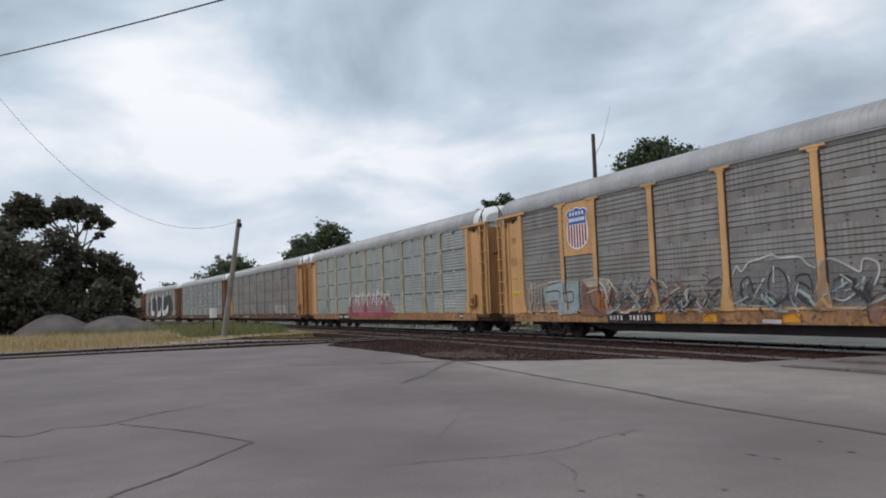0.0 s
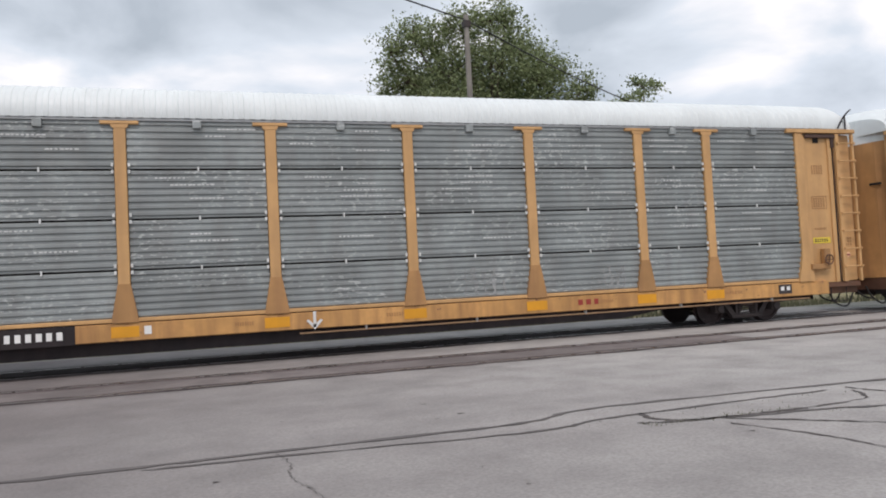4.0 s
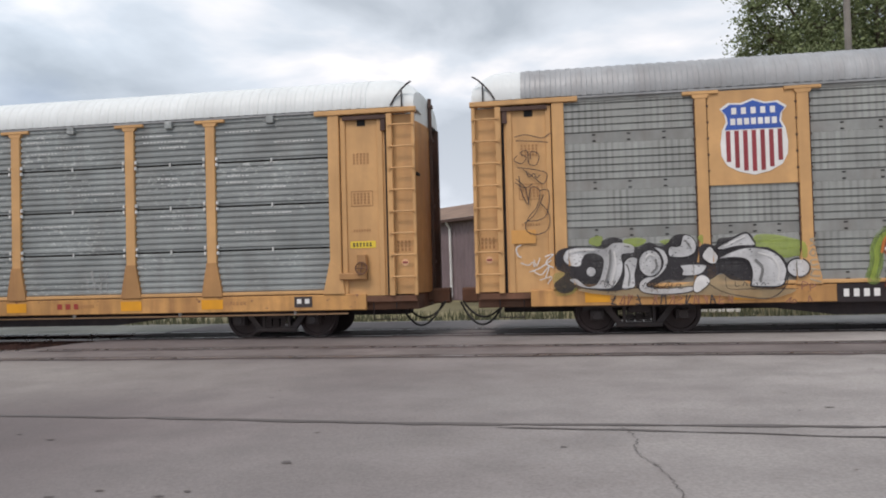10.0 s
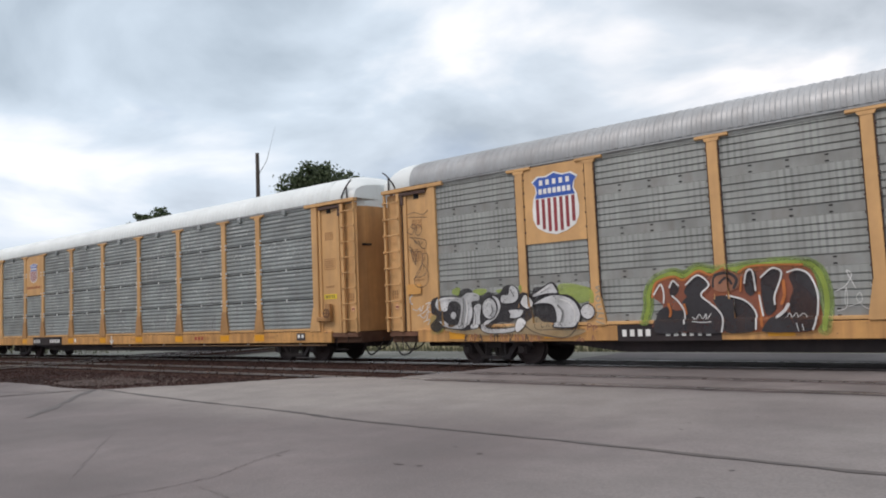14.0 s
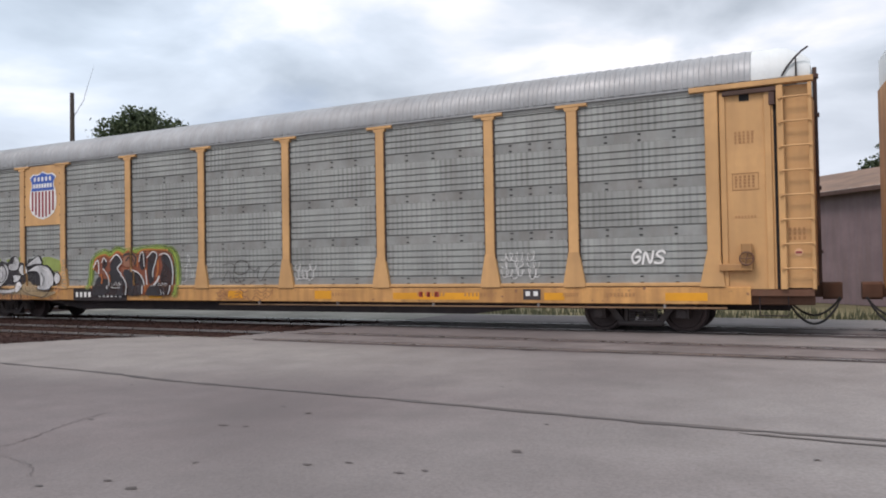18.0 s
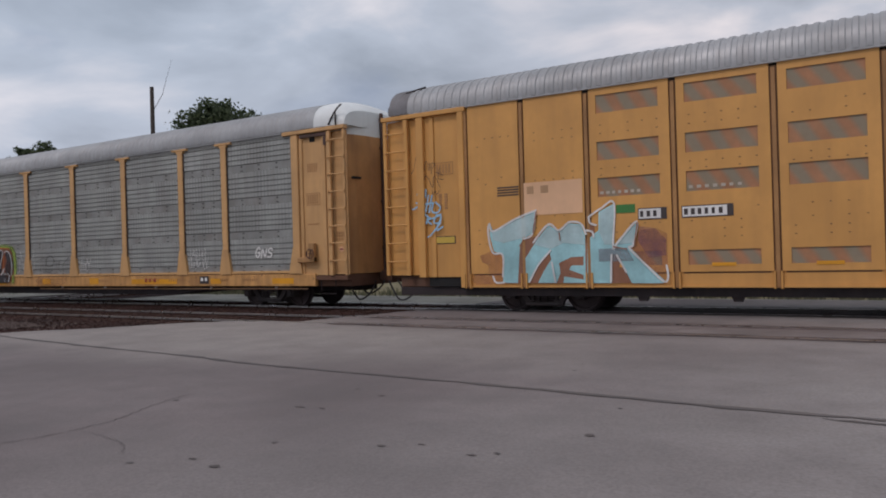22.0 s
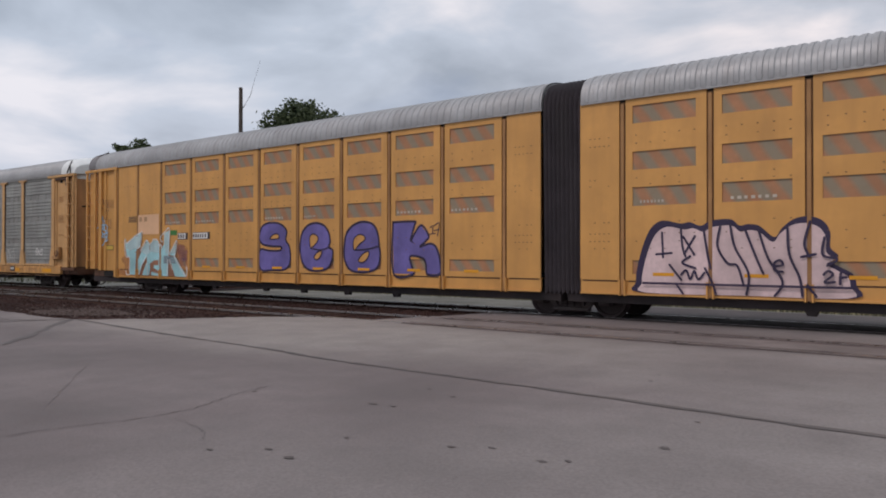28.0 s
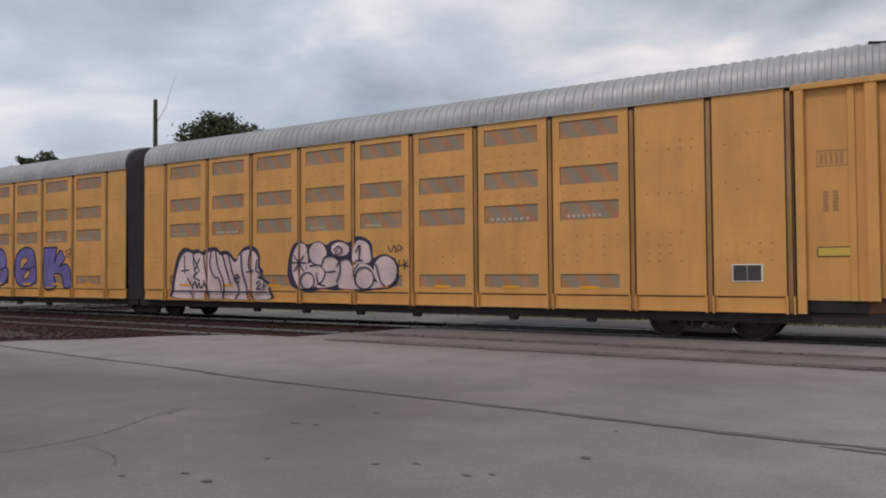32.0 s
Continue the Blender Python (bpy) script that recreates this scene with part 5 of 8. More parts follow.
O_BLACK, O_WHITE, O_ORANGE = spray("faded_black_spray", (0.04, 0.036, 0.04), 0.5), spray("faded_white_spray", (0.58, 0.57, 0.56), 0.45), spray("faded_orange_spray", (0.48, 0.16, 0.05), 0.55)
O_DUST = spray("buff_undercoat_spray", (0.42, 0.33, 0.20), 0.4, 0.30)
FAINT = spray("faint_pale_spray", (0.55, 0.56, 0.55), 0.5, 0.45)
FADED_LEMON = plain("faded_yellow_decal", (0.62, 0.42, 0.07), 0.5)
PALETOP = spray("pale_ice_spray", (0.60, 0.76, 0.77), 0.15, 0.42)
LIME_FAINT = spray("faint_lime_overspray", (0.32, 0.45, 0.12), 0.3, 0.78)
SMOKE, SKYBLUE, BROWNRED = spray("smoke_grey_spray", (0.20, 0.20, 0.20)), spray("sky_blue_spray", (0.30, 0.55, 0.75)), spray("brown_red_spray", (0.33, 0.15, 0.09))


def graffiti(car, text, x0, x1, z0, z1, layers, label, y=None, width=0.22, slant=0.0, overlap=1.12, wave=0.0, seed=0):
    """Sprayed letters: every layer is (material, width factor, dx, dz), painted from the back to the front."""
    m, y = (Mesh(RACK_ZONES), 0.0) if y is None else (Mesh(), y)
    rnd, n = random.Random(seed), len(text)
    cell = (x1 - x0) / n
    shapes = []
    for i, ch in enumerate(text):
        up, tall = rnd.uniform(-wave, wave), rnd.uniform(1 - wave, 1 + wave)
        for st in GLYPHS[ch]:
            shapes.append([(x0 + (i + 0.5 + (u - 0.5) * 0.72 * overlap) * cell + slant * (v - 0.5), z0 + (z1 - z0) * (0.10 + 0.80 * v * tall + up * 0.5)) for u, v in st])
    for s, (mat, k, dx, dz) in enumerate(layers):
        for j, pts in enumerate(shapes):
            ribbon(m, [(u + dx, v + dz) for u, v in pts], width * k, y - 0.0022 * s - 0.00045 * (j % 4), slot=s)
    return part("graffiti", m, [l[0] for l in layers], car, label)


class Piece:
    """A sprayed piece drawn on a plan (left, right, bottom, top): fills, then lines over them."""

    def __init__(self, car, x0, x1, z0, z1, plan, label, y=None, warp=0.0, sharp=False):
        self.m, self.d = (Mesh(RACK_ZONES), 0.0) if y is None else (Mesh(), y)
        self.car, self.box, self.plan, self.label, self.warp, self.sharp = car, (x0, x1, z0, z1), plan, label, warp, sharp
        self.mats = [SOOT]

    def put(self, pts):
        if callable(self.plan):
            return [self.plan(u, v) for u, v in pts]
        (l, r, b, t), (x0, x1, z0, z1) = self.plan, self.box
        across = lambda s: s * (1 + self.warp * (1 - s))
        return [(x0 + across((u - l) / (r - l)) * (x1 - x0), z0 + (v - b) / (t - b) * (z1 - z0)) for u, v in pts]

    def slot(self, mat):
        if mat not in self.mats:
            self.mats.append(mat)
        return self.mats.index(mat)

    def fill(self, mat, edge, pts):
        line = [Vector(p) for p in self.put(pts)] if self.sharp else curve_points(self.put(pts), 4, closed=True)
        self.m.lay([(p.x, p.y) for p in line], self.d, self.slot(mat))
        self.d -= 0.0016
        if edge:
            ribbon(self.m, [tuple(p) for p in line] + [tuple(line[0])], edge, self.d, 0 if mat != SOOT else self.slot(SILVER), smooth=False, caps=False)
            self.d -= 0.0016

    def line(self, mat, w, pts):
        ribbon(self.m, self.put(pts), w, self.d, self.slot(mat))
        self.d -= 0.0022

    def done(self):
        return part("graffiti", self.m, self.mats, self.car, self.label)


def slanted(a, b, c, d, e, f, g, h):
    """A plan sketched at a slant: its points carried onto the upright side of a car."""
    return lambda u, v: ((a * u + b * v + c) / (g * u + h * v + 1), max(0.642, (d * u + e * v + f) / (g * u + h * v + 1)))


def scribble(car, x0, x1, z0, z1, mat, label, seed, n=5, w=0.022, y=None):
    """A hurried tag: n lines of loose loops in thin strokes."""
    m, y = (Mesh(RACK_ZONES), 0.001) if y is None else (Mesh(), y)
    rnd = random.Random(seed)
    for i in range(n):
        tall = (z1 - z0) / n
        zc, k = z1 - tall * (i + 0.5), max(7, min(30, int(5.5 * (x1 - x0) / tall)))
        a, pts = rnd.uniform(0, 6), []
        for s in range(k):
            a += rnd.uniform(0.9, 2.3)
            r = rnd.uniform(0.35, 0.75) * tall
            pts.append((max(x0, min(x1, x0 + (x1 - x0) * (s + 0.5) / k + r * 0.5 * math.cos(a))), zc + r * math.sin(a)))
        for c in range(0, k - 4, 9):
            ribbon(m, pts[c:c + rnd.randrange(6, 11)], w * rnd.uniform(0.7, 1.2), y - 0.0005 * i - 0.0003 * (c % 4))
    return part("graffiti", m, mat, car, label)


def words(car, text, x, z, size, mat, label="", y=None):
    c = bpy.data.curves.new("words", "FONT")
    c.body, c.size, c.align_x, c.extrude = text, size, "CENTER", 0.001
    tmp = bpy.data.objects.new("words", c)
    me = bpy.data.meshes.new_from_object(tmp)
    bpy.data.objects.remove(tmp)
    me.materials.clear()
    me.materials.append(mat)
    ob = part("lettering", me, mat, car, label, at=(x, SIDE - 0.02 if y is None else y, z))
    ob.rotation_euler = (radians(90), 0, 0)
    return ob


def decal_box(car, x0, x1, z0, z1, mat, seed, y):
    m, t = Mesh(), 0.014
    m.box(x0, x1, y, y + 0.003, z0, z0 + t).box(x0, x1, y, y + 0.003, z1 - t, z1).box(x0, x0 + t, y, y + 0.003, z0, z1).box(x1 - t, x1, y, y + 0.003, z0, z1)
    b = part("stencil_box", m, mat, car)
    bars("stencil_line", b, x0 + 0.05, x1 - 0.04, z0 + 0.04, z1 - 0.04, mat, 5, 4, y=y, seed=seed)


def end_decals(car, seed, lemon=True, ends=(-1, 1), drop=0.0):
    y = SIDE + 0.082
    for k in ends:
        xc = k * 12.50
        if lemon:
            p = plate("warning_decal", car, xc - 0.28, xc + 0.28, 1.95 - drop, 2.10 - drop, LEMON, "yellow warning decal", y)
            bars("decal_line", p, xc - 0.22, xc + 0.22, 1.98 - drop, 2.07 - drop, DARKINK, 6, 2, y=y - 0.004, seed=seed)
        bars("stencil_line", car, xc - 0.2, xc + 0.2, 2.30, 2.36, BROWNINK, 7, 1, y=y, seed=seed + 3)
        decal_box(car, xc - 0.24, xc + 0.24, 2.85, 3.18, BROWNINK, seed, y)
        bars("stencil_line", car, xc - 0.18, xc + 0.2, 3.75, 4.0, BROWNINK, 5, 4, y=y, seed=seed + 5)
        yl = SIDE + 0.142
        bars("stencil_line", car, k * 13.4 - 0.16, k * 13.4 + 0.16, 1.85, 2.1, BROWNINK, 4, 3, y=yl, seed=seed + 6)
        dsc = Mesh().disc(k * 13.4, 1.62, 0, 0, [(yl, 0.075), (yl + 0.003, 0.075)], 16)
        w = part("decal_disc", dsc, PEACH, car)
        part("decal_bar", Mesh().box(k * 13.4 - 0.055, k * 13.4 + 0.055, yl - 0.004, yl - 0.001, 1.60, 1.64), REDSTRIPE, w)


def sill_marks(car, number_at=None, dark=BLACK, mark=5.62, squares=11.16, seed=1, gap=0.0):
    y = SIDE + 0.012
    if number_at is not None:
        a = number_at
        plate("number_panel", car, a, a + 2.3 + gap, 0.62, 0.975, dark, "black panel with white number bars", SIDE + 0.008)
        bars("number_bar", car, a + 0.12, a + 0.85, 0.70, 0.90, WHITE, 4, y=SIDE + 0.002, seed=seed)
        bars("number_bar", car, a + 1.12 + gap, a + 2.16 + gap, 0.70, 0.90, WHITE, 6, y=SIDE + 0.002, seed=seed + 1)
    bars("company_mark", car, mark - 0.30, mark + 0.32, 0.74, 0.90, REDINK, 3, y=y, seed=seed + 2)
    p = plate("stencil_plate", car, squares - 0.20, squares + 0.20, 0.71, 0.94, DARKINK, "black stencil plate with white marks", y - 0.004)
    for s in (-1, 1):
        plate("stencil_square", p, squares + s * 0.09 - 0.05, squares + s * 0.09 + 0.05, 0.79, 0.89, WHITE, "", y - 0.012)
    r = random.Random(seed)
    for i in range(7):
        x = r.uniform(-11, 11)
        bars("stencil_line", car, x, x + r.uniform(0.3, 0.8), 0.78, 0.86, BROWNINK, 8, 2, y=y, seed=seed + 10 + i)


for c, s in ((car_a, 1), (car_b, 2), (car_c, 3)):
    end_decals(c, s, lemon=c is not car_c, drop=0.28 if c is car_a else 0.0)
sill_marks(car_b, -8.16, seed=4, gap=0.68)
sill_marks(car_c, -6.66, squares=8.12, seed=5)
sill_marks(car_a, -6.6, squares=8.6, seed=6)
for c in ahead[:3]:
    sill_marks(c, -6.6, seed=7)
for c in (car_b, car_c):
    pipe = part("brake_pipe", Mesh().tube([(-1.0, SIDE + 0.22, 0.54), (12.1, SIDE + 0.22, 0.55)], 0.020, 6), PEACH, c, "pale rust-stained brake pipe below the sill")
    for px in (0.4, 2.9, 5.6, 8.2, 10.9):
        part("pipe_hanger", Mesh().box(px - 0.02, px + 0.02, SIDE + 0.19, SIDE + 0.25, 0.54, 0.64), BOLT, pipe)

# white-roofed car: slogan, arrow, dashes painted as light through the panels and scuffs
words(car_b, "BUILDING AMERICA", -8.14, 3.30, 0.165, REDINK, "dark red slogan lettering", SIDE + 0.024)
arrow = Mesh().box(-0.03, 0.03, -0.004, 0, 0.0, 0.32).prism([(-0.17, 0.14), (-0.12, 0.16), (0, 0.05), (0.12, 0.16), (0.17, 0.14), (0, -0.05)], -0.004, 0)
part("arrow_mark", arrow, WHITE, car_b, "white painted arrow", at=(-0.71, SIDE + 0.014, 0.66))
plate("stencil_plate", car_b, -3.97, -3.84, 0.74, 0.90, WHITE, "", SIDE + 0.012)
rnd = random.Random(8)
edges_b = (-11.90,) + POSTS + (11.90,)
for i in range(9):
    if i == 1:
        continue
    m, used = Mesh(), set()
    for rows in range(9):
        z = 1.03 + rnd.choice((1, 2, 2, 2, 3, 3)) * 0.975 + rnd.choice((0.33, 0.46, 0.60, 0.74)) + 0.03
        if round(z, 2) in used:
            continue
        used.add(round(z, 2))
        a = rnd.uniform(edges_b[i] + 0.25, edges_b[i + 1] - 1.0)
        for k in range(rnd.randrange(4, 12)):
            if a + k * 0.085 < edges_b[i + 1] - 0.22 and z < 4.8:
                m.box(a + k * 0.085, a + k * 0.085 + rnd.choice((0.045, 0.07)), SIDE + 0.036, SIDE + 0.041, z, z + 0.026)
    tagged(part("panel_scuff", m, SKY_AND_SCUFF, car_b, "pale dashes along the ribs, painted for sky through holes and wear"), kind="stuff")
scribble(car_b, 6.0, 6.6, 1.15, 1.6, FAINT, "faint pale tag", 31, 2, 0.03, SIDE + 0.03)
scribble(car_b, 2.6, 3.8, 1.1, 1.7, FAINT, "faint pale tag", 32, 2, 0.025, SIDE + 0.03)
scribble(car_b, -12.75, -12.2, 3.1, 3.8, DARKINK, "small dark tag on the end bay", 33, 3, 0.014, SIDE + 0.045)

for a, b in ((4.62, 6.86), (8.4, 8.85), (10.95, 11.76)):
    plate("reflector", car_c, a, b, 0.70, 0.86, ORANGE, "worn orange stretch of the sill", SIDE + 0.0145)

# silver and black piece, black and red piece
oval = lambda u, v, a, b, n=14: [(u + a * math.cos(i * 2 * math.pi / n), v + b * math.sin(i * 2 * math.pi / n)) for i in range(n)]
SILVER_PLAN = slanted(0.0046708, -0.00026972, -12.626, -8.042e-05, -0.0053456, 3.1668, 5.4723e-05, 7.7321e-06)
g = Piece(car_c, 0, 1, 0, 1, SILVER_PLAN, 'silver bubble letters edged in black')
for shape in ([(250, 228), (258, 205), (300, 200), (292, 238)], [(385, 212), (440, 205), (470, 215), (440, 238), (390, 234)], [(520, 218), (560, 210), (552, 232)], [(664, 202), (684, 194), (684, 228)], [(886, 195), (940, 188), (1010, 198), (1078, 222), (1084, 278), (1050, 272), (1000, 280), (950, 248), (890, 240)]):
    g.fill(LIME, 0, shape)
g.fill(LIME_FAINT, 0, [(118, 400), (112, 350), (160, 340), (200, 360), (205, 400), (180, 425), (125, 430)])
g.fill(O_DUST, 0, [(205, 405), (330, 395), (450, 400), (560, 395), (700, 360), (790, 345), (900, 395), (1040, 400), (1000, 425), (900, 440), (700, 425), (500, 432), (300, 425)])
g.fill(SOOT, 0, [(120, 278), (140, 252), (200, 240), (285, 240), (302, 215), (340, 203), (376, 212), (382, 232), (440, 240), (480, 222), (520, 236), (550, 225), (576, 196), (620, 190), (652, 206), (668, 240), (690, 226), (735, 232), (750, 206), (800, 200), (850, 180), (880, 200), (890, 236), (940, 240), (990, 272), (1014, 310), (1010, 350), (992, 386), (950, 396), (870, 392), (868, 372), (800, 366), (758, 340), (712, 366), (672, 352), (640, 350), (600, 370), (560, 366), (520, 378), (490, 396), (440, 402), (425, 392), (380, 405), (330, 412), (250, 405), (200, 398), (180, 416), (140, 418), (116, 386), (158, 345), (126, 325)])
g.fill(SILVER, 0, [(152, 290), (162, 258), (200, 246), (260, 244), (308, 249), (348, 225), (415, 233), (420, 262), (374, 270), (379, 310), (372, 350), (350, 386), (320, 402), (262, 402), (215, 392), (176, 369), (202, 366), (240, 394), (272, 390), (292, 368), (305, 320), (304, 286), (280, 268), (240, 268), (222, 290), (214, 315), (176, 312)])
g.fill(SILVER, 0, oval(258, 337, 17, 18))
g.fill(SILVER, 0.015, [(386, 300), (410, 280), (435, 286), (432, 315), (426, 345), (426, 390), (405, 402), (376, 400), (386, 350)])
g.fill(SILVER, 0.02, [(496, 240), (536, 252), (554, 290), (545, 322), (520, 352), (490, 370), (470, 390), (520, 400), (600, 396), (648, 392), (640, 412), (560, 422), (475, 420), (442, 402), (450, 370), (490, 350), (525, 330), (535, 295), (520, 262)])
g.fill(SILVER, 0.03, oval(485, 303, 45, 52))
g.fill(SILVER, 0.015, [(560, 240), (598, 236), (612, 196), (640, 199), (660, 226), (655, 260), (620, 278), (560, 275)])
g.fill(SILVER, 0.012, [(605, 310), (690, 308), (696, 320), (671, 345), (611, 350), (612, 330)])
g.fill(CHALK, 0.015, [(660, 356), (690, 348), (712, 374), (668, 414), (648, 402)])
g.fill(CHALK, 0.015, [(682, 275), (705, 240), (722, 246), (745, 276), (735, 300), (710, 302)])
g.fill(SILVER, 0.03, [(744, 240), (790, 214), (850, 184), (880, 214), (884, 233), (820, 236), (755, 251)])
g.fill(SILVER, 0.03, [(744, 286), (790, 260), (850, 241), (920, 244), (974, 268), (1005, 310), (1008, 345), (990, 384), (950, 392), (890, 391), (868, 386), (877, 350), (870, 310), (850, 286), (800, 280)])
g.fill(SILVER, 0.03, oval(1052, 318, 42, 36))
for w, pts in ((0.03, [(165, 285), (172, 262), (215, 253), (270, 252)]), (0.035, [(345, 260), (352, 310), (340, 370)]), (0.03, [(468, 280), (480, 268), (500, 275)]), (0.035, [(900, 260), (955, 280), (980, 325), (975, 365)]), (0.03, [(770, 235), (845, 198)]), (0.025, [(1040, 300), (1060, 296)])):
    g.line(CHALK, w, pts)
for w, pts in ((0.05, [(330, 255), (330, 310), (315, 375)]), (0.04, [(505, 290), (508, 320), (490, 340)]), (0.05, [(890, 290), (915, 320), (905, 370)]), (0.03, [(395, 310), (405, 345), (400, 390)]), (0.03, [(620, 215), (640, 245)])):
    g.line(SMOKE, w, pts)
g.line(SOOT, 0.022, [(700, 376), (760, 412), (860, 432), (940, 435), (990, 402), (1014, 350)])
for pts in ([(290, 385), (305, 370), (312, 396), (325, 372), (322, 394)], [(318, 372), (352, 415)], [(352, 372), (320, 420)], [(455, 395), (465, 378), (475, 398)], [(485, 400), (486, 378), (500, 384), (486, 390), (502, 402)], [(512, 398), (512, 380), (528, 382)], [(535, 398), (548, 380), (556, 398), (566, 380)], [(580, 400), (584, 384), (600, 386), (588, 398), (606, 400)], [(806, 372), (808, 390), (822, 388)], [(835, 388), (842, 374), (852, 388)], [(868, 374), (872, 388), (884, 376), (892, 388)], [(905, 386), (914, 374), (922, 386)],
            [(775, 345), (778, 398), (870, 400), (1045, 398)], [(205, 398), (300, 402), (430, 398)]):
    g.line(SOOT, 0.013, pts)
g.done()
g = Piece(car_c, 0, 1, 0, 1, SILVER_PLAN, 'dark brown words scrawled along the sill')
r = random.Random(17)
for k in range(15):
    u = 335 + k * 31.5
    if k != 4:
        strokes = [[(u, 462), (u + 4, 425)], [(u + 4, 425), (u + 18, 430 + r.uniform(0, 12))], [(u + 2, 444), (u + 16, 440)], [(u + 6, 426), (u + 19, 462)], [(u + 18, 428), (u + 20, 460)], [(u, 460), (u + 18, 462)], [(u + 18, 426), (u + 2, 460)]]
        for pts in r.sample(strokes, 3):
            g.line(BROWNRED if k % 3 else DARKINK, 0.026, pts)
for pts in ([(1000, 460), (1020, 432), (1012, 458)], [(1030, 440), (1020, 462), (1040, 460), (1034, 440)], [(1060, 400), (1062, 372), (1082, 380), (1064, 390)], [(1092, 405), (1092, 380), (1112, 386), (1094, 396)], [(1085, 455), (1088, 425), (1100, 450)]):
    g.line(BROWNRED, 0.024, pts)
g.done()
g = Piece(car_c, 0, 1, 0, 1, SILVER_PLAN, 'cream tag running down the post')
for pts in ([(1118, 204), (1098, 210), (1116, 224), (1098, 234)], [(1106, 246), (1096, 262), (1110, 272), (1120, 258), (1108, 246)], [(1122, 286), (1100, 290), (1104, 308), (1126, 304)], [(1098, 322), (1136, 326)], [(1112, 324), (1100, 346), (1134, 350)], [(1100, 362), (1136, 372)]):
    g.line(O_CREAM, 0.034, pts)
g.done()


RED_PLAN = slanted(0.0056933, -0.00018304, -6.1977, -0.0001043, -0.0054008, 3.535, -3.23e-05, 1.7104e-05)
HALO = [(42, 455), (58, 400), (62, 345), (92, 296), (160, 272), (210, 284), (260, 259), (320, 272), (400, 268), (460, 260), (540, 258), (620, 260), (664, 282), (686, 335), (692, 400), (684, 490)]
g = Piece(car_c, 0, 1, 0, 1, RED_PLAN, 'lime green sprayed halo')
g.line(LIME_FAINT, 0.26, HALO)
g.line(LIME, 0.085, HALO)
g.done()
g = Piece(car_c, 0, 1, 0, 1, RED_PLAN, 'black letters edged in rust red and white')
g.d = -0.006
g.fill(RUSTRED, 0, [(78, 358), (97, 308), (165, 287), (205, 302), (262, 272), (310, 288), (360, 266), (410, 284), (450, 266), (545, 266), (620, 270), (656, 300), (668, 380), (662, 492), (480, 500), (330, 503), (92, 496), (100, 430), (118, 395)])
g.line(ORANGERED, 0.045, [(76, 362), (94, 306), (162, 284), (205, 299), (262, 268), (310, 285), (360, 263)])
g.line(ORANGERED, 0.040, [(410, 281), (450, 262), (545, 262), (622, 267)])
for shape in ([(88, 502), (95, 430), (130, 402), (168, 418), (200, 420), (208, 470), (204, 502)], [(150, 360), (148, 330), (165, 302), (186, 325), (181, 346), (161, 366)], [(205, 345), (226, 311), (262, 284), (302, 322), (272, 361), (322, 406), (352, 452), (350, 502), (212, 502), (208, 450), (196, 388), (214, 366)],
              [(318, 376), (370, 366), (430, 386), (466, 430), (466, 482), (440, 502), (362, 502), (356, 450)], [(430, 350), (428, 300), (448, 277), (470, 290), (468, 346), (450, 370)], [(486, 312), (520, 277), (556, 290), (552, 320), (531, 366), (531, 420), (502, 442), (490, 400)],
              [(578, 302), (610, 284), (646, 302), (666, 360), (663, 440), (650, 494), (592, 472), (576, 400), (590, 350)], [(490, 484), (520, 446), (570, 432), (592, 472), (642, 497), (500, 502)]):
    g.fill(SOOT, 0, shape)
g.fill(BROWNRED, 0, [(306, 312), (330, 280), (385, 277), (412, 306), (400, 341), (350, 351), (316, 336)])
for w, pts in ((0.06, [(318, 330), (326, 292), (372, 282), (402, 306), (392, 338)]), (0.05, [(345, 318), (368, 300), (384, 322)])):
    g.line(SOOT, w, pts)
for w, pts in ((0.05, [(142, 392), (150, 420), (146, 440)]), (0.05, [(205, 395), (212, 430)]), (0.05, [(478, 360), (482, 420), (486, 480)]), (0.06, [(560, 320), (562, 370), (552, 400)]), (0.04, [(420, 300), (415, 350)])):
    g.line(ORANGERED, w, pts)
for pts in ([(85, 352), (115, 313), (126, 350), (124, 386)], [(150, 326), (165, 301), (186, 321)], [(160, 360), (186, 386), (205, 421), (206, 468)], [(215, 319), (262, 284), (303, 322), (272, 362), (330, 411), (352, 450), (346, 500)], [(372, 366), (430, 386), (465, 430), (466, 490)], [(430, 322), (440, 281), (460, 280), (468, 350)], [(487, 304), (525, 274), (555, 286), (550, 320), (531, 370), (530, 402)], [(575, 291), (610, 283), (645, 305), (667, 370), (662, 450), (650, 492)], [(480, 370), (485, 410), (490, 442)]):
    g.line(CHALK, 0.034, pts)
g.line(CHALK, 0.06, [(538, 446), (560, 426), (574, 404)])
for pts in ([(236, 444), (250, 452), (262, 434), (276, 450), (288, 432), (290, 452), (308, 432)], [(240, 460), (275, 464), (310, 462)], [(568, 448), (576, 434), (586, 448), (598, 434), (606, 448), (620, 436), (634, 448)], [(600, 470), (606, 496)], [(618, 474), (622, 494)]):
    g.line(CHALK, 0.015, pts)
g.done()
END_PLAN = slanted(0.007054, 4.7313e-05, -16.785, 1.8771e-05, -0.0079282, 4.3569, 5.4138e-05, -6.4534e-06)
g = Piece(car_c, 0, 1, 0, 1, END_PLAN, 'tall dark tag on the end bay', y=SIDE + 0.04)
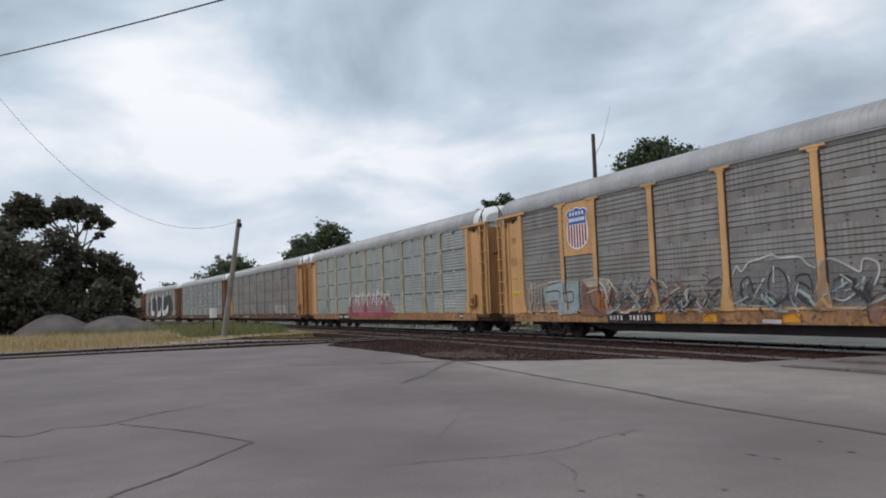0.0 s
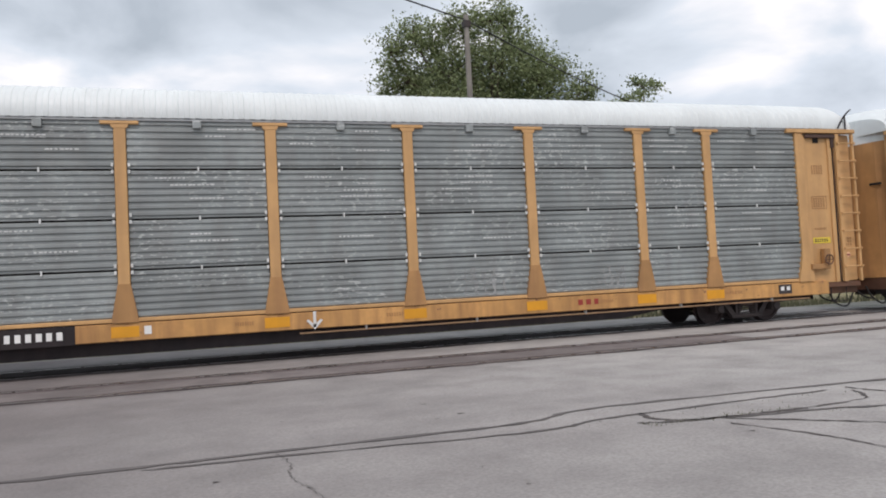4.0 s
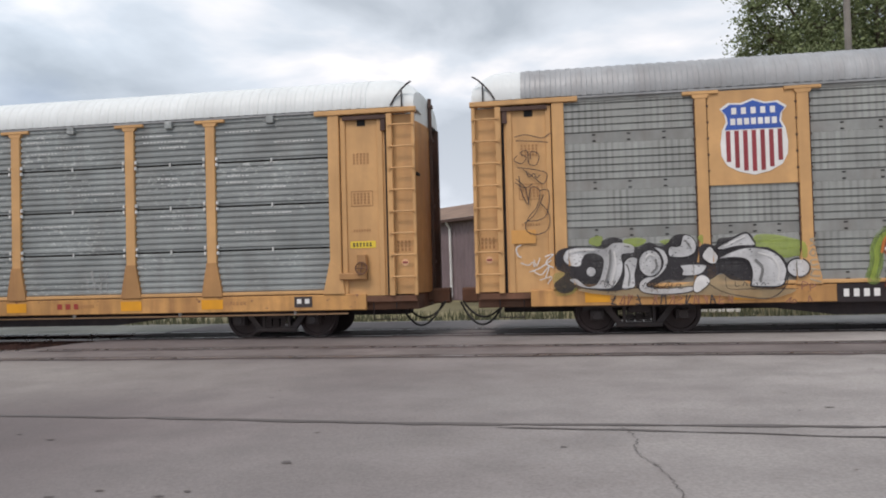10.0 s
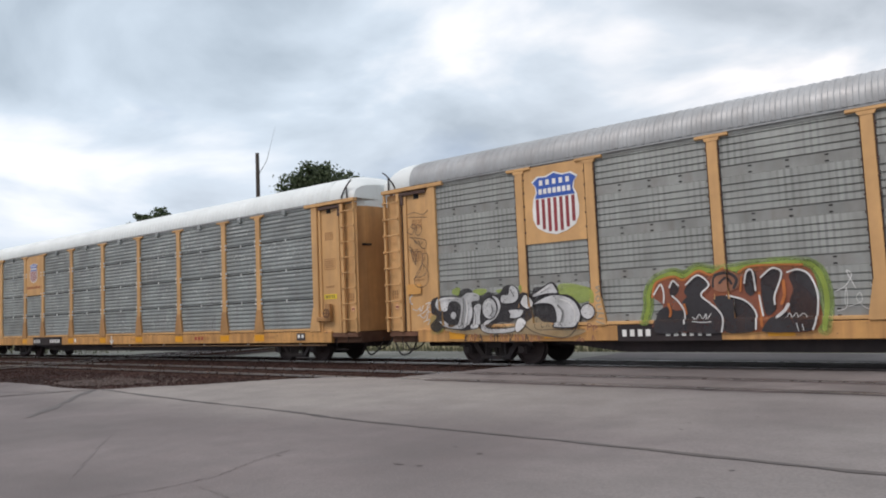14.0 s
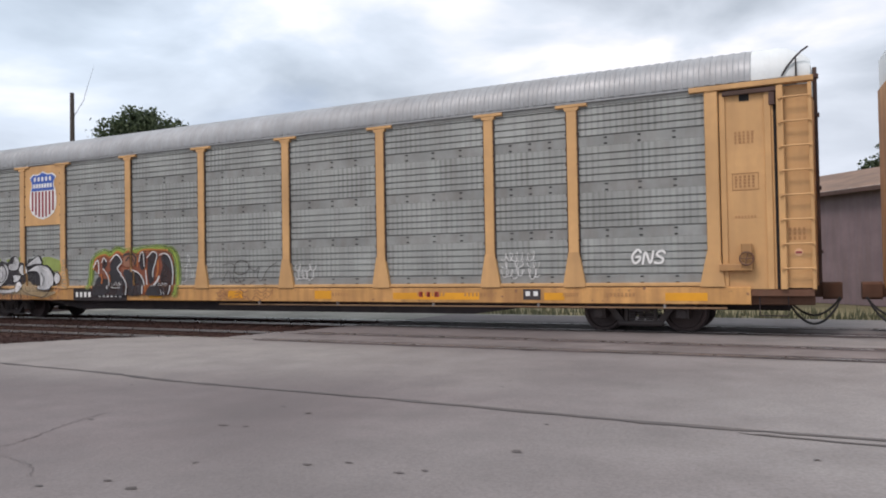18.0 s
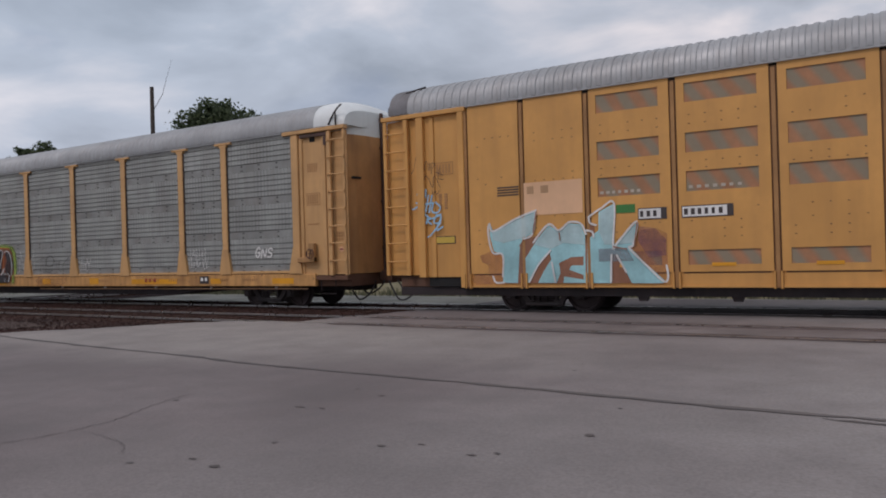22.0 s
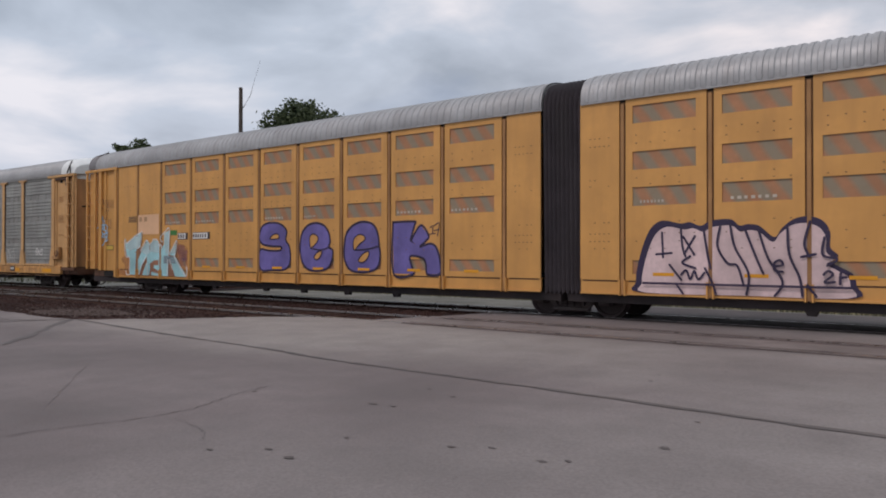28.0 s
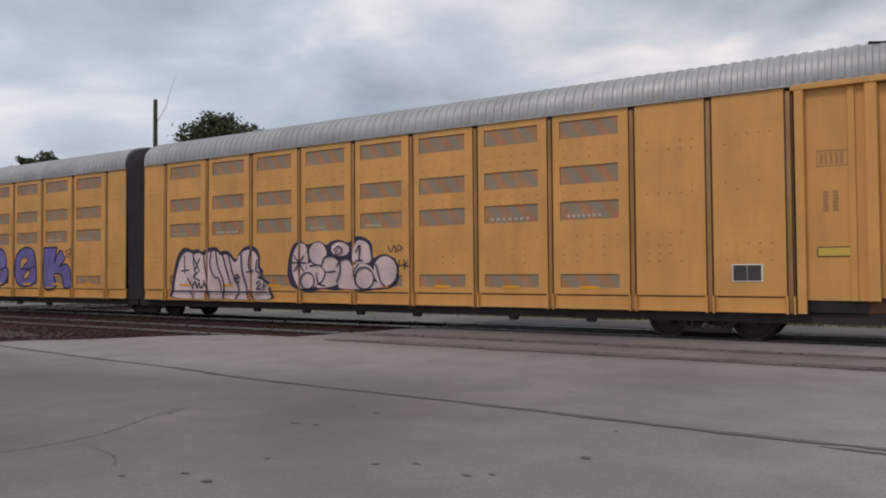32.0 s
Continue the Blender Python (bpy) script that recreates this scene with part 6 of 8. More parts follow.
for pts in ([(515, 12), (545, 6), (590, 16), (612, 4), (640, 2), (632, 18)], [(518, 22), (560, 24), (605, 28)], [(520, 62), (512, 75), (532, 84), (545, 68), (528, 56), (548, 50), (552, 84), (572, 88), (580, 62), (560, 52), (556, 72)], [(520, 95), (560, 100), (600, 112), (590, 140), (560, 118), (536, 100)], [(545, 108), (552, 120), (566, 112), (572, 124), (582, 116)],
            [(524, 118), (530, 160), (548, 196), (540, 150), (516, 126)], [(548, 196), (556, 150), (580, 158), (572, 200), (548, 230), (540, 262), (568, 276), (600, 262), (604, 222), (580, 190)], [(580, 158), (604, 160), (600, 216), (580, 236), (545, 240)], [(536, 246), (566, 220), (590, 170)], [(514, 136), (540, 150), (560, 140)]):
    g.line(DARKINK, 0.016, pts)
g.done()
g = Piece(car_c, 0, 1, 0, 1, END_PLAN, 'white tag on the end bay', y=SIDE + 0.04)
for w, pts in ((0.03, [(524, 304), (512, 312), (516, 330), (524, 336)]), (0.022, [(524, 352), (545, 358), (556, 350), (560, 362)]), (0.022, [(560, 344), (566, 360), (576, 340)]), (0.024, [(590, 336), (612, 330), (592, 352), (612, 366)]), (0.022, [(548, 376), (575, 366), (606, 346)]), (0.022, [(555, 372), (578, 384), (600, 362), (590, 392)]), (0.02, [(575, 398), (606, 390), (596, 408)])):
    g.line(CHALK, w, pts)
g.done()
plate("repaint_patch", car_c, -13.02 + 0.1, -12.42, 1.94, 2.22, OCHRE, "small ochre repainted patch", SIDE + 0.043)
scribble(car_c, -2.2, -1.0, 1.2, 1.9, CHALK, "faint pale tag", 44, 2, 0.014, SIDE + 0.05)
g = Piece(car_c, -0.75, 1.15, 0.95, 1.78, (1305, 1465, 255, 185), 'thin dark looping tag', y=SIDE + 0.05)
g.line(DARKINK, 0.016, [(1308, 200), (1330, 195), (1345, 205), (1338, 222), (1346, 240), (1362, 236)])
g.line(DARKINK, 0.022, [(1340, 214), (1346, 196), (1366, 190), (1384, 200), (1378, 216), (1356, 222), (1342, 216)])
g.line(DARKINK, 0.016, [(1380, 202), (1400, 214), (1414, 206), (1408, 228), (1420, 236), (1436, 212), (1462, 196)])
g.line(DARKINK, 0.014, [(1310, 232), (1326, 212), (1332, 240), (1348, 228), (1372, 248), (1402, 236)])
g.done()
scribble(car_c, 1.7, 2.5, 1.2, 1.6, CHALK, "faint pale tag", 46, 2, 0.018, SIDE + 0.05)
scribble(car_c, 7.4, 8.3, 1.2, 1.75, CHALK, "faint pale tag", 47, 3, 0.014, SIDE + 0.05)
graffiti(car_c, "gns", 10.26, 10.98, 1.42, 1.75, [(WHITE, 1, 0, 0)], "white sprayed tag", width=0.046, overlap=1.15, wave=0.1, slant=0.06, y=SIDE + 0.045)
scribble(car_c, -0.9, 1.2, 0.68, 0.95, BROWNRED, "dark tag along the sill", 48, 3, 0.02)

# graffiti along the grey-roofed car
def on_rack(u, v):
    """Plan of the right-hand pieces on the car's side, by its posts."""
    x = float(np.interp(u, (-14, 200, 457, 765, 1015, 1437), (-1.45, 1.45, 4.30, 7.15, 9.08, 11.75)))
    return x, max(0.645, 0.63 + (float(np.interp(u, (0, 500, 1000, 1437), (408, 416, 422, 423))) - v) / float(np.interp(u, (200, 1015, 1437), (132, 168, 187))))


def on_rack_end(u, v):
    return on_rack(822.8 + 0.96 * u, 0.96 * v)


def on_rack_start(u, v):
    """Plan of the grey pieces in the middle of the car's side."""
    x = float(np.interp(u, (-40, 75, 192, 390, 640, 962, 1380), (-11.6, -9.08, -7.15, -4.30, -1.45, 1.45, 4.30)))
    return x, max(0.645, 0.63 + (float(np.interp(u, (0, 200, 640, 1380), (366, 374, 402, 436))) - v) / float(np.interp(u, (75, 962, 1380), (104.6, 157, 183))))


g = Piece(car_a, 0, 1, 0, 1, on_rack_start, 'grey letters outlined in white')
g.fill(O_GREY, 0, [(665, 225), (700, 205), (760, 175), (830, 165), (895, 165), (945, 210), (940, 330), (670, 325)])
g.fill(O_GREY, 0, [(960, 215), (1000, 175), (1100, 225), (1155, 190), (1140, 330), (985, 340)])
for w, pts in ((0.05, [(700, 330), (690, 260), (720, 230), (735, 290)]), (0.05, [(790, 320), (790, 240), (820, 200), (850, 240), (850, 320)]), (0.045, [(900, 320), (880, 240), (920, 230), (930, 300)]), (0.05, [(1000, 330), (1000, 260), (1060, 240), (1085, 310)])):
    g.line(O_BLACK, w, pts)
for w, pts in ((0.05, [(664, 218), (680, 188), (696, 208), (726, 175), (762, 165), (806, 150), (832, 162), (895, 162), (920, 190), (946, 206)]), (0.05, [(956, 206), (966, 180), (1000, 172), (1060, 200), (1100, 222), (1110, 185), (1126, 175), (1161, 190), (1166, 226), (1146, 272)]),
               (0.05, [(811, 195), (808, 252)]), (0.05, [(776, 238), (746, 288), (740, 306)]), (0.03, [(856, 228), (862, 252)]), (0.04, [(886, 264), (878, 302)]), (0.04, [(780, 290), (786, 328)]), (0.03, [(700, 255), (722, 292)]), (0.04, [(986, 290), (1000, 316), (1040, 326), (1080, 300)]),
               (0.03, [(1030, 230), (1070, 260)]), (0.035, [(1106, 280), (1096, 322)]), (0.03, [(690, 330), (760, 338), (830, 330)])):
    g.line(O_WHITE, w, pts)
g.line(O_WHITE, 0.10, [(775, 394), (830, 398)])
g.done()
g = Piece(car_a, 0, 1, 0, 1, on_rack, 'cream, brown and white rounded letters')
g.fill(O_BROWN, 0, [(300, 372), (305, 335), (330, 312), (372, 314), (420, 340), (442, 366), (440, 402), (320, 404)])
g.fill(O_ORANGE, 0, [(340, 366), (386, 368), (386, 402), (340, 400)])
g.fill(O_CREAM, 0.03, [(335, 286), (345, 250), (370, 218), (420, 238), (458, 262), (470, 290), (466, 332), (430, 326), (400, 304), (372, 288)])
g.line(O_BLACK, 0.10, [(332, 292), (364, 288), (396, 308), (420, 338), (446, 345)])
g.line(O_BLACK, 0.03, [(302, 400), (300, 350), (316, 320), (350, 308)])
g.fill(O_WHITE, 0.025, [(456, 315), (500, 309), (536, 320), (549, 346), (540, 390), (520, 410), (440, 410), (468, 372), (462, 340)])
g.fill(O_CREAM, 0.0, [(488, 366), (542, 366), (534, 398), (500, 406)])
g.fill(RUSTRED, 0, [(520, 292), (530, 265), (560, 249), (577, 262), (577, 300), (602, 326), (560, 336), (525, 322)])
g.fill(O_BROWN, 0, [(600, 340), (640, 330), (700, 325), (742, 372), (560, 372)])
g.fill(O_GREY, 0, [(585, 350), (620, 312), (665, 325), (640, 352)])
g.fill(O_CREAM, 0.03, [(574, 272), (590, 240), (620, 221), (656, 224), (692, 262), (666, 276), (648, 262), (618, 264), (596, 284)])
g.fill(O_ORANGE, 0, [(545, 374), (738, 377), (738, 416), (545, 412)])
for u in (566, 582, 600, 622):
    g.line(RUSTRED, 0.05, [(u, 380), (u + 4, 396), (u - 2, 410)])
g.fill(O_WHITE, 0.03, [(670, 352), (688, 312), (720, 290), (760, 294), (795, 330), (806, 370), (806, 414), (752, 414), (742, 372), (722, 346), (700, 344), (690, 358)])
g.line(O_WHITE, 0.03, [(520, 285), (540, 250), (572, 236)])
g.line(O_WHITE, 0.03, [(580, 258), (600, 228), (640, 214), (680, 236), (696, 262)])
g.done()
g = Piece(car_a, 0, 1, 0, 1, on_rack, 'teal and pale blue letters edged in white')
g.fill(O_BROWN, 0, [(812, 320), (870, 315), (880, 360), (860, 415), (812, 412)])
g.fill(O_BLACK, 0, [(772, 290), (800, 270), (895, 262), (890, 300), (880, 330), (800, 308)])
g.fill(O_TEAL, 0, [(752, 280), (760, 232), (788, 188), (830, 162), (872, 150), (873, 206), (848, 208), (826, 220), (822, 238), (845, 247), (898, 236), (894, 268), (840, 280), (800, 262), (772, 286)])
g.fill(O_BLACK, 0, oval(840, 224, 13, 12))
g.line(O_BLACK, 0.07, [(758, 284), (764, 240), (792, 196)])
g.fill(O_BLUE, 0, [(876, 268), (960, 246), (956, 300), (962, 356), (880, 352), (892, 310)])
g.fill(O_TEAL, 0, [(876, 246), (930, 216), (988, 195), (1002, 206), (986, 240), (940, 250), (890, 268)])
g.fill(O_TEAL, 0, [(992, 202), (1044, 200), (1088, 216), (1066, 262), (1010, 242)])
g.fill(O_GREEN, 0.02, [(966, 290), (1000, 248), (1040, 254), (1056, 300), (1062, 370), (1052, 416), (988, 416), (1002, 362), (970, 340)])
g.fill(O_BLACK, 0, [(1060, 268), (1112, 250), (1122, 300), (1072, 302)])
g.fill(O_GREEN, 0, [(1066, 306), (1118, 304), (1128, 352), (1066, 356)])
g.line(O_BLACK, 0.03, [(975, 300), (1010, 292), (1048, 300)])
g.line(O_BLACK, 0.02, [(1000, 335), (1014, 352), (1030, 335)])
g.line(O_WHITE, 0.045, [(750, 282), (758, 230), (787, 184), (830, 158), (874, 148), (878, 205), (875, 238), (836, 246)])
g.line(O_WHITE, 0.04, [(878, 240), (930, 211), (992, 192)])
g.line(O_WHITE, 0.03, [(1000, 194), (1040, 196), (1080, 212)])
g.line(O_BLACK, 0.04, [(812, 412), (840, 370), (870, 345)])
g.done()
g = Piece(car_a, 0, 1, 0, 1, on_rack_end, 'teal and pale blue pointed letter edged in white', sharp=True)
g.fill(O_BROWN, 0, [(572, 292), (600, 262), (642, 240), (640, 372), (556, 376)])
g.fill(O_BLUE, 0, [(310, 248), (376, 246), (420, 280), (480, 270), (500, 246), (566, 244), (572, 300), (552, 372), (330, 372)])
g.fill(O_TEAL, 0, [(262, 216), (290, 174), (330, 164), (416, 190), (384, 240), (330, 248), (280, 242)])
g.fill(O_BLACK, 0, [(258, 216), (296, 170), (326, 188), (322, 240), (302, 256)])
g.fill(O_TEAL, 0, [(416, 198), (450, 154), (510, 127), (562, 150), (646, 210), (600, 216), (562, 242), (500, 262), (470, 242), (440, 240)])
g.fill(O_BLACK, 0, [(420, 196), (465, 150), (492, 138), (474, 200), (494, 240), (484, 272), (430, 250)])
g.fill(O_BLACK, 0, oval(582, 220, 40, 21))
g.fill(O_WHITE, 0.01, [(372, 272), (412, 220), (432, 272), (400, 286)])
g.fill(O_BLACK, 0, [(368, 288), (386, 298), (386, 346), (374, 322)])
g.fill(O_BLACK, 0, [(464, 288), (486, 294), (488, 336), (474, 320)])
g.fill(O_BLACK, 0, [(400, 372), (424, 330), (440, 372)])
g.fill(O_GREEN, 0, [(166, 384), (244, 384), (236, 436), (190, 436)])
g.fill(O_BROWN, 0.01, [(246, 436), (268, 398), (298, 436)])
g.fill(O_BLACK, 0, [(280, 380), (318, 382), (334, 438), (306, 438)])
g.fill(O_BLUE, 0, [(340, 384), (420, 384), (424, 436), (344, 436)])
g.fill(O_BLACK, 0, [(424, 384), (444, 384), (470, 438), (430, 438)])
g.fill(O_GREEN, 0, [(474, 386), (544, 386), (540, 438), (482, 438)])
g.line(O_WHITE, 0.045, [(256, 220), (290, 171), (330, 161), (418, 189), (450, 150), (510, 122), (572, 148), (650, 208), (626, 245), (592, 246), (566, 240), (586, 280), (566, 312), (560, 376)])
g.line(O_BLACK, 0.03, [(560, 250), (572, 300), (550, 370)])
g.done()


def smudges(car, x0, x1, z0, z1, mats, n, seed, label):
    """Faded strokes of several colours crossing each other, too worn to read."""
    rnd = random.Random(seed)
    g = Piece(car, x0, x1, z0, z1, (0, 1, 0, 1), label)
    for i in range(n):
        u, v, a = rnd.random(), rnd.random() ** 1.3, rnd.uniform(0.6, 2.3)
        k = rnd.uniform(0.10, 0.30)
        du, dv = k * 0.35 * math.cos(a), k * math.sin(a)
        g.line(rnd.choice(mats), rnd.uniform(0.025, 0.085), [(u - du, max(0, v - dv)), (u + rnd.uniform(-0.02, 0.02), v), (u + du, min(1, v + dv))])
    g.done()


smudges(car_a, -6.6, -1.6, 0.98, 2.0, (O_GREY, O_GREY, O_BROWN, O_BLACK, O_GREY, O_WHITE, O_CREAM, O_GREY, O_BLUE, O_BLACK), 150, 71, "faded grey and brown sprayed strokes")
smudges(car_a, -1.2, 3.2, 0.98, 1.7, (O_GREY, O_BLUE, O_GREY, O_BLACK, O_GREY), 70, 72, "faded grey strokes inside the outlined letters")
g = Piece(car_a, 0, 1, 0, 1, on_rack_start, 'pale blue and brown faded letters', sharp=True)
g.fill(O_BROWN, 0, [(138, 212), (245, 215), (256, 280), (240, 350), (138, 345)])
g.fill(O_ORANGE, 0, [(190, 240), (240, 262), (235, 330), (196, 330)])
g.fill(O_CREAM, 0, [(142, 214), (196, 209), (246, 217), (236, 236), (160, 240)])
g.fill(O_BLUE, 0, [(10, 240), (40, 226), (76, 218), (130, 225), (133, 290), (125, 336), (60, 342), (55, 284), (20, 290)])
for w, pts in ((0.05, [(22, 252), (60, 252), (60, 302)]), (0.05, [(78, 226), (82, 290), (106, 290), (106, 256), (76, 262)]), (0.05, [(131, 224), (131, 338)]), (0.04, [(12, 240), (10, 290), (22, 330)]), (0.05, [(160, 240), (170, 300), (200, 330)]), (0.04, [(205, 220), (212, 280), (240, 300)])):
    g.line(O_BLACK, w, pts)
for w, pts in ((0.035, [(0, 222), (60, 212), (130, 221)]), (0.05, [(86, 298), (86, 334)]), (0.03, [(140, 215), (190, 208), (246, 216)]), (0.035, [(160, 262), (200, 250), (240, 264), (220, 292)]), (0.03, [(30, 300), (50, 330)])):
    g.line(O_WHITE, w, pts)
g.done()
scribble(car_a, -11.5, -9.9, 1.0, 2.05, O_CREAM, "cream sprayed strokes", 51, 3, 0.06)
scribble(car_a, -11.5, -9.9, 1.0, 1.8, O_BROWN, "brown sprayed strokes", 58, 3, 0.035)
scribble(car_a, -7.0, 2.0, 0.66, 0.95, O_BROWN, "brown sprayed strokes along the sill", 56, 1, 0.03)
scribble(car_a, -10.5, 0.0, 0.66, 0.90, O_GREY, "grey sprayed strokes along the sill", 57, 1, 0.03)
scribble(car_a, 12.15, 12.9, 1.0, 1.75, BROWNRED, "faded dark tag on the end bay", 52, 5, 0.025, SIDE + 0.04)

# cars ahead
FADED_MARK = spray("faded_pale_marks", (0.42, 0.43, 0.42), 0.5, 0.3)
r = random.Random(44)
RED_FILL = spray("dark_rose_red_spray", (0.40, 0.10, 0.13), 0.35)
g = Piece(ahead[0], -4.5, 2.6, 0.80, 2.6, (0, 170, 110, 0), 'white letters over a dark rose red base')
g.fill(RED_FILL, 0, [(0, 70), (12, 45), (30, 58), (50, 40), (70, 55), (95, 42), (120, 58), (150, 40), (172, 62), (168, 108), (0, 106)])
for i in range(9):
    u = 6 + i * 18.5
    g.line(CHALK, 0.17, [(u, 66 - 6 * (i % 2)), (u + r.uniform(-4, 6), 40), (u + r.uniform(2, 12), 14 + 9 * (i % 3))])
    g.line(CHALK, 0.10, [(u + 4, 20 + 8 * (i % 2)), (u + 13, 34), (u + 9, 58)])
for i in range(7):
    g.line(RED_FILL, 0.07, [(14 + i * 23, 60), (18 + i * 23, 36), (25 + i * 23, 52)])
    g.line(ROSE, 0.06, [(8 + i * 24, 100), (14 + i * 24, 76), (22 + i * 24, 98)])
g.done()
for mat, w, n, k in ((O_BLUE, 0.16, 2, 85), (INDIGO, 0.07, 2, 86)):
    scribble(ahead[0], -11.0, -8.3, 1.0, 2.0, mat, "small faded blue tag", k, n, w)
scribble(ahead[0], 8.2, 11.2, 1.3, 1.7, CHALK, "white tag", 53, 3, 0.05)
scribble(ahead[1], -2, 4, 1.2, 2.2, SMOKE, "faded grey tag", 54, 4, 0.08)
scribble(ahead[1], 5, 9, 1.1, 1.8, CHALK, "faded pale tag", 55, 4, 0.06)
for z in (2.3, 3.2, 4.1):
    bars("faded_mark", ahead[2], -9.5, 9.5, z, z + 0.20, FADED_MARK, 22, seed=int(z * 10), label="row of faded white marks")
g = Piece(ahead[3], -9.0, 9.0, 1.0, 4.2, (-9, 9, 1, 4.2), 'large black and white letters')
g.fill(SOOT, 0, [(-8.8, 1.1), (-8.6, 3.6), (-5, 3.9), (-1, 4.1), (3, 3.8), (8.6, 4.0), (8.8, 1.1)])
for pts in ([(-6.9, 3.9), (-6.8, 2.4), (-6.7, 1.5), (-4.4, 1.5)], [(-2.4, 3.9), (-1.8, 2.6), (-1.7, 1.2)], [(-1.7, 1.3), (0.6, 1.4), (1.0, 2.0)], [(2.8, 3.9), (2.5, 2.6), (2.7, 1.5), (5.0, 1.6), (6.4, 2.2)]):
    g.line(CHALK, 0.85, pts)
g.done()

# ochre units
OY = SIDE + 0.031
FADED_PEACH = plain("faded_tan_marks", (0.50, 0.30, 0.16), 0.6)
MAUVE_MIST, SMOKE_MIST = spray("mauve_overspray", (0.30, 0.13, 0.20), 0.3, 0.72), spray("grey_overspray", (0.30, 0.34, 0.38), 0.3, 0.45)
PINK_MIST = spray("rose_brown_overspray", (0.42, 0.16, 0.12), 0.3, 0.72)


BLUE_PLAN = slanted(0.0078743, -0.0002461, -8.9736, 0.00018752, -0.009077, 5.1298, 0.00030738, -7.1329e-06)
PURPLE_PLAN = slanted(0.011622, -0.00030671, -1.6356, 0.00032512, -0.0097459, 5.9086, 0.00038218, 5.44e-06)
TAG_PLAN = slanted(0.0053484, -0.00028987, -17.086, 6.7596e-05, -0.0087503, 5.1255, 0.00026514, -4.3625e-06)
g = Piece(car_d, 0, 1, 0, 1, BLUE_PLAN, 'pale blue letters outlined in white over brown', y=OY, sharp=True)
g.fill(PINK_MIST, 0, [(95, 492), (82, 478), (100, 462), (130, 470), (128, 440), (112, 432), (105, 415), (140, 400), (170, 410), (172, 490)])
g.fill(PINK_MIST, 0, [(500, 485), (505, 400), (530, 345), (580, 340), (608, 355), (610, 440), (600, 490)])
g.fill(MAUVE_MIST, 0, [(530, 375), (532, 335), (575, 340), (606, 370), (606, 412), (560, 420)])
g.fill(BROWNRED, 0, [(212, 400), (218, 372), (256, 362), (300, 400), (388, 410), (395, 330), (412, 330), (420, 400), (470, 400), (520, 488), (168, 488), (205, 470)])
T = [(133, 330), (142, 350), (200, 318), (257, 293), (249, 352), (224, 368), (213, 386), (208, 487), (168, 487), (168, 412), (143, 402), (132, 360)]
M = [(222, 487), (226, 424), (262, 366), (290, 332), (318, 349), (345, 327), (376, 330), (388, 360), (390, 487), (330, 487), (332, 470), (384, 478), (384, 466), (345, 452), (352, 440), (384, 440), (384, 416), (350, 418), (318, 434), (322, 460), (312, 487), (262, 487), (276, 458), (297, 424), (292, 402), (262, 440), (240, 487)]
K = [(394, 487), (394, 372), (424, 345), (424, 296), (466, 274), (465, 386), (527, 324), (520, 380), (509, 392), (548, 432), (606, 484), (596, 488), (514, 488), (474, 410), (461, 410), (459, 488)]
for shape in (T, M, K):
    g.fill(PALEBLUE, 0, shape)
for shape in ([(136, 334), (143, 352), (200, 320), (255, 297), (247, 350), (222, 366), (170, 380), (140, 372)], [(250, 384), (290, 336), (318, 352), (345, 330), (374, 333), (386, 362), (387, 385), (330, 380), (296, 396)], [(426, 350), (427, 298), (463, 278), (463, 386), (476, 384), (522, 332), (516, 380), (440, 384)]):
    g.fill(PALETOP, 0, shape)
g.fill(SMOKE_MIST, 0, [(424, 396), (500, 392), (520, 428), (426, 430)])
for pts in ([(256, 292), (200, 316), (141, 349), (132, 328), (128, 352), (140, 405), (167, 412), (168, 470)], [(142, 470), (150, 486), (172, 486)], [(256, 292), (248, 354), (222, 370)], [(250, 378), (290, 330), (318, 346), (346, 324), (377, 328), (391, 356)], [(240, 484), (264, 438), (296, 400)], [(398, 310), (430, 288), (466, 273), (464, 390), (478, 376), (527, 322), (518, 384), (508, 394), (560, 446), (600, 483), (612, 472), (608, 440)],
            [(398, 310), (402, 326), (418, 332)], [(392, 346), (408, 350), (412, 364)], [(460, 412), (459, 484)], [(474, 412), (500, 458)], [(300, 432), (310, 484)]):
    g.line(CHALK, 0.042, pts)
for pts in ([(224, 372), (214, 388)], [(258, 296), (250, 352)], [(320, 352), (322, 372)], [(466, 390), (500, 396)], [(529, 326), (522, 382)]):
    g.line(BROWNRED, 0.028, pts)
g.done()
BIG = "large purple letter outlined in dark indigo"
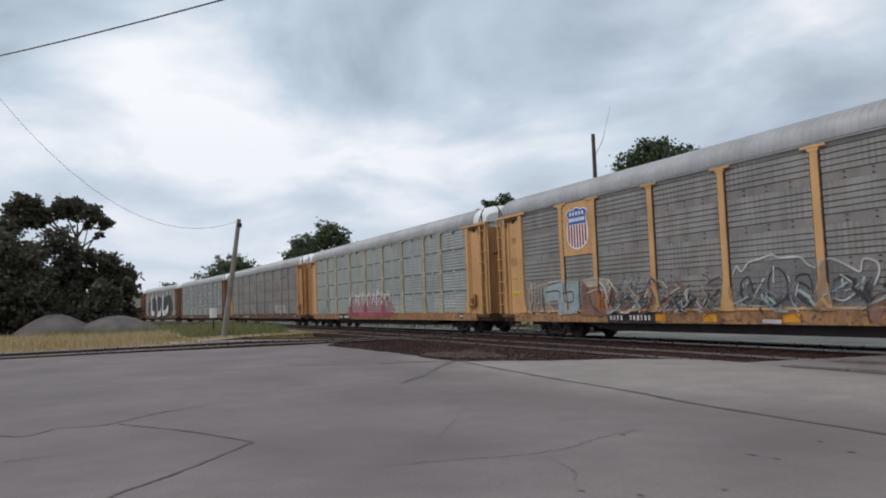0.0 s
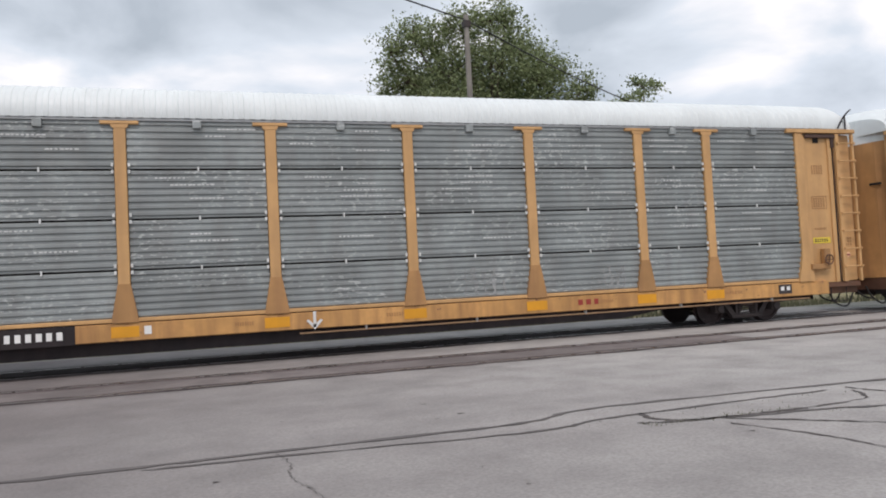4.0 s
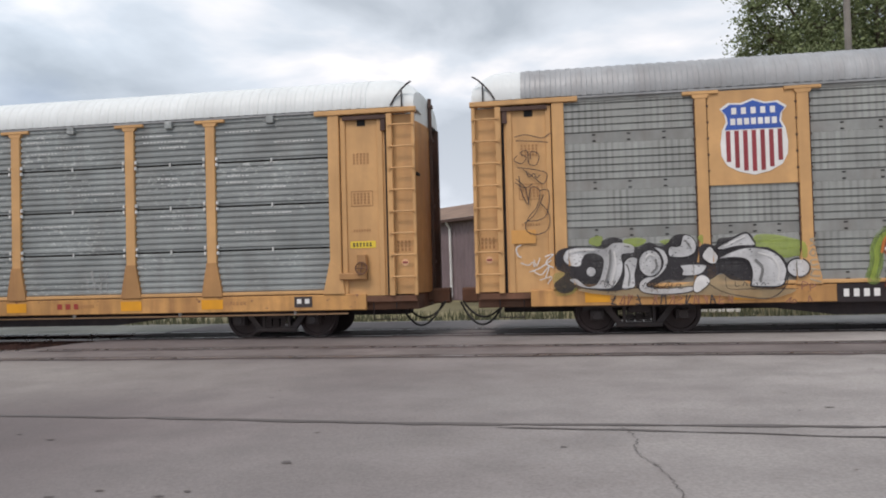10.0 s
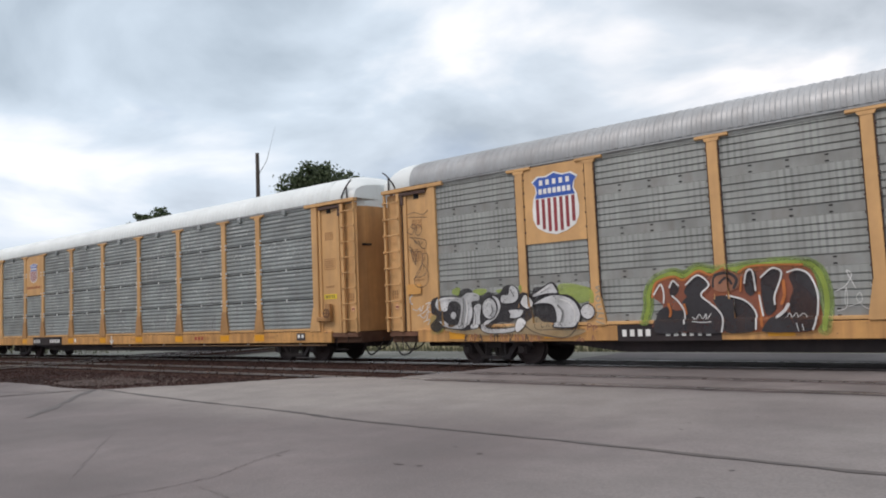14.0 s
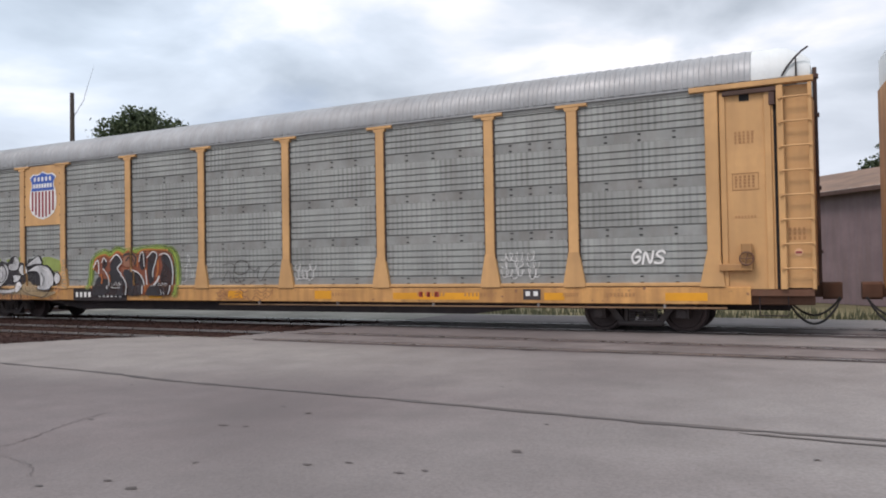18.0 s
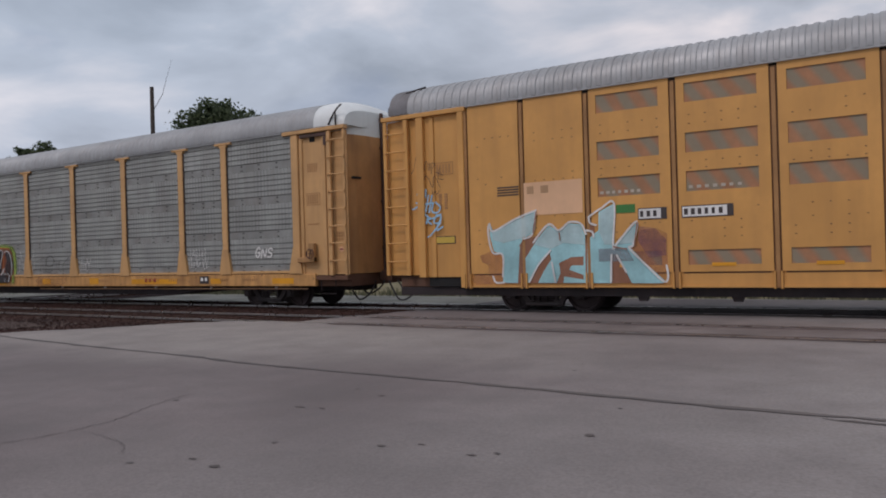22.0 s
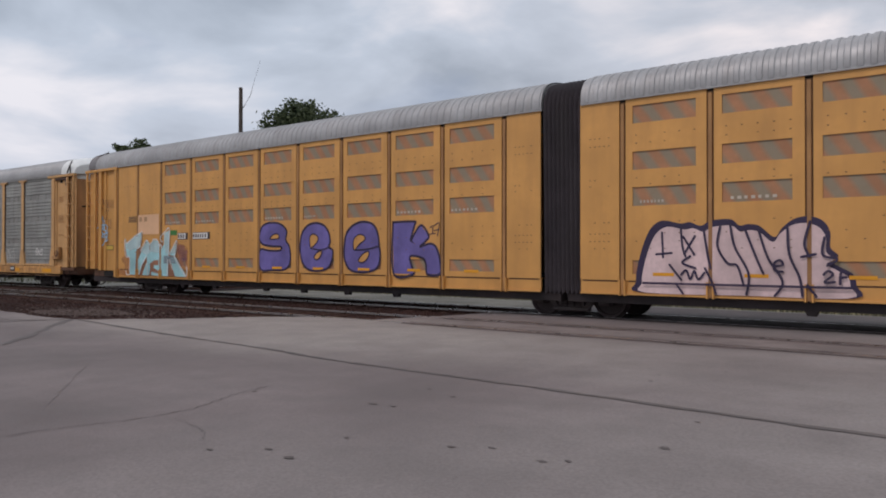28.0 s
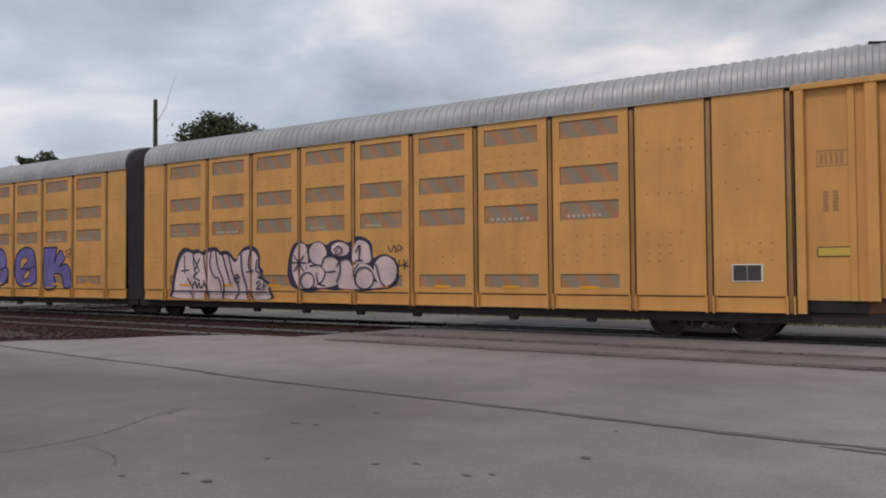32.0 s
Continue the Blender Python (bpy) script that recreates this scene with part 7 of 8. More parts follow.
for outline, holes, strokes, sharp in (
        ([(183, 380), (195, 350), (225, 336), (270, 335), (300, 348), (312, 366), (308, 394), (325, 415), (332, 450), (328, 480), (305, 500), (250, 503), (192, 500), (188, 434), (230, 434), (280, 432), (286, 419), (240, 418), (200, 412), (185, 396)],
         [[(234, 389), (250, 376), (271, 375), (273, 389), (242, 393)]], [], False),
        ([(378, 420), (385, 370), (410, 340), (450, 328), (490, 335), (515, 360), (524, 394), (518, 412), (538, 426), (535, 460), (515, 490), (470, 501), (420, 497), (390, 470)],
         [[(427, 416), (423, 382), (440, 368), (463, 378), (460, 396), (436, 417)], [(447, 452), (466, 432), (484, 431), (477, 450), (460, 461)]], [[(432, 420), (480, 425), (522, 412)]], False),
        ([(595, 410), (605, 360), (640, 328), (690, 315), (740, 325), (765, 360), (772, 402), (778, 425), (775, 465), (750, 492), (690, 502), (630, 495), (600, 460)],
         [[(640, 410), (642, 381), (665, 364), (690, 366), (699, 380), (672, 398), (648, 420)], [(667, 458), (690, 434), (717, 424), (720, 440), (702, 460), (682, 466)]], [[(650, 420), (712, 416), (772, 402)]], False),
        ([(840, 312), (950, 305), (953, 320), (935, 378), (985, 318), (1030, 355), (1015, 378), (985, 400), (1040, 386), (1075, 402), (1095, 450), (1098, 500), (1030, 503), (1020, 465), (1000, 442), (935, 437), (945, 475), (955, 503), (850, 503)], [], [[(935, 378), (948, 384)]], True)):
    g = Piece(car_d, 0, 1, 0, 1, PURPLE_PLAN, BIG, y=OY, sharp=sharp)
    g.fill(PURPLE, 0, outline)
    for hole in holes:
        g.fill(OCHRE, 0, hole)
        line = [tuple(p) for p in curve_points(hole, 3, closed=True)]
        g.line(INDIGO, 0.040, line + line[:2])
    line = [tuple(p) for p in (outline if sharp else curve_points(outline, 3, closed=True))]
    g.line(INDIGO, 0.062, line + line[:1] if sharp else line + line[:2])
    for pts in strokes:
        g.line(INDIGO, 0.042, pts)
    g.done()
g = Piece(car_d, 0, 1, 0, 1, PURPLE_PLAN, 'tiny dark tag', y=OY)
for pts in ([(1036, 326), (1051, 318), (1050, 348)], [(1032, 351), (1068, 346)], [(1058, 319), (1085, 306), (1078, 355)], [(1060, 336), (1086, 330)]):
    g.line(INDIGO, 0.026, pts)
g.done()
patch = plate("repaint_patch", car_d, -6.82, -5.42, 2.24, 2.98, PEACH, "pale peach repainted patch", SIDE + 0.026)
bars("faded_mark", patch, -6.74, -6.06, 2.70, 2.92, FADED_PEACH, 2, y=SIDE + 0.021, seed=3)
for i in range(4):
    plate("stripe_mark", car_d, -7.5, -6.95, 2.72 + i * 0.06, 2.75 + i * 0.06, DARKINK, "", SIDE + 0.026)
plate("placard", car_d, -4.67, -4.26, 2.18, 2.36, GREEN, "green placard", SIDE + 0.026)
for a, b, n in ((-4.20, -3.72, 3), (-3.30, -2.42, 6)):
    p = plate("number_plate", car_d, a, b + 0.12, 2.02, 2.26, DARKINK, "", SIDE + 0.024)
    plate("number_field", p, a + 0.02, b, 2.04, 2.24, WHITE, "", SIDE + 0.016)
    bars("number_bar", p, a + 0.05, b - 0.02, 2.06, 2.22, DARKINK, n, y=SIDE + 0.010, seed=n)
g = Piece(car_d, 0, 1, 0, 1, TAG_PLAN, 'sky blue tag on the end bay', y=SIDE + 0.04)
for pts in ([(912, 232), (945, 216), (970, 186), (973, 160)], [(934, 178), (974, 164)], [(934, 178), (950, 216), (930, 208)], [(986, 180), (974, 238)], [(1002, 180), (990, 240)], [(974, 212), (1006, 206)], [(1010, 206), (1004, 236), (1030, 240), (1042, 220), (1020, 204)], [(962, 240), (1000, 262), (1046, 246)], [(986, 256), (978, 280)], [(1002, 262), (982, 270), (1002, 282)], [(1020, 258), (1014, 276), (1040, 276), (1046, 252), (1024, 250)], [(1046, 262), (1028, 302), (1056, 290)], [(1045, 276), (1004, 318), (986, 328)]):
    g.line(SKYBLUE, 0.044, pts)
g.done()
g = Piece(car_d, 0, 1, 0, 1, TAG_PLAN, 'thin dark tag on the end bay', y=SIDE + 0.04)
for pts in ([(905, 106), (918, 84), (930, 42), (958, 42), (944, 62), (960, 80), (942, 92)], [(966, 92), (970, 62), (981, 66), (983, 92)], [(991, 64), (990, 90)], [(1000, 104), (1000, 66), (1016, 70), (1004, 84)], [(936, 126), (950, 106), (972, 110), (960, 136), (944, 138), (976, 112), (992, 130), (1006, 150), (1012, 112), (1030, 130), (1040, 150)], [(1018, 96), (1056, 106)], [(1040, 78), (1032, 116), (1058, 122)], [(1004, 164), (1010, 176), (1020, 164), (1026, 176), (1042, 160)]):
    g.line(DARKINK, 0.013, pts)
g.done()


def on_unit(u, v):
    """Plan of the pink letters on the unit's side, by its posts."""
    x = float(np.interp(u, (62, 245, 455, 697, 968, 1244), (-9.78, -7.86, -6.0, -4.14, -2.25, -0.45)))
    return x, 0.63 + (float(np.interp(u, (62, 1244), (372, 393))) - v) / float(np.interp(u, (62, 1244), (123.6, 170)))


TOPS = [(92, 340), (95, 300), (108, 238), (125, 192), (150, 172), (185, 180), (205, 176), (226, 186), (246, 172), (290, 167), (310, 184), (330, 180), (354, 185), (384, 214), (400, 190), (425, 165), (455, 158), (486, 170), (502, 200), (502, 240), (520, 262), (503, 276), (528, 294), (551, 310), (558, 340), (553, 374), (330, 372), (100, 368)]
g = Piece(car_e, 0, 1, 0, 1, on_unit, 'pale pink bubble letters outlined in indigo', y=OY)
g.fill(INDIGO, 0, TOPS)
g.fill(PINK, 0, [(327 + (u - 327) * 0.945, 372 + (v - 372) * 0.915) for u, v in TOPS])
for pts in ([(148, 205), (150, 272)], [(136, 264), (168, 260)], [(187, 190), (190, 240), (196, 268)], [(192, 216), (214, 264)], [(215, 214), (194, 262)], [(232, 192), (240, 262), (246, 300)], [(164, 292), (188, 332)], [(206, 268), (190, 286), (216, 300)],
            [(188, 318), (198, 306), (206, 330), (214, 308), (222, 330), (234, 312)], [(268, 188), (262, 240), (284, 285), (306, 292), (320, 345)], [(290, 176), (300, 240), (330, 310), (326, 368)], [(322, 190), (344, 260), (362, 312)], [(352, 196), (372, 270), (402, 332), (386, 370)],
            [(412, 190), (416, 260), (436, 320), (442, 370)], [(384, 292), (402, 288), (398, 276), (386, 282), (386, 302), (402, 306)], [(458, 172), (446, 230), (456, 264)], [(440, 266), (470, 258)], [(490, 214), (486, 260), (518, 270), (496, 288)], [(488, 312), (498, 302), (508, 312), (490, 332), (512, 331)],
            [(524, 336), (526, 306), (542, 305)], [(525, 320), (537, 318)], [(178, 342), (192, 368)], [(236, 300), (250, 336), (259, 368)], [(452, 340), (472, 370)], [(110, 342), (300, 344), (548, 346)]):
    g.line(INDIGO, 0.048, pts)
g.done()
BLOBS = [(640, 250), (650, 190), (670, 150), (700, 134), (735, 148), (765, 142), (800, 134), (835, 148), (860, 134), (900, 126), (940, 136), (960, 128), (986, 110), (1030, 116), (1062, 145), (1068, 198), (1092, 190), (1130, 183), (1172, 204), (1192, 245), (1182, 302), (1150, 328), (1090, 333), (1000, 341), (940, 333), (880, 338), (820, 332), (760, 343), (700, 338), (662, 322), (644, 290)]
g = Piece(car_e, 0, 1, 0, 1, on_unit, 'rounded pale pink letters outlined in indigo', y=OY)
g.fill(INDIGO, 0, BLOBS)
for shape in ([(662, 250), (668, 192), (690, 152), (720, 147), (740, 172), (742, 220), (730, 250), (760, 258), (782, 290), (768, 326), (702, 328), (676, 296)], oval(793, 186, 44, 46), oval(905, 166, 44, 29), oval(858, 242, 47, 46), oval(812, 285, 40, 42), oval(925, 268, 46, 62),
              [(966, 212), (972, 152), (1000, 126), (1042, 140), (1056, 180), (1054, 216), (1010, 222)], [(975, 232), (1010, 222), (1062, 240), (1078, 286), (1056, 326), (1000, 330), (968, 296)], oval(1128, 254, 56, 62), [(930, 300), (980, 290), (1080, 300), (1110, 322), (1000, 332), (900, 326)], [(740, 230), (850, 235), (900, 300), (860, 322), (780, 320)]):
    g.fill(PINK, 0, shape)
for pts in ([(660, 225), (735, 225)], [(675, 196), (722, 258)], [(697, 180), (697, 270)], [(722, 196), (675, 258)], oval(742, 298, 36, 34) + [(778, 298)], [(755, 238), (806, 234), (832, 264), (818, 300), (792, 312)], [(815, 236), (830, 202), (868, 196), (900, 214), (908, 256), (890, 302)],
            [(890, 236), (914, 212), (950, 206), (964, 230)], [(836, 262), (882, 258)], [(790, 266), (800, 308), (832, 318)], oval(1028, 286, 47, 46) + [(1075, 286)], [(878, 170), (898, 154), (916, 166), (906, 186), (886, 190), (892, 172)], [(985, 176), (1005, 150), (1001, 210)], [(984, 212), (1022, 211)], [(1000, 226), (976, 260), (986, 310)],
            [(1086, 228), (1110, 300), (1130, 316)], [(745, 175), (760, 215), (790, 232)]):
    g.line(INDIGO, 0.042, pts)
g.done()
g = Piece(car_e, -1.14, -0.5, 1.48, 2.12, (328, 400, 314, 226), 'small dark tag', y=OY)
g.line(INDIGO, 0.03, [(330, 230), (340, 252), (352, 228), (356, 252)])
g.line(INDIGO, 0.03, [(360, 250), (364, 228), (380, 238), (366, 246)])
g.line(INDIGO, 0.03, [(354, 275), (340, 272), (344, 290), (356, 280), (354, 308)])
g.line(INDIGO, 0.03, [(370, 280), (368, 300), (385, 296)])
g.line(INDIGO, 0.03, [(386, 278), (388, 312)])
g.line(INDIGO, 0.03, [(395, 285), (390, 300), (400, 300)])
g.done()
for car, k in ((car_d, 1), (car_e, -1)):
    y = SIDE + 0.082
    xc = k * -8.98
    p = plate("warning_decal", car, xc - 0.28, xc + 0.28, 1.66, 1.85, DARKINK, "dark-bordered yellow warning decal", y)
    plate("decal_field", p, xc - 0.26, xc + 0.26, 1.68, 1.83, FADED_LEMON, "", y - 0.008)
    decal_box(car, xc - 0.26, xc + 0.26, 3.35, 3.65, BROWNINK, 5, y)
    bars("stencil_line", car, xc - 0.16, xc + 0.16, 2.5, 2.9, BROWNINK, 2, 6, y=y, seed=12)
    yy = SIDE + 0.028
    for i in range(2, 10):
        w = UNIT_POSTS[i + 1] - UNIT_POSTS[i]
        a = k * (UNIT_POSTS[i] + UNIT_POSTS[i + 1]) / 2 - w / 2 + 0.3
        # pale bars paint glints of light on the lower edge of a screen
        if i % 3 != 1:
            bars("screen_glint", car, a, a + rnd.uniform(0.5, 1.1), 2.60, 2.68, GLINT, 7, y=SIDE + 0.052, seed=i)
p = plate("stencil_plate", car_e, 7.20, 7.76, 1.20, 1.54, WHITE, "white-bordered black stencil squares", SIDE + 0.022)
for a in (7.24, 7.50):
    plate("stencil_square", p, a - 0.02, a + 0.23, 1.22, 1.52, DARKINK, "", SIDE + 0.014)

# ---------------------------------------------------------------- poles and wires


def utility_pole(x, y, h, r, mat, label, lean=(0, 0), arm=None, lamp=False):
    t = thing("utility_pole", label, "pole", (x, y, -0.2))
    top = (lean[0], lean[1], h + 0.2)
    part("pole_shaft", Mesh().tube([(0, 0, 0), (lean[0] / 2, lean[1] / 2, h / 2), top], r, 10, r1=r * 0.65), mat, t)
    if arm:
        part("pole_cap", Mesh().box(top[0] - 0.14, top[0] + 0.14, top[1] - 0.14, top[1] + 0.14, h - 0.3, h - 0.05), STEEL, t)
    if lamp:
        m = Mesh().tube([(lean[0] * 0.6, lean[1] * 0.6, h * 0.62), (-0.3, -1.0, h * 0.655), (-0.6, -2.2, h * 0.665)], 0.045, 6)
        part("lamp_arm", m, POLEWOOD, t, "grey curved lamp arm")
    return t


utility_pole(-46.4, 7.33, 7.0, 0.19, POLEWOOD, "short leaning grey wooden pole beside the track", lean=(0.3, 0.96), arm=True)
utility_pole(-39.6, -6.0, 13.7, 0.26, POLEWOOD, "tall grey wooden pole with a lamp arm", lean=(-0.1, 1.25), lamp=True)
utility_pole(9.96, 27.0, 11.8, 0.15, POLEWOOD, "grey utility pole in front of a large tree", arm=True)
antenna = utility_pole(-36.6, 27.9, 11.45, 0.17, DARKWOOD, "dark wooden pole with a thin whip antenna")
part("antenna", Mesh().tube([(0.1, 0, 10.3), (0.55, 0.3, 11.2), (0.70, 0.4, 11.9), (1.05, 0.6, 13.2)], 0.022, 5, r1=0.004), WIRE, antenna, "thin bent whip antenna")


def cable(pts, r, label="black overhead cable"):
    line = []
    for i in range(len(pts) - 1):
        a, b, sag = Vector(pts[i][:3]), Vector(pts[i + 1][:3]), pts[i + 1][3]
        line += [a.lerp(b, s / 14) - Vector((0, 0, sag * 4 * (s / 14) * (1 - s / 14))) for s in range(15 if i == len(pts) - 2 else 14)]
    solo("overhead_cable", Mesh().tube(line, r, 5), WIRE, label, "cable")


POLE_TOP = (-39.7, -4.75, 13.4)
cable([POLE_TOP, (9.96, 27, 11.6, 0.9), (32, 41, 10.5, 0.5)], 0.03, "black overhead cable between two poles")
cable([(-39.6, -4.6, 12.9), (-45.9, 8.29, 6.9, 2.9)], 0.010, "thin sagging service cable")
cable([POLE_TOP, (-60, -12, 12.0, 0.6)], 0.03, "black overhead cable beside the road")

# ---------------------------------------------------------------- shed beyond the track


def shed():
    t = thing("metal_shed", "mauve-brown corrugated metal shed with a low brown roof", "shed", (2.5, 30.0, -0.2))
    a = math.atan2(10.6, -9.5)
    t.rotation_euler = (0, 0, a - math.pi)
    L0, L1, depth, eave, ridge = -38.0, 3.4, 9.5, 4.25, 5.55
    # long axis along local x: L1 is the near corner
    wall = Mesh()
    rows = []
    n = 240
    for i in range(n + 1):
        x = L0 + (L1 - L0) * i / n
        y = 0.0 if i % 2 else -0.03
        rows.append([(x, y, 0), (x, y, eave)])
    wall.grid(rows)
    part("front_wall", wall, SHED_WALL, t, "ribbed mauve-brown sheet wall")
    for x in (L0, L1):
        part("gable_wall", Mesh().prism([(0.0, 0), (depth, 0), (depth, eave), (depth / 2, ridge), (0.0, eave)], x - 0.05, x + 0.05, "x"), SHED_WALL, t)
    part("back_wall", Mesh().box(L0, L1, depth - 0.06, depth, 0, eave), SHED_WALL, t)
    for s in (0, 1):
        y0, y1 = (-0.35, depth / 2) if s == 0 else (depth + 0.35, depth / 2)
        z0 = eave - 0.09
        m = Mesh()
        m.grid([[(L0 - 0.4, y0, z0), (L0 - 0.4, y1, ridge)], [(L1 + 0.4, y0, z0), (L1 + 0.4, y1, ridge)]])
        m.grid([[(L0 - 0.4, y0, z0 + 0.07), (L0 - 0.4, y1, ridge + 0.07)], [(L1 + 0.4, y0, z0 + 0.07), (L1 + 0.4, y1, ridge + 0.07)]])
        part("roof_slope", m, SHED_ROOF, t, "low brown sheet roof")
    part("gutter", Mesh().box(L0 - 0.4, L1 + 0.4, -0.46, -0.34, eave - 0.17, eave - 0.02), SEAM, t, "dark eaves gutter")
    part("eave_board", Mesh().box(L0 - 0.4, L1 + 0.4, -0.335, -0.31, eave - 0.10, eave + 0.0), BOLT, t, "pale eaves board")
    part("downpipe", Mesh().tube([(-12.0, -0.36, eave - 0.15), (-12.0, -0.12, eave - 0.5), (-12.0, -0.10, 0.3), (-11.8, -0.3, 0.1)], 0.07, 8), BOLT, t, "pale grey downpipe")
    return t


shed()
boards = thing("board_pile", "low pile of white boards on the grass beyond the track", "boards", (4.2, 24.6, -0.14))
rnd = random.Random(21)
for i in range(7):
    x, z = rnd.uniform(-1.5, 1.3), 0.02 + 0.10 * (i // 2)
    o = part("board", Mesh().box(-rnd.uniform(0.4, 0.9), rnd.uniform(0.4, 0.9), -0.2, 0.2, 0, 0.09, c=0.01), WHITE, boards, at=(x, rnd.uniform(-0.15, 0.15), z))
    o.rotation_euler = (0, 0, rnd.uniform(-0.2, 0.2))

# ---------------------------------------------------------------- trees, grass, heaps


def tree(x, y, h, r, seed, leaf, label, leaves=5000, size=0.30, base=0.35, flat=0.8, lobes=None, gap=0.5):
    """A tapered trunk, limbs that end in lobes of foliage, and twigs of small leaves round each lobe, with gaps between them."""
    rnd = random.Random(seed)
    t = thing("tree", label, "tree", (x, y, -0.22))
    if not lobes:
        lobes, low, n = [], h * base, 15 if r < 3.5 else 24
        for i in range(n):
            a, k = rnd.uniform(0, 2 * math.pi), math.sqrt((i + 0.5) / n)
            q = r * rnd.uniform(0.24, 0.36)
            dome = h - q - (h - low) * 0.55 * k ** 2.2
            z = dome - (dome - low - q) * rnd.random() ** 1.6 * flat
            lobes.append(((r - q) * k * math.cos(a), (r - q) * k * math.sin(a), max(low + q * 0.6, z), q))
    m, c = Mesh(), Mesh()
    fork = min(l[2] for l in lobes) * 0.75
    m.tube([(0, 0, 0), (0.1, 0.05, fork * 0.5), (0.05, 0, fork), (0, 0, max(l[2] for l in lobes) * 0.8)], h * 0.026, 8, r1=h * 0.008)
    total = sum(l[3] ** 2 for l in lobes)
    for lx, ly, lz, q in lobes:
        tip = Vector((lx, ly, lz))
        start = Vector((0, 0, min(fork * rnd.uniform(0.8, 1.3), lz * 0.85)))
        m.tube([start, start.lerp(tip, 0.5) + Vector((0, 0, 0.04 * h * rnd.uniform(-0.3, 1))), tip], h * 0.009, 5, r1=h * 0.0025)
        n = int(leaves * q * q / total)
        twigs = []
        for i in range(max(10, min(90, n // 24))):
            d = Vector((rnd.gauss(0, 1), rnd.gauss(0, 1), rnd.gauss(0.15, 0.8))).normalized()
            twigs.append((tip + d * q * rnd.uniform(0.35, 1.12) * Vector((1, 1, 0.8)).length / 1.62, q * rnd.uniform(0.12, gap * 0.62)))
        for p, w in twigs[::6]:
            m.tube([tip, tip.lerp(p, 0.6), p], h * 0.0022, 3, r1=h * 0.0008)
        for i in range(n):
            p, w = twigs[rnd.randrange(len(twigs))]
            o = p + Vector((rnd.gauss(0, w), rnd.gauss(0, w), rnd.gauss(0, w * 0.6)))
            u = Vector((rnd.gauss(0, 1), rnd.gauss(0, 1), rnd.gauss(0, 0.7))).normalized()
            v = u.cross(Vector((rnd.gauss(0, 1), rnd.gauss(0, 1), rnd.gauss(0, 1)))).normalized()
            g = size * rnd.uniform(0.6, 1.3)
            c.face([o - u * g * 0.5, o + v * g * 0.30, o + u * g * 0.5, o - v * g * 0.30])
    part("trunk", m, BARK, t)
    part("crown", c, leaf, t)
    return t


def spread(lobes, seed, deep):
    """Lobes (across, height, radius) scattered in depth along y."""
    rnd = random.Random(seed)
    return [(dx, rnd.uniform(-deep, deep), z, q) for dx, z, q in lobes]


BROAD = [(-5.6, 13.2, 1.1), (-4.5, 13.8, 1.2), (-3.2, 14.0, 1.3), (-1.8, 14.4, 1.3), (-0.4, 15.0, 1.3), (0.8, 15.0, 1.2), (2.0, 14.3, 1.3), (3.2, 13.5, 1.2), (4.2, 12.6, 1.2), (5.0, 11.7, 1.1), (5.6, 10.6, 1.0),
         (-4.8, 11.8, 1.4), (-2.5, 12.2, 1.8), (0, 12.6, 2.0), (2.2, 12.1, 1.8), (3.6, 10.7, 1.6), (-5.4, 10.6, 1.2), (-3.2, 10.0, 1.8), (-0.5, 10.0, 2.2), (1.8, 9.5, 2.2), (4.6, 9.0, 1.5), (0.5, 7.4, 2.2), (4.0, 7.6, 1.8), (-3.5, 7.6, 2.0)]
tree(14.7, 36.5, 16.4, 6.6, 1, LEAF, "large broad green tree behind a utility pole", 100000, 0.16, lobes=spread(BROAD, 4, 1.3) + spread(BROAD[11:], 5, 2.2))
tree(23.6, 36.5, 13.3, 2.9, 2, LEAF, "small green tree beside the large one", 9000, 0.18, base=0.2)
tree(5.2, 49.0, 10.2, 2.9, 9, LEAF_DARK, "dark green tree behind the metal shed", 9000, 0.26)
CROWN = [(-3.3, 11.2, 1.2), (-2.2, 12.1, 1.2), (-1.0, 12.6, 1.1), (0.4, 12.4, 1.2), (1.6, 11.9, 1.1), (2.9, 11.3, 1.1), (3.8, 10.6, 0.8), (-2.8, 10.0, 1.4), (-0.5, 10.8, 1.6), (1.5, 10.2, 1.5), (-1.5, 9.0, 1.6), (1, 8.6, 1.6)]
tree(-44.2, 40.2, 13.7, 4.4, 3, LEAF_DARK, "dark green tree beyond the train", 22000, 0.30, lobes=spread(CROWN, 6, 1.8) + spread(CROWN, 7, 2.2))
tree(-70.3, 38.9, 14.3, 2.3, 4, LEAF_DARK, "thin dark tree top beyond the train", 8000, 0.34)
tree(-65.8, 39.6, 13.9, 2.5, 5, LEAF_DARK, "thin dark tree top beyond the train", 8000, 0.34)
tree(-76.0, 37.0, 12.1, 1.8, 6, LEAF_DARK, "thin dark tree top beyond the train", 1000, 0.30)
tree(-93, 27.4, 13.0, 5.4, 7, LEAF_DARK, "dark green tree beyond the train", 9000, 0.40, base=0.5, flat=0.6)
tree(-162, 27.2, 14.0, 8.4, 8, LEAF_DARK, "dark green tree beyond the train", 9000, 0.6, base=0.4, flat=0.7)
AIRY = [(-4.7, 11.0, 1.0), (-3.8, 11.5, 1.0), (-2.6, 10.6, 0.9), (-3.6, 10.2, 0.8), (-1.2, 11.4, 1.0), (0.0, 11.3, 1.0), (1.2, 10.7, 0.9), (2.2, 9.9, 0.7), (0.9, 9.7, 0.5), (-4.9, 9.8, 0.8), (1.7, 8.9, 0.4)]
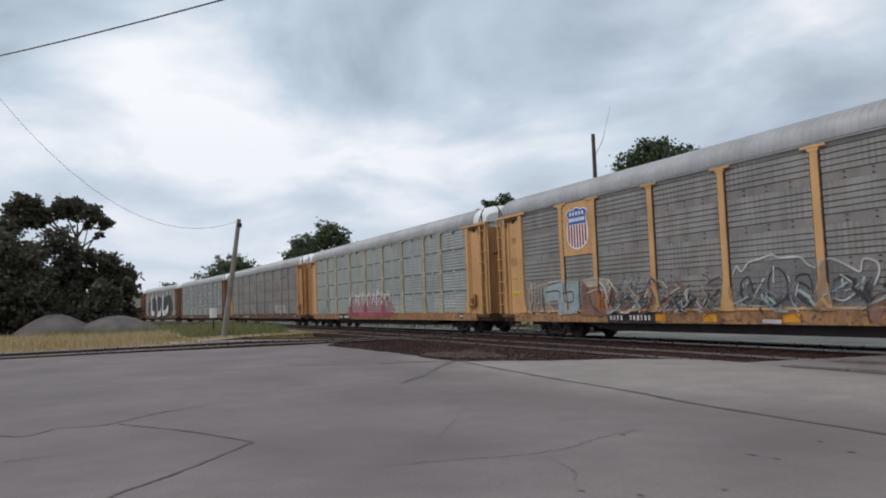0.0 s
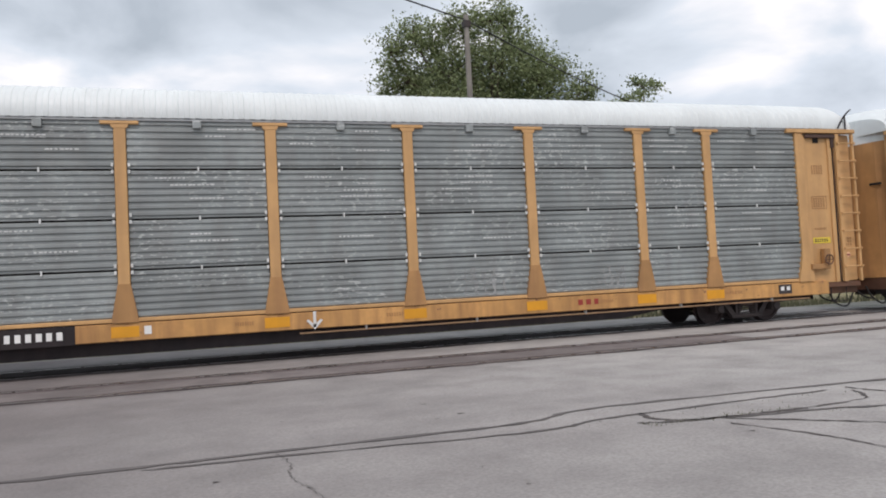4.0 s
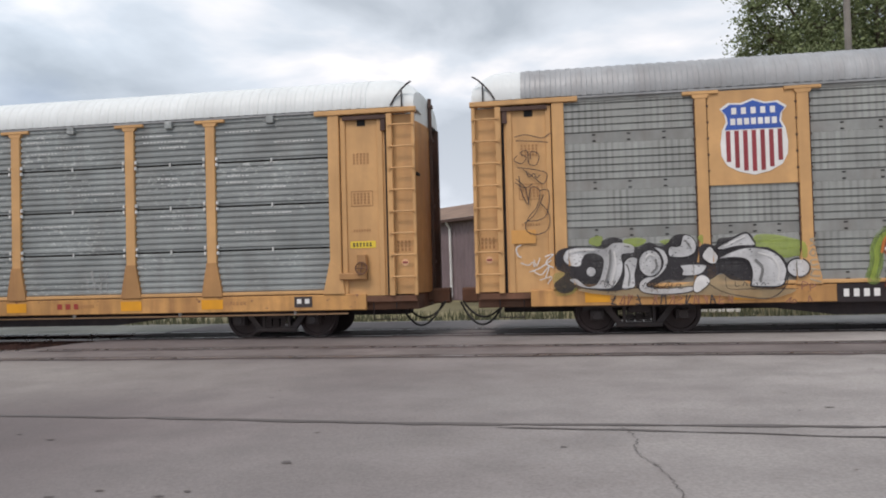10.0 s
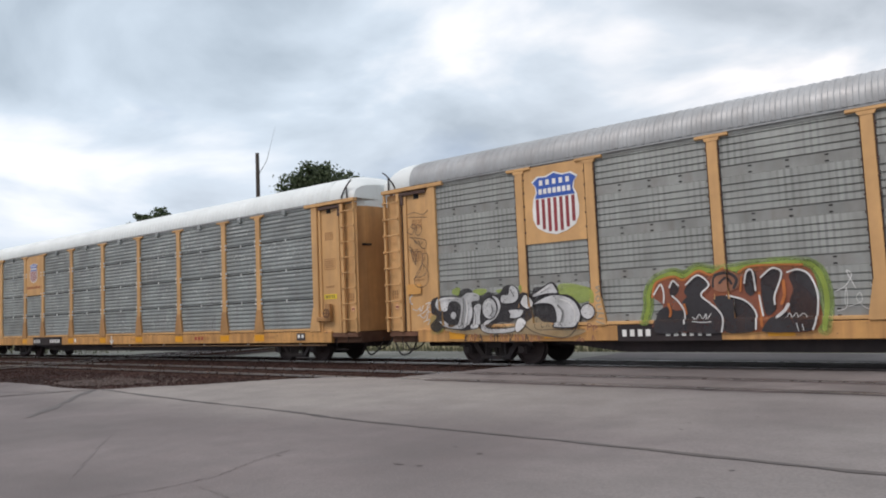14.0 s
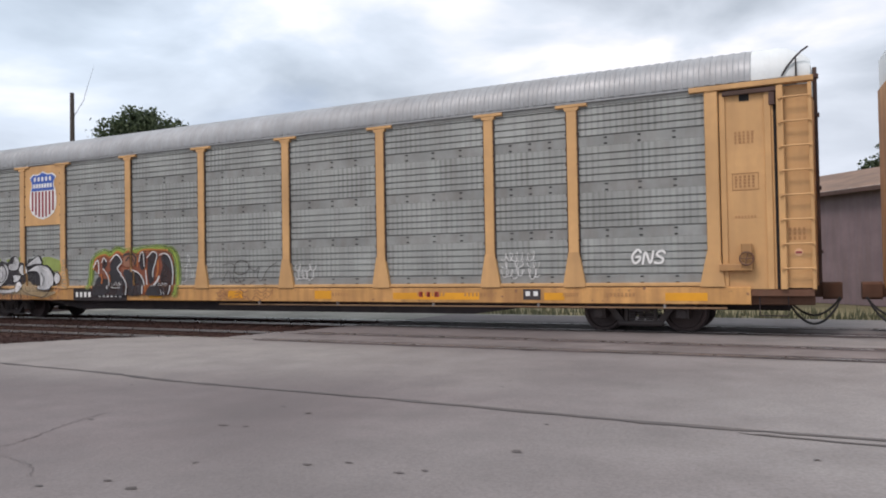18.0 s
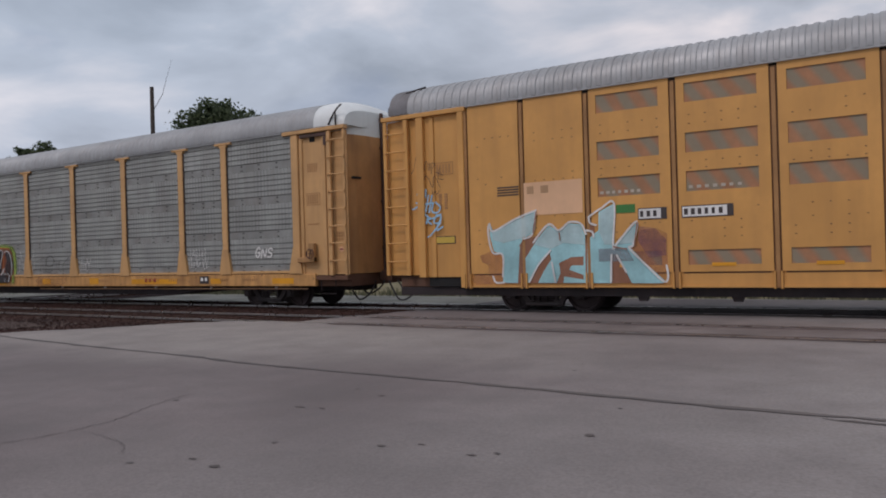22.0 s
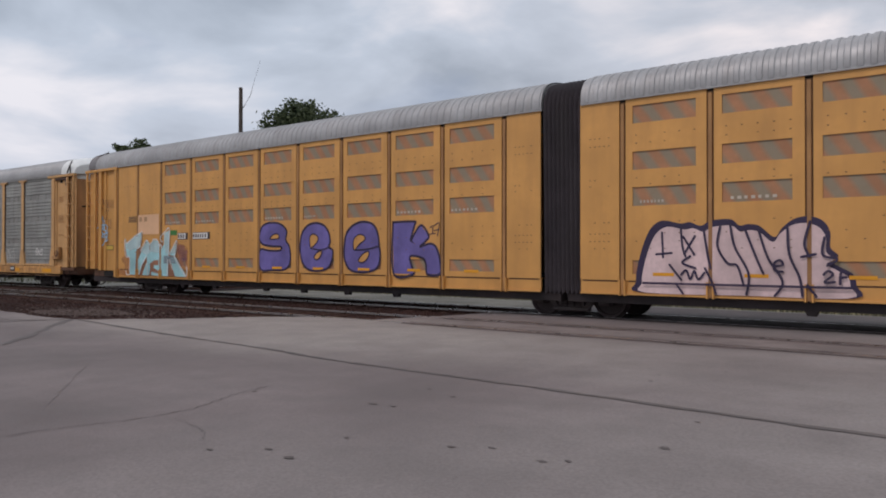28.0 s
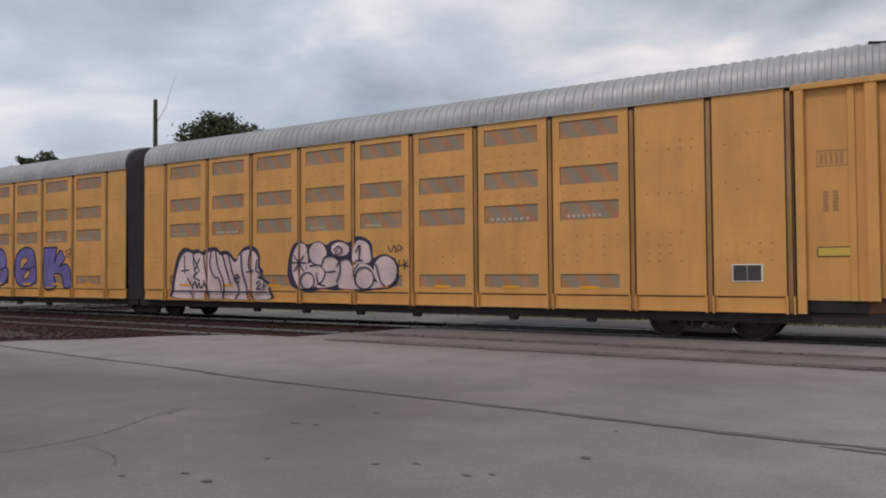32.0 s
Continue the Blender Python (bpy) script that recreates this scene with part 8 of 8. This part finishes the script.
tree(-74, -0.9, 12.3, 4.3, 20, LEAF_MID, "airy tall dark green roadside tree", 12000, 0.32, lobes=[(x, y, z, q) for y, x, z, q in spread(AIRY, 8, 0.8)], gap=0.4)
for i, (x, y, h, r, n, b) in enumerate(((-72, -7.2, 11.6, 3.6, 12000, 0.04), (-73, -11.2, 12.0, 4.8, 13000, 0.04), (-66, -13.5, 10.2, 5.0, 13000, 0.04), (-68, -19, 11.6, 6.0, 13000, 0.04),
                                      (-71, -2.4, 10.3, 3.9, 16000, 0.03), (-67, -5.6, 9.4, 4.0, 15000, 0.03), (-64, -10.0, 7.0, 4.2, 13000, 0.03), (-71, 1.2, 8.6, 3.1, 12000, 0.02))):
    tree(x, y, h, r, 21 + i, LEAF_MID, "dense dark green roadside tree", n, 0.36, base=b, flat=0.95)
for i, (x, y, h, r) in enumerate(((-330, 30, 16, 9), (-290, 34, 12, 9), (-250, 40, 10, 10))):
    tree(x, y, h, r, 40 + i, LEAF_DARK, "far dark green tree beyond the train", 3000, 1.1, base=0.1)


def far_woods(seed):
    """A low uneven belt of distant trees, too far to tell apart."""
    rnd, m = random.Random(seed), Mesh()
    for i in range(9000):
        x = rnd.uniform(-260, 320)
        top = 4.6 + 1.6 * math.sin(x * 0.05) + 1.0 * math.sin(x * 0.17 + 1) + 0.6 * math.sin(x * 0.53)
        z, y = top * rnd.random() ** 0.6, 150 + rnd.uniform(-5, 5)
        a, s = rnd.uniform(0, 6.28), rnd.uniform(0.5, 1.1)
        u, v = Vector((math.cos(a), rnd.uniform(-0.5, 0.5), math.sin(a))) * s, Vector((-math.sin(a), rnd.uniform(-0.5, 0.5), math.cos(a))) * s * 0.7
        o = Vector((x, y, z))
        m.face([o - u, o - v, o + u, o + v])
    solo("far_woods", m, LEAF_DARK, "low belt of distant dark green trees", kind="stuff")


far_woods(3)


def hedge(x0, x1, y0, y1, h, n, seed):
    """Dense undergrowth below the roadside trees."""
    rnd, m = random.Random(seed), Mesh()
    for i in range(n):
        y = rnd.uniform(y0, y1)
        top = h * (0.75 + 0.2 * math.sin(y * 0.9) + 0.12 * math.sin(y * 2.3))
        o = Vector((rnd.uniform(x0, x1), y, -0.2 + top * rnd.random() ** 0.8))
        u = Vector((rnd.gauss(0, 1), rnd.gauss(0, 1), rnd.gauss(0, 1))).normalized() * rnd.uniform(0.15, 0.3)
        v = u.cross(Vector((rnd.gauss(0, 1), rnd.gauss(0, 1), rnd.gauss(0, 1)))).normalized() * 0.14
        m.face([o - u, o + v, o + u, o - v])
    solo("undergrowth", m, LEAF_MID, "dense dark undergrowth below the roadside trees", kind="stuff")


hedge(-68, -65, -24, 2.4, 4.6, 22000, 6)


def heap(x, y, r, h, seed):
    rnd, m, n = random.Random(seed), Mesh(), 28
    rows = []
    for i in range(9):
        k = i / 8
        rows.append([((1 - k) * r * (1 + 0.1 * math.sin(3 * a * 0.2244 + seed)) * math.cos(a * 0.2244), (1 - k) * r * 1.25 * math.sin(a * 0.2244),
                      h * math.sin(math.pi / 2 * k) ** 1.3 * rnd.uniform(0.97, 1.03)) for a in range(n)])
    m.grid(rows, closed=True)
    solo("gravel_heap", m, HEAP, "heap of grey gravel on the verge", "gravel heap", "gravel heaps", at=(x, y, -0.22))


heap(-62, -2.2, 3.0, 1.85, 1)
heap(-62, 1.9, 3.5, 1.60, 2)


def grass(name, boxes, mat, label, seed):
    rnd, m = random.Random(seed), Mesh()
    for x0, x1, y0, y1, n, h in boxes:
        for i in range(n):
            x, y = rnd.uniform(x0, x1), rnd.uniform(y0, y1)
            z = h * rnd.uniform(0.4, 1.2)
            a, w = rnd.uniform(0, math.pi), rnd.uniform(0.015, 0.05)
            dx, dy = math.cos(a) * w, math.sin(a) * w
            lx, ly = rnd.uniform(-0.3, 0.3) * z, rnd.uniform(-0.3, 0.3) * z
            m.face([(x - dx, y - dy, -0.22), (x + dx, y + dy, -0.22), (x + lx, y + ly, z - 0.2)])
    solo(name, m, mat, label, kind="stuff")


grass("dry_grass", [(-53, -38.5, -12, 5.0, 7000, 0.40), (-75, -56, -14, 12, 2500, 0.7), (-47, -42, 5, 13.5, 1500, 0.3)], GRASS, "dry yellow and green grass on the verge", 1)
grass("tall_grass", [(-52.5, -45.5, -12, 4.8, 9000, 0.60), (-45.5, -37.5, -14, 3.5, 9000, 0.42), (-58, -52, -12, -1, 4000, 0.6)], GRASS_DRY, "tall straw-coloured dry grass on the verge", 4)
grass("lush_grass", [(-70, -53.5, -3, 12.5, 9000, 0.75), (-52.5, -46.8, 5.4, 11.5, 4200, 0.62), (-59, -54, -7, 0, 2200, 0.5)], GRASS_LUSH, "brighter green grass round the leaning pole", 7)
grass("verge_grass", [(-60, 60, 22.4, 25.5, 9000, 0.30), (-120, -40, 19.5, 25, 3000, 0.5)], GRASS_GREEN, "green grass on the verges beside the tracks", 2)
grass("joint_weeds", [(3.4, 7.2, 6.55, 6.9, 500, 0.19), (3.9, 5.6, 6.17, 6.30, 1200, 0.195), (5.6, 7.0, 5.88, 6.02, 300, 0.19)], GRASS_GREEN, "small green weeds in the broken joints", 3)
cabinet = thing("signal_cabinet", "small white signal cabinet on a post beside the track", "cabinet", (-49.5, 7.2, -0.2))
part("cabinet_box", Mesh().box(-0.2, 0.2, -0.2, 0.2, 1.25, 1.85, c=0.02), WHITE, cabinet)
part("cabinet_post", Mesh().tube([(0, 0, 0), (0, 0, 1.3)], 0.05, 8), STEEL, cabinet)


# ---------------------------------------------------------------- what moves
def motions():
    for car, x in CARS:
        walk(car, [(t, pose(x + s, TRACK_Y + bend(x + s), 0, 0, 0, math.degrees(math.atan(max(0.0, BEND_AT - x - s) / BEND_RADIUS)))) for t, s in TRAIN])
    times = [i * 0.16 for i in range(201)]
    shift = np.interp(times, [t for t, _ in TRAIN], [s for _, s in TRAIN])
    for w in WHEELS:
        x, y, z = w.location
        walk(w, [(t, pose(x, y, z, 0, math.degrees(s / 0.42), 0)) for t, s in zip(times, shift)])


motions()
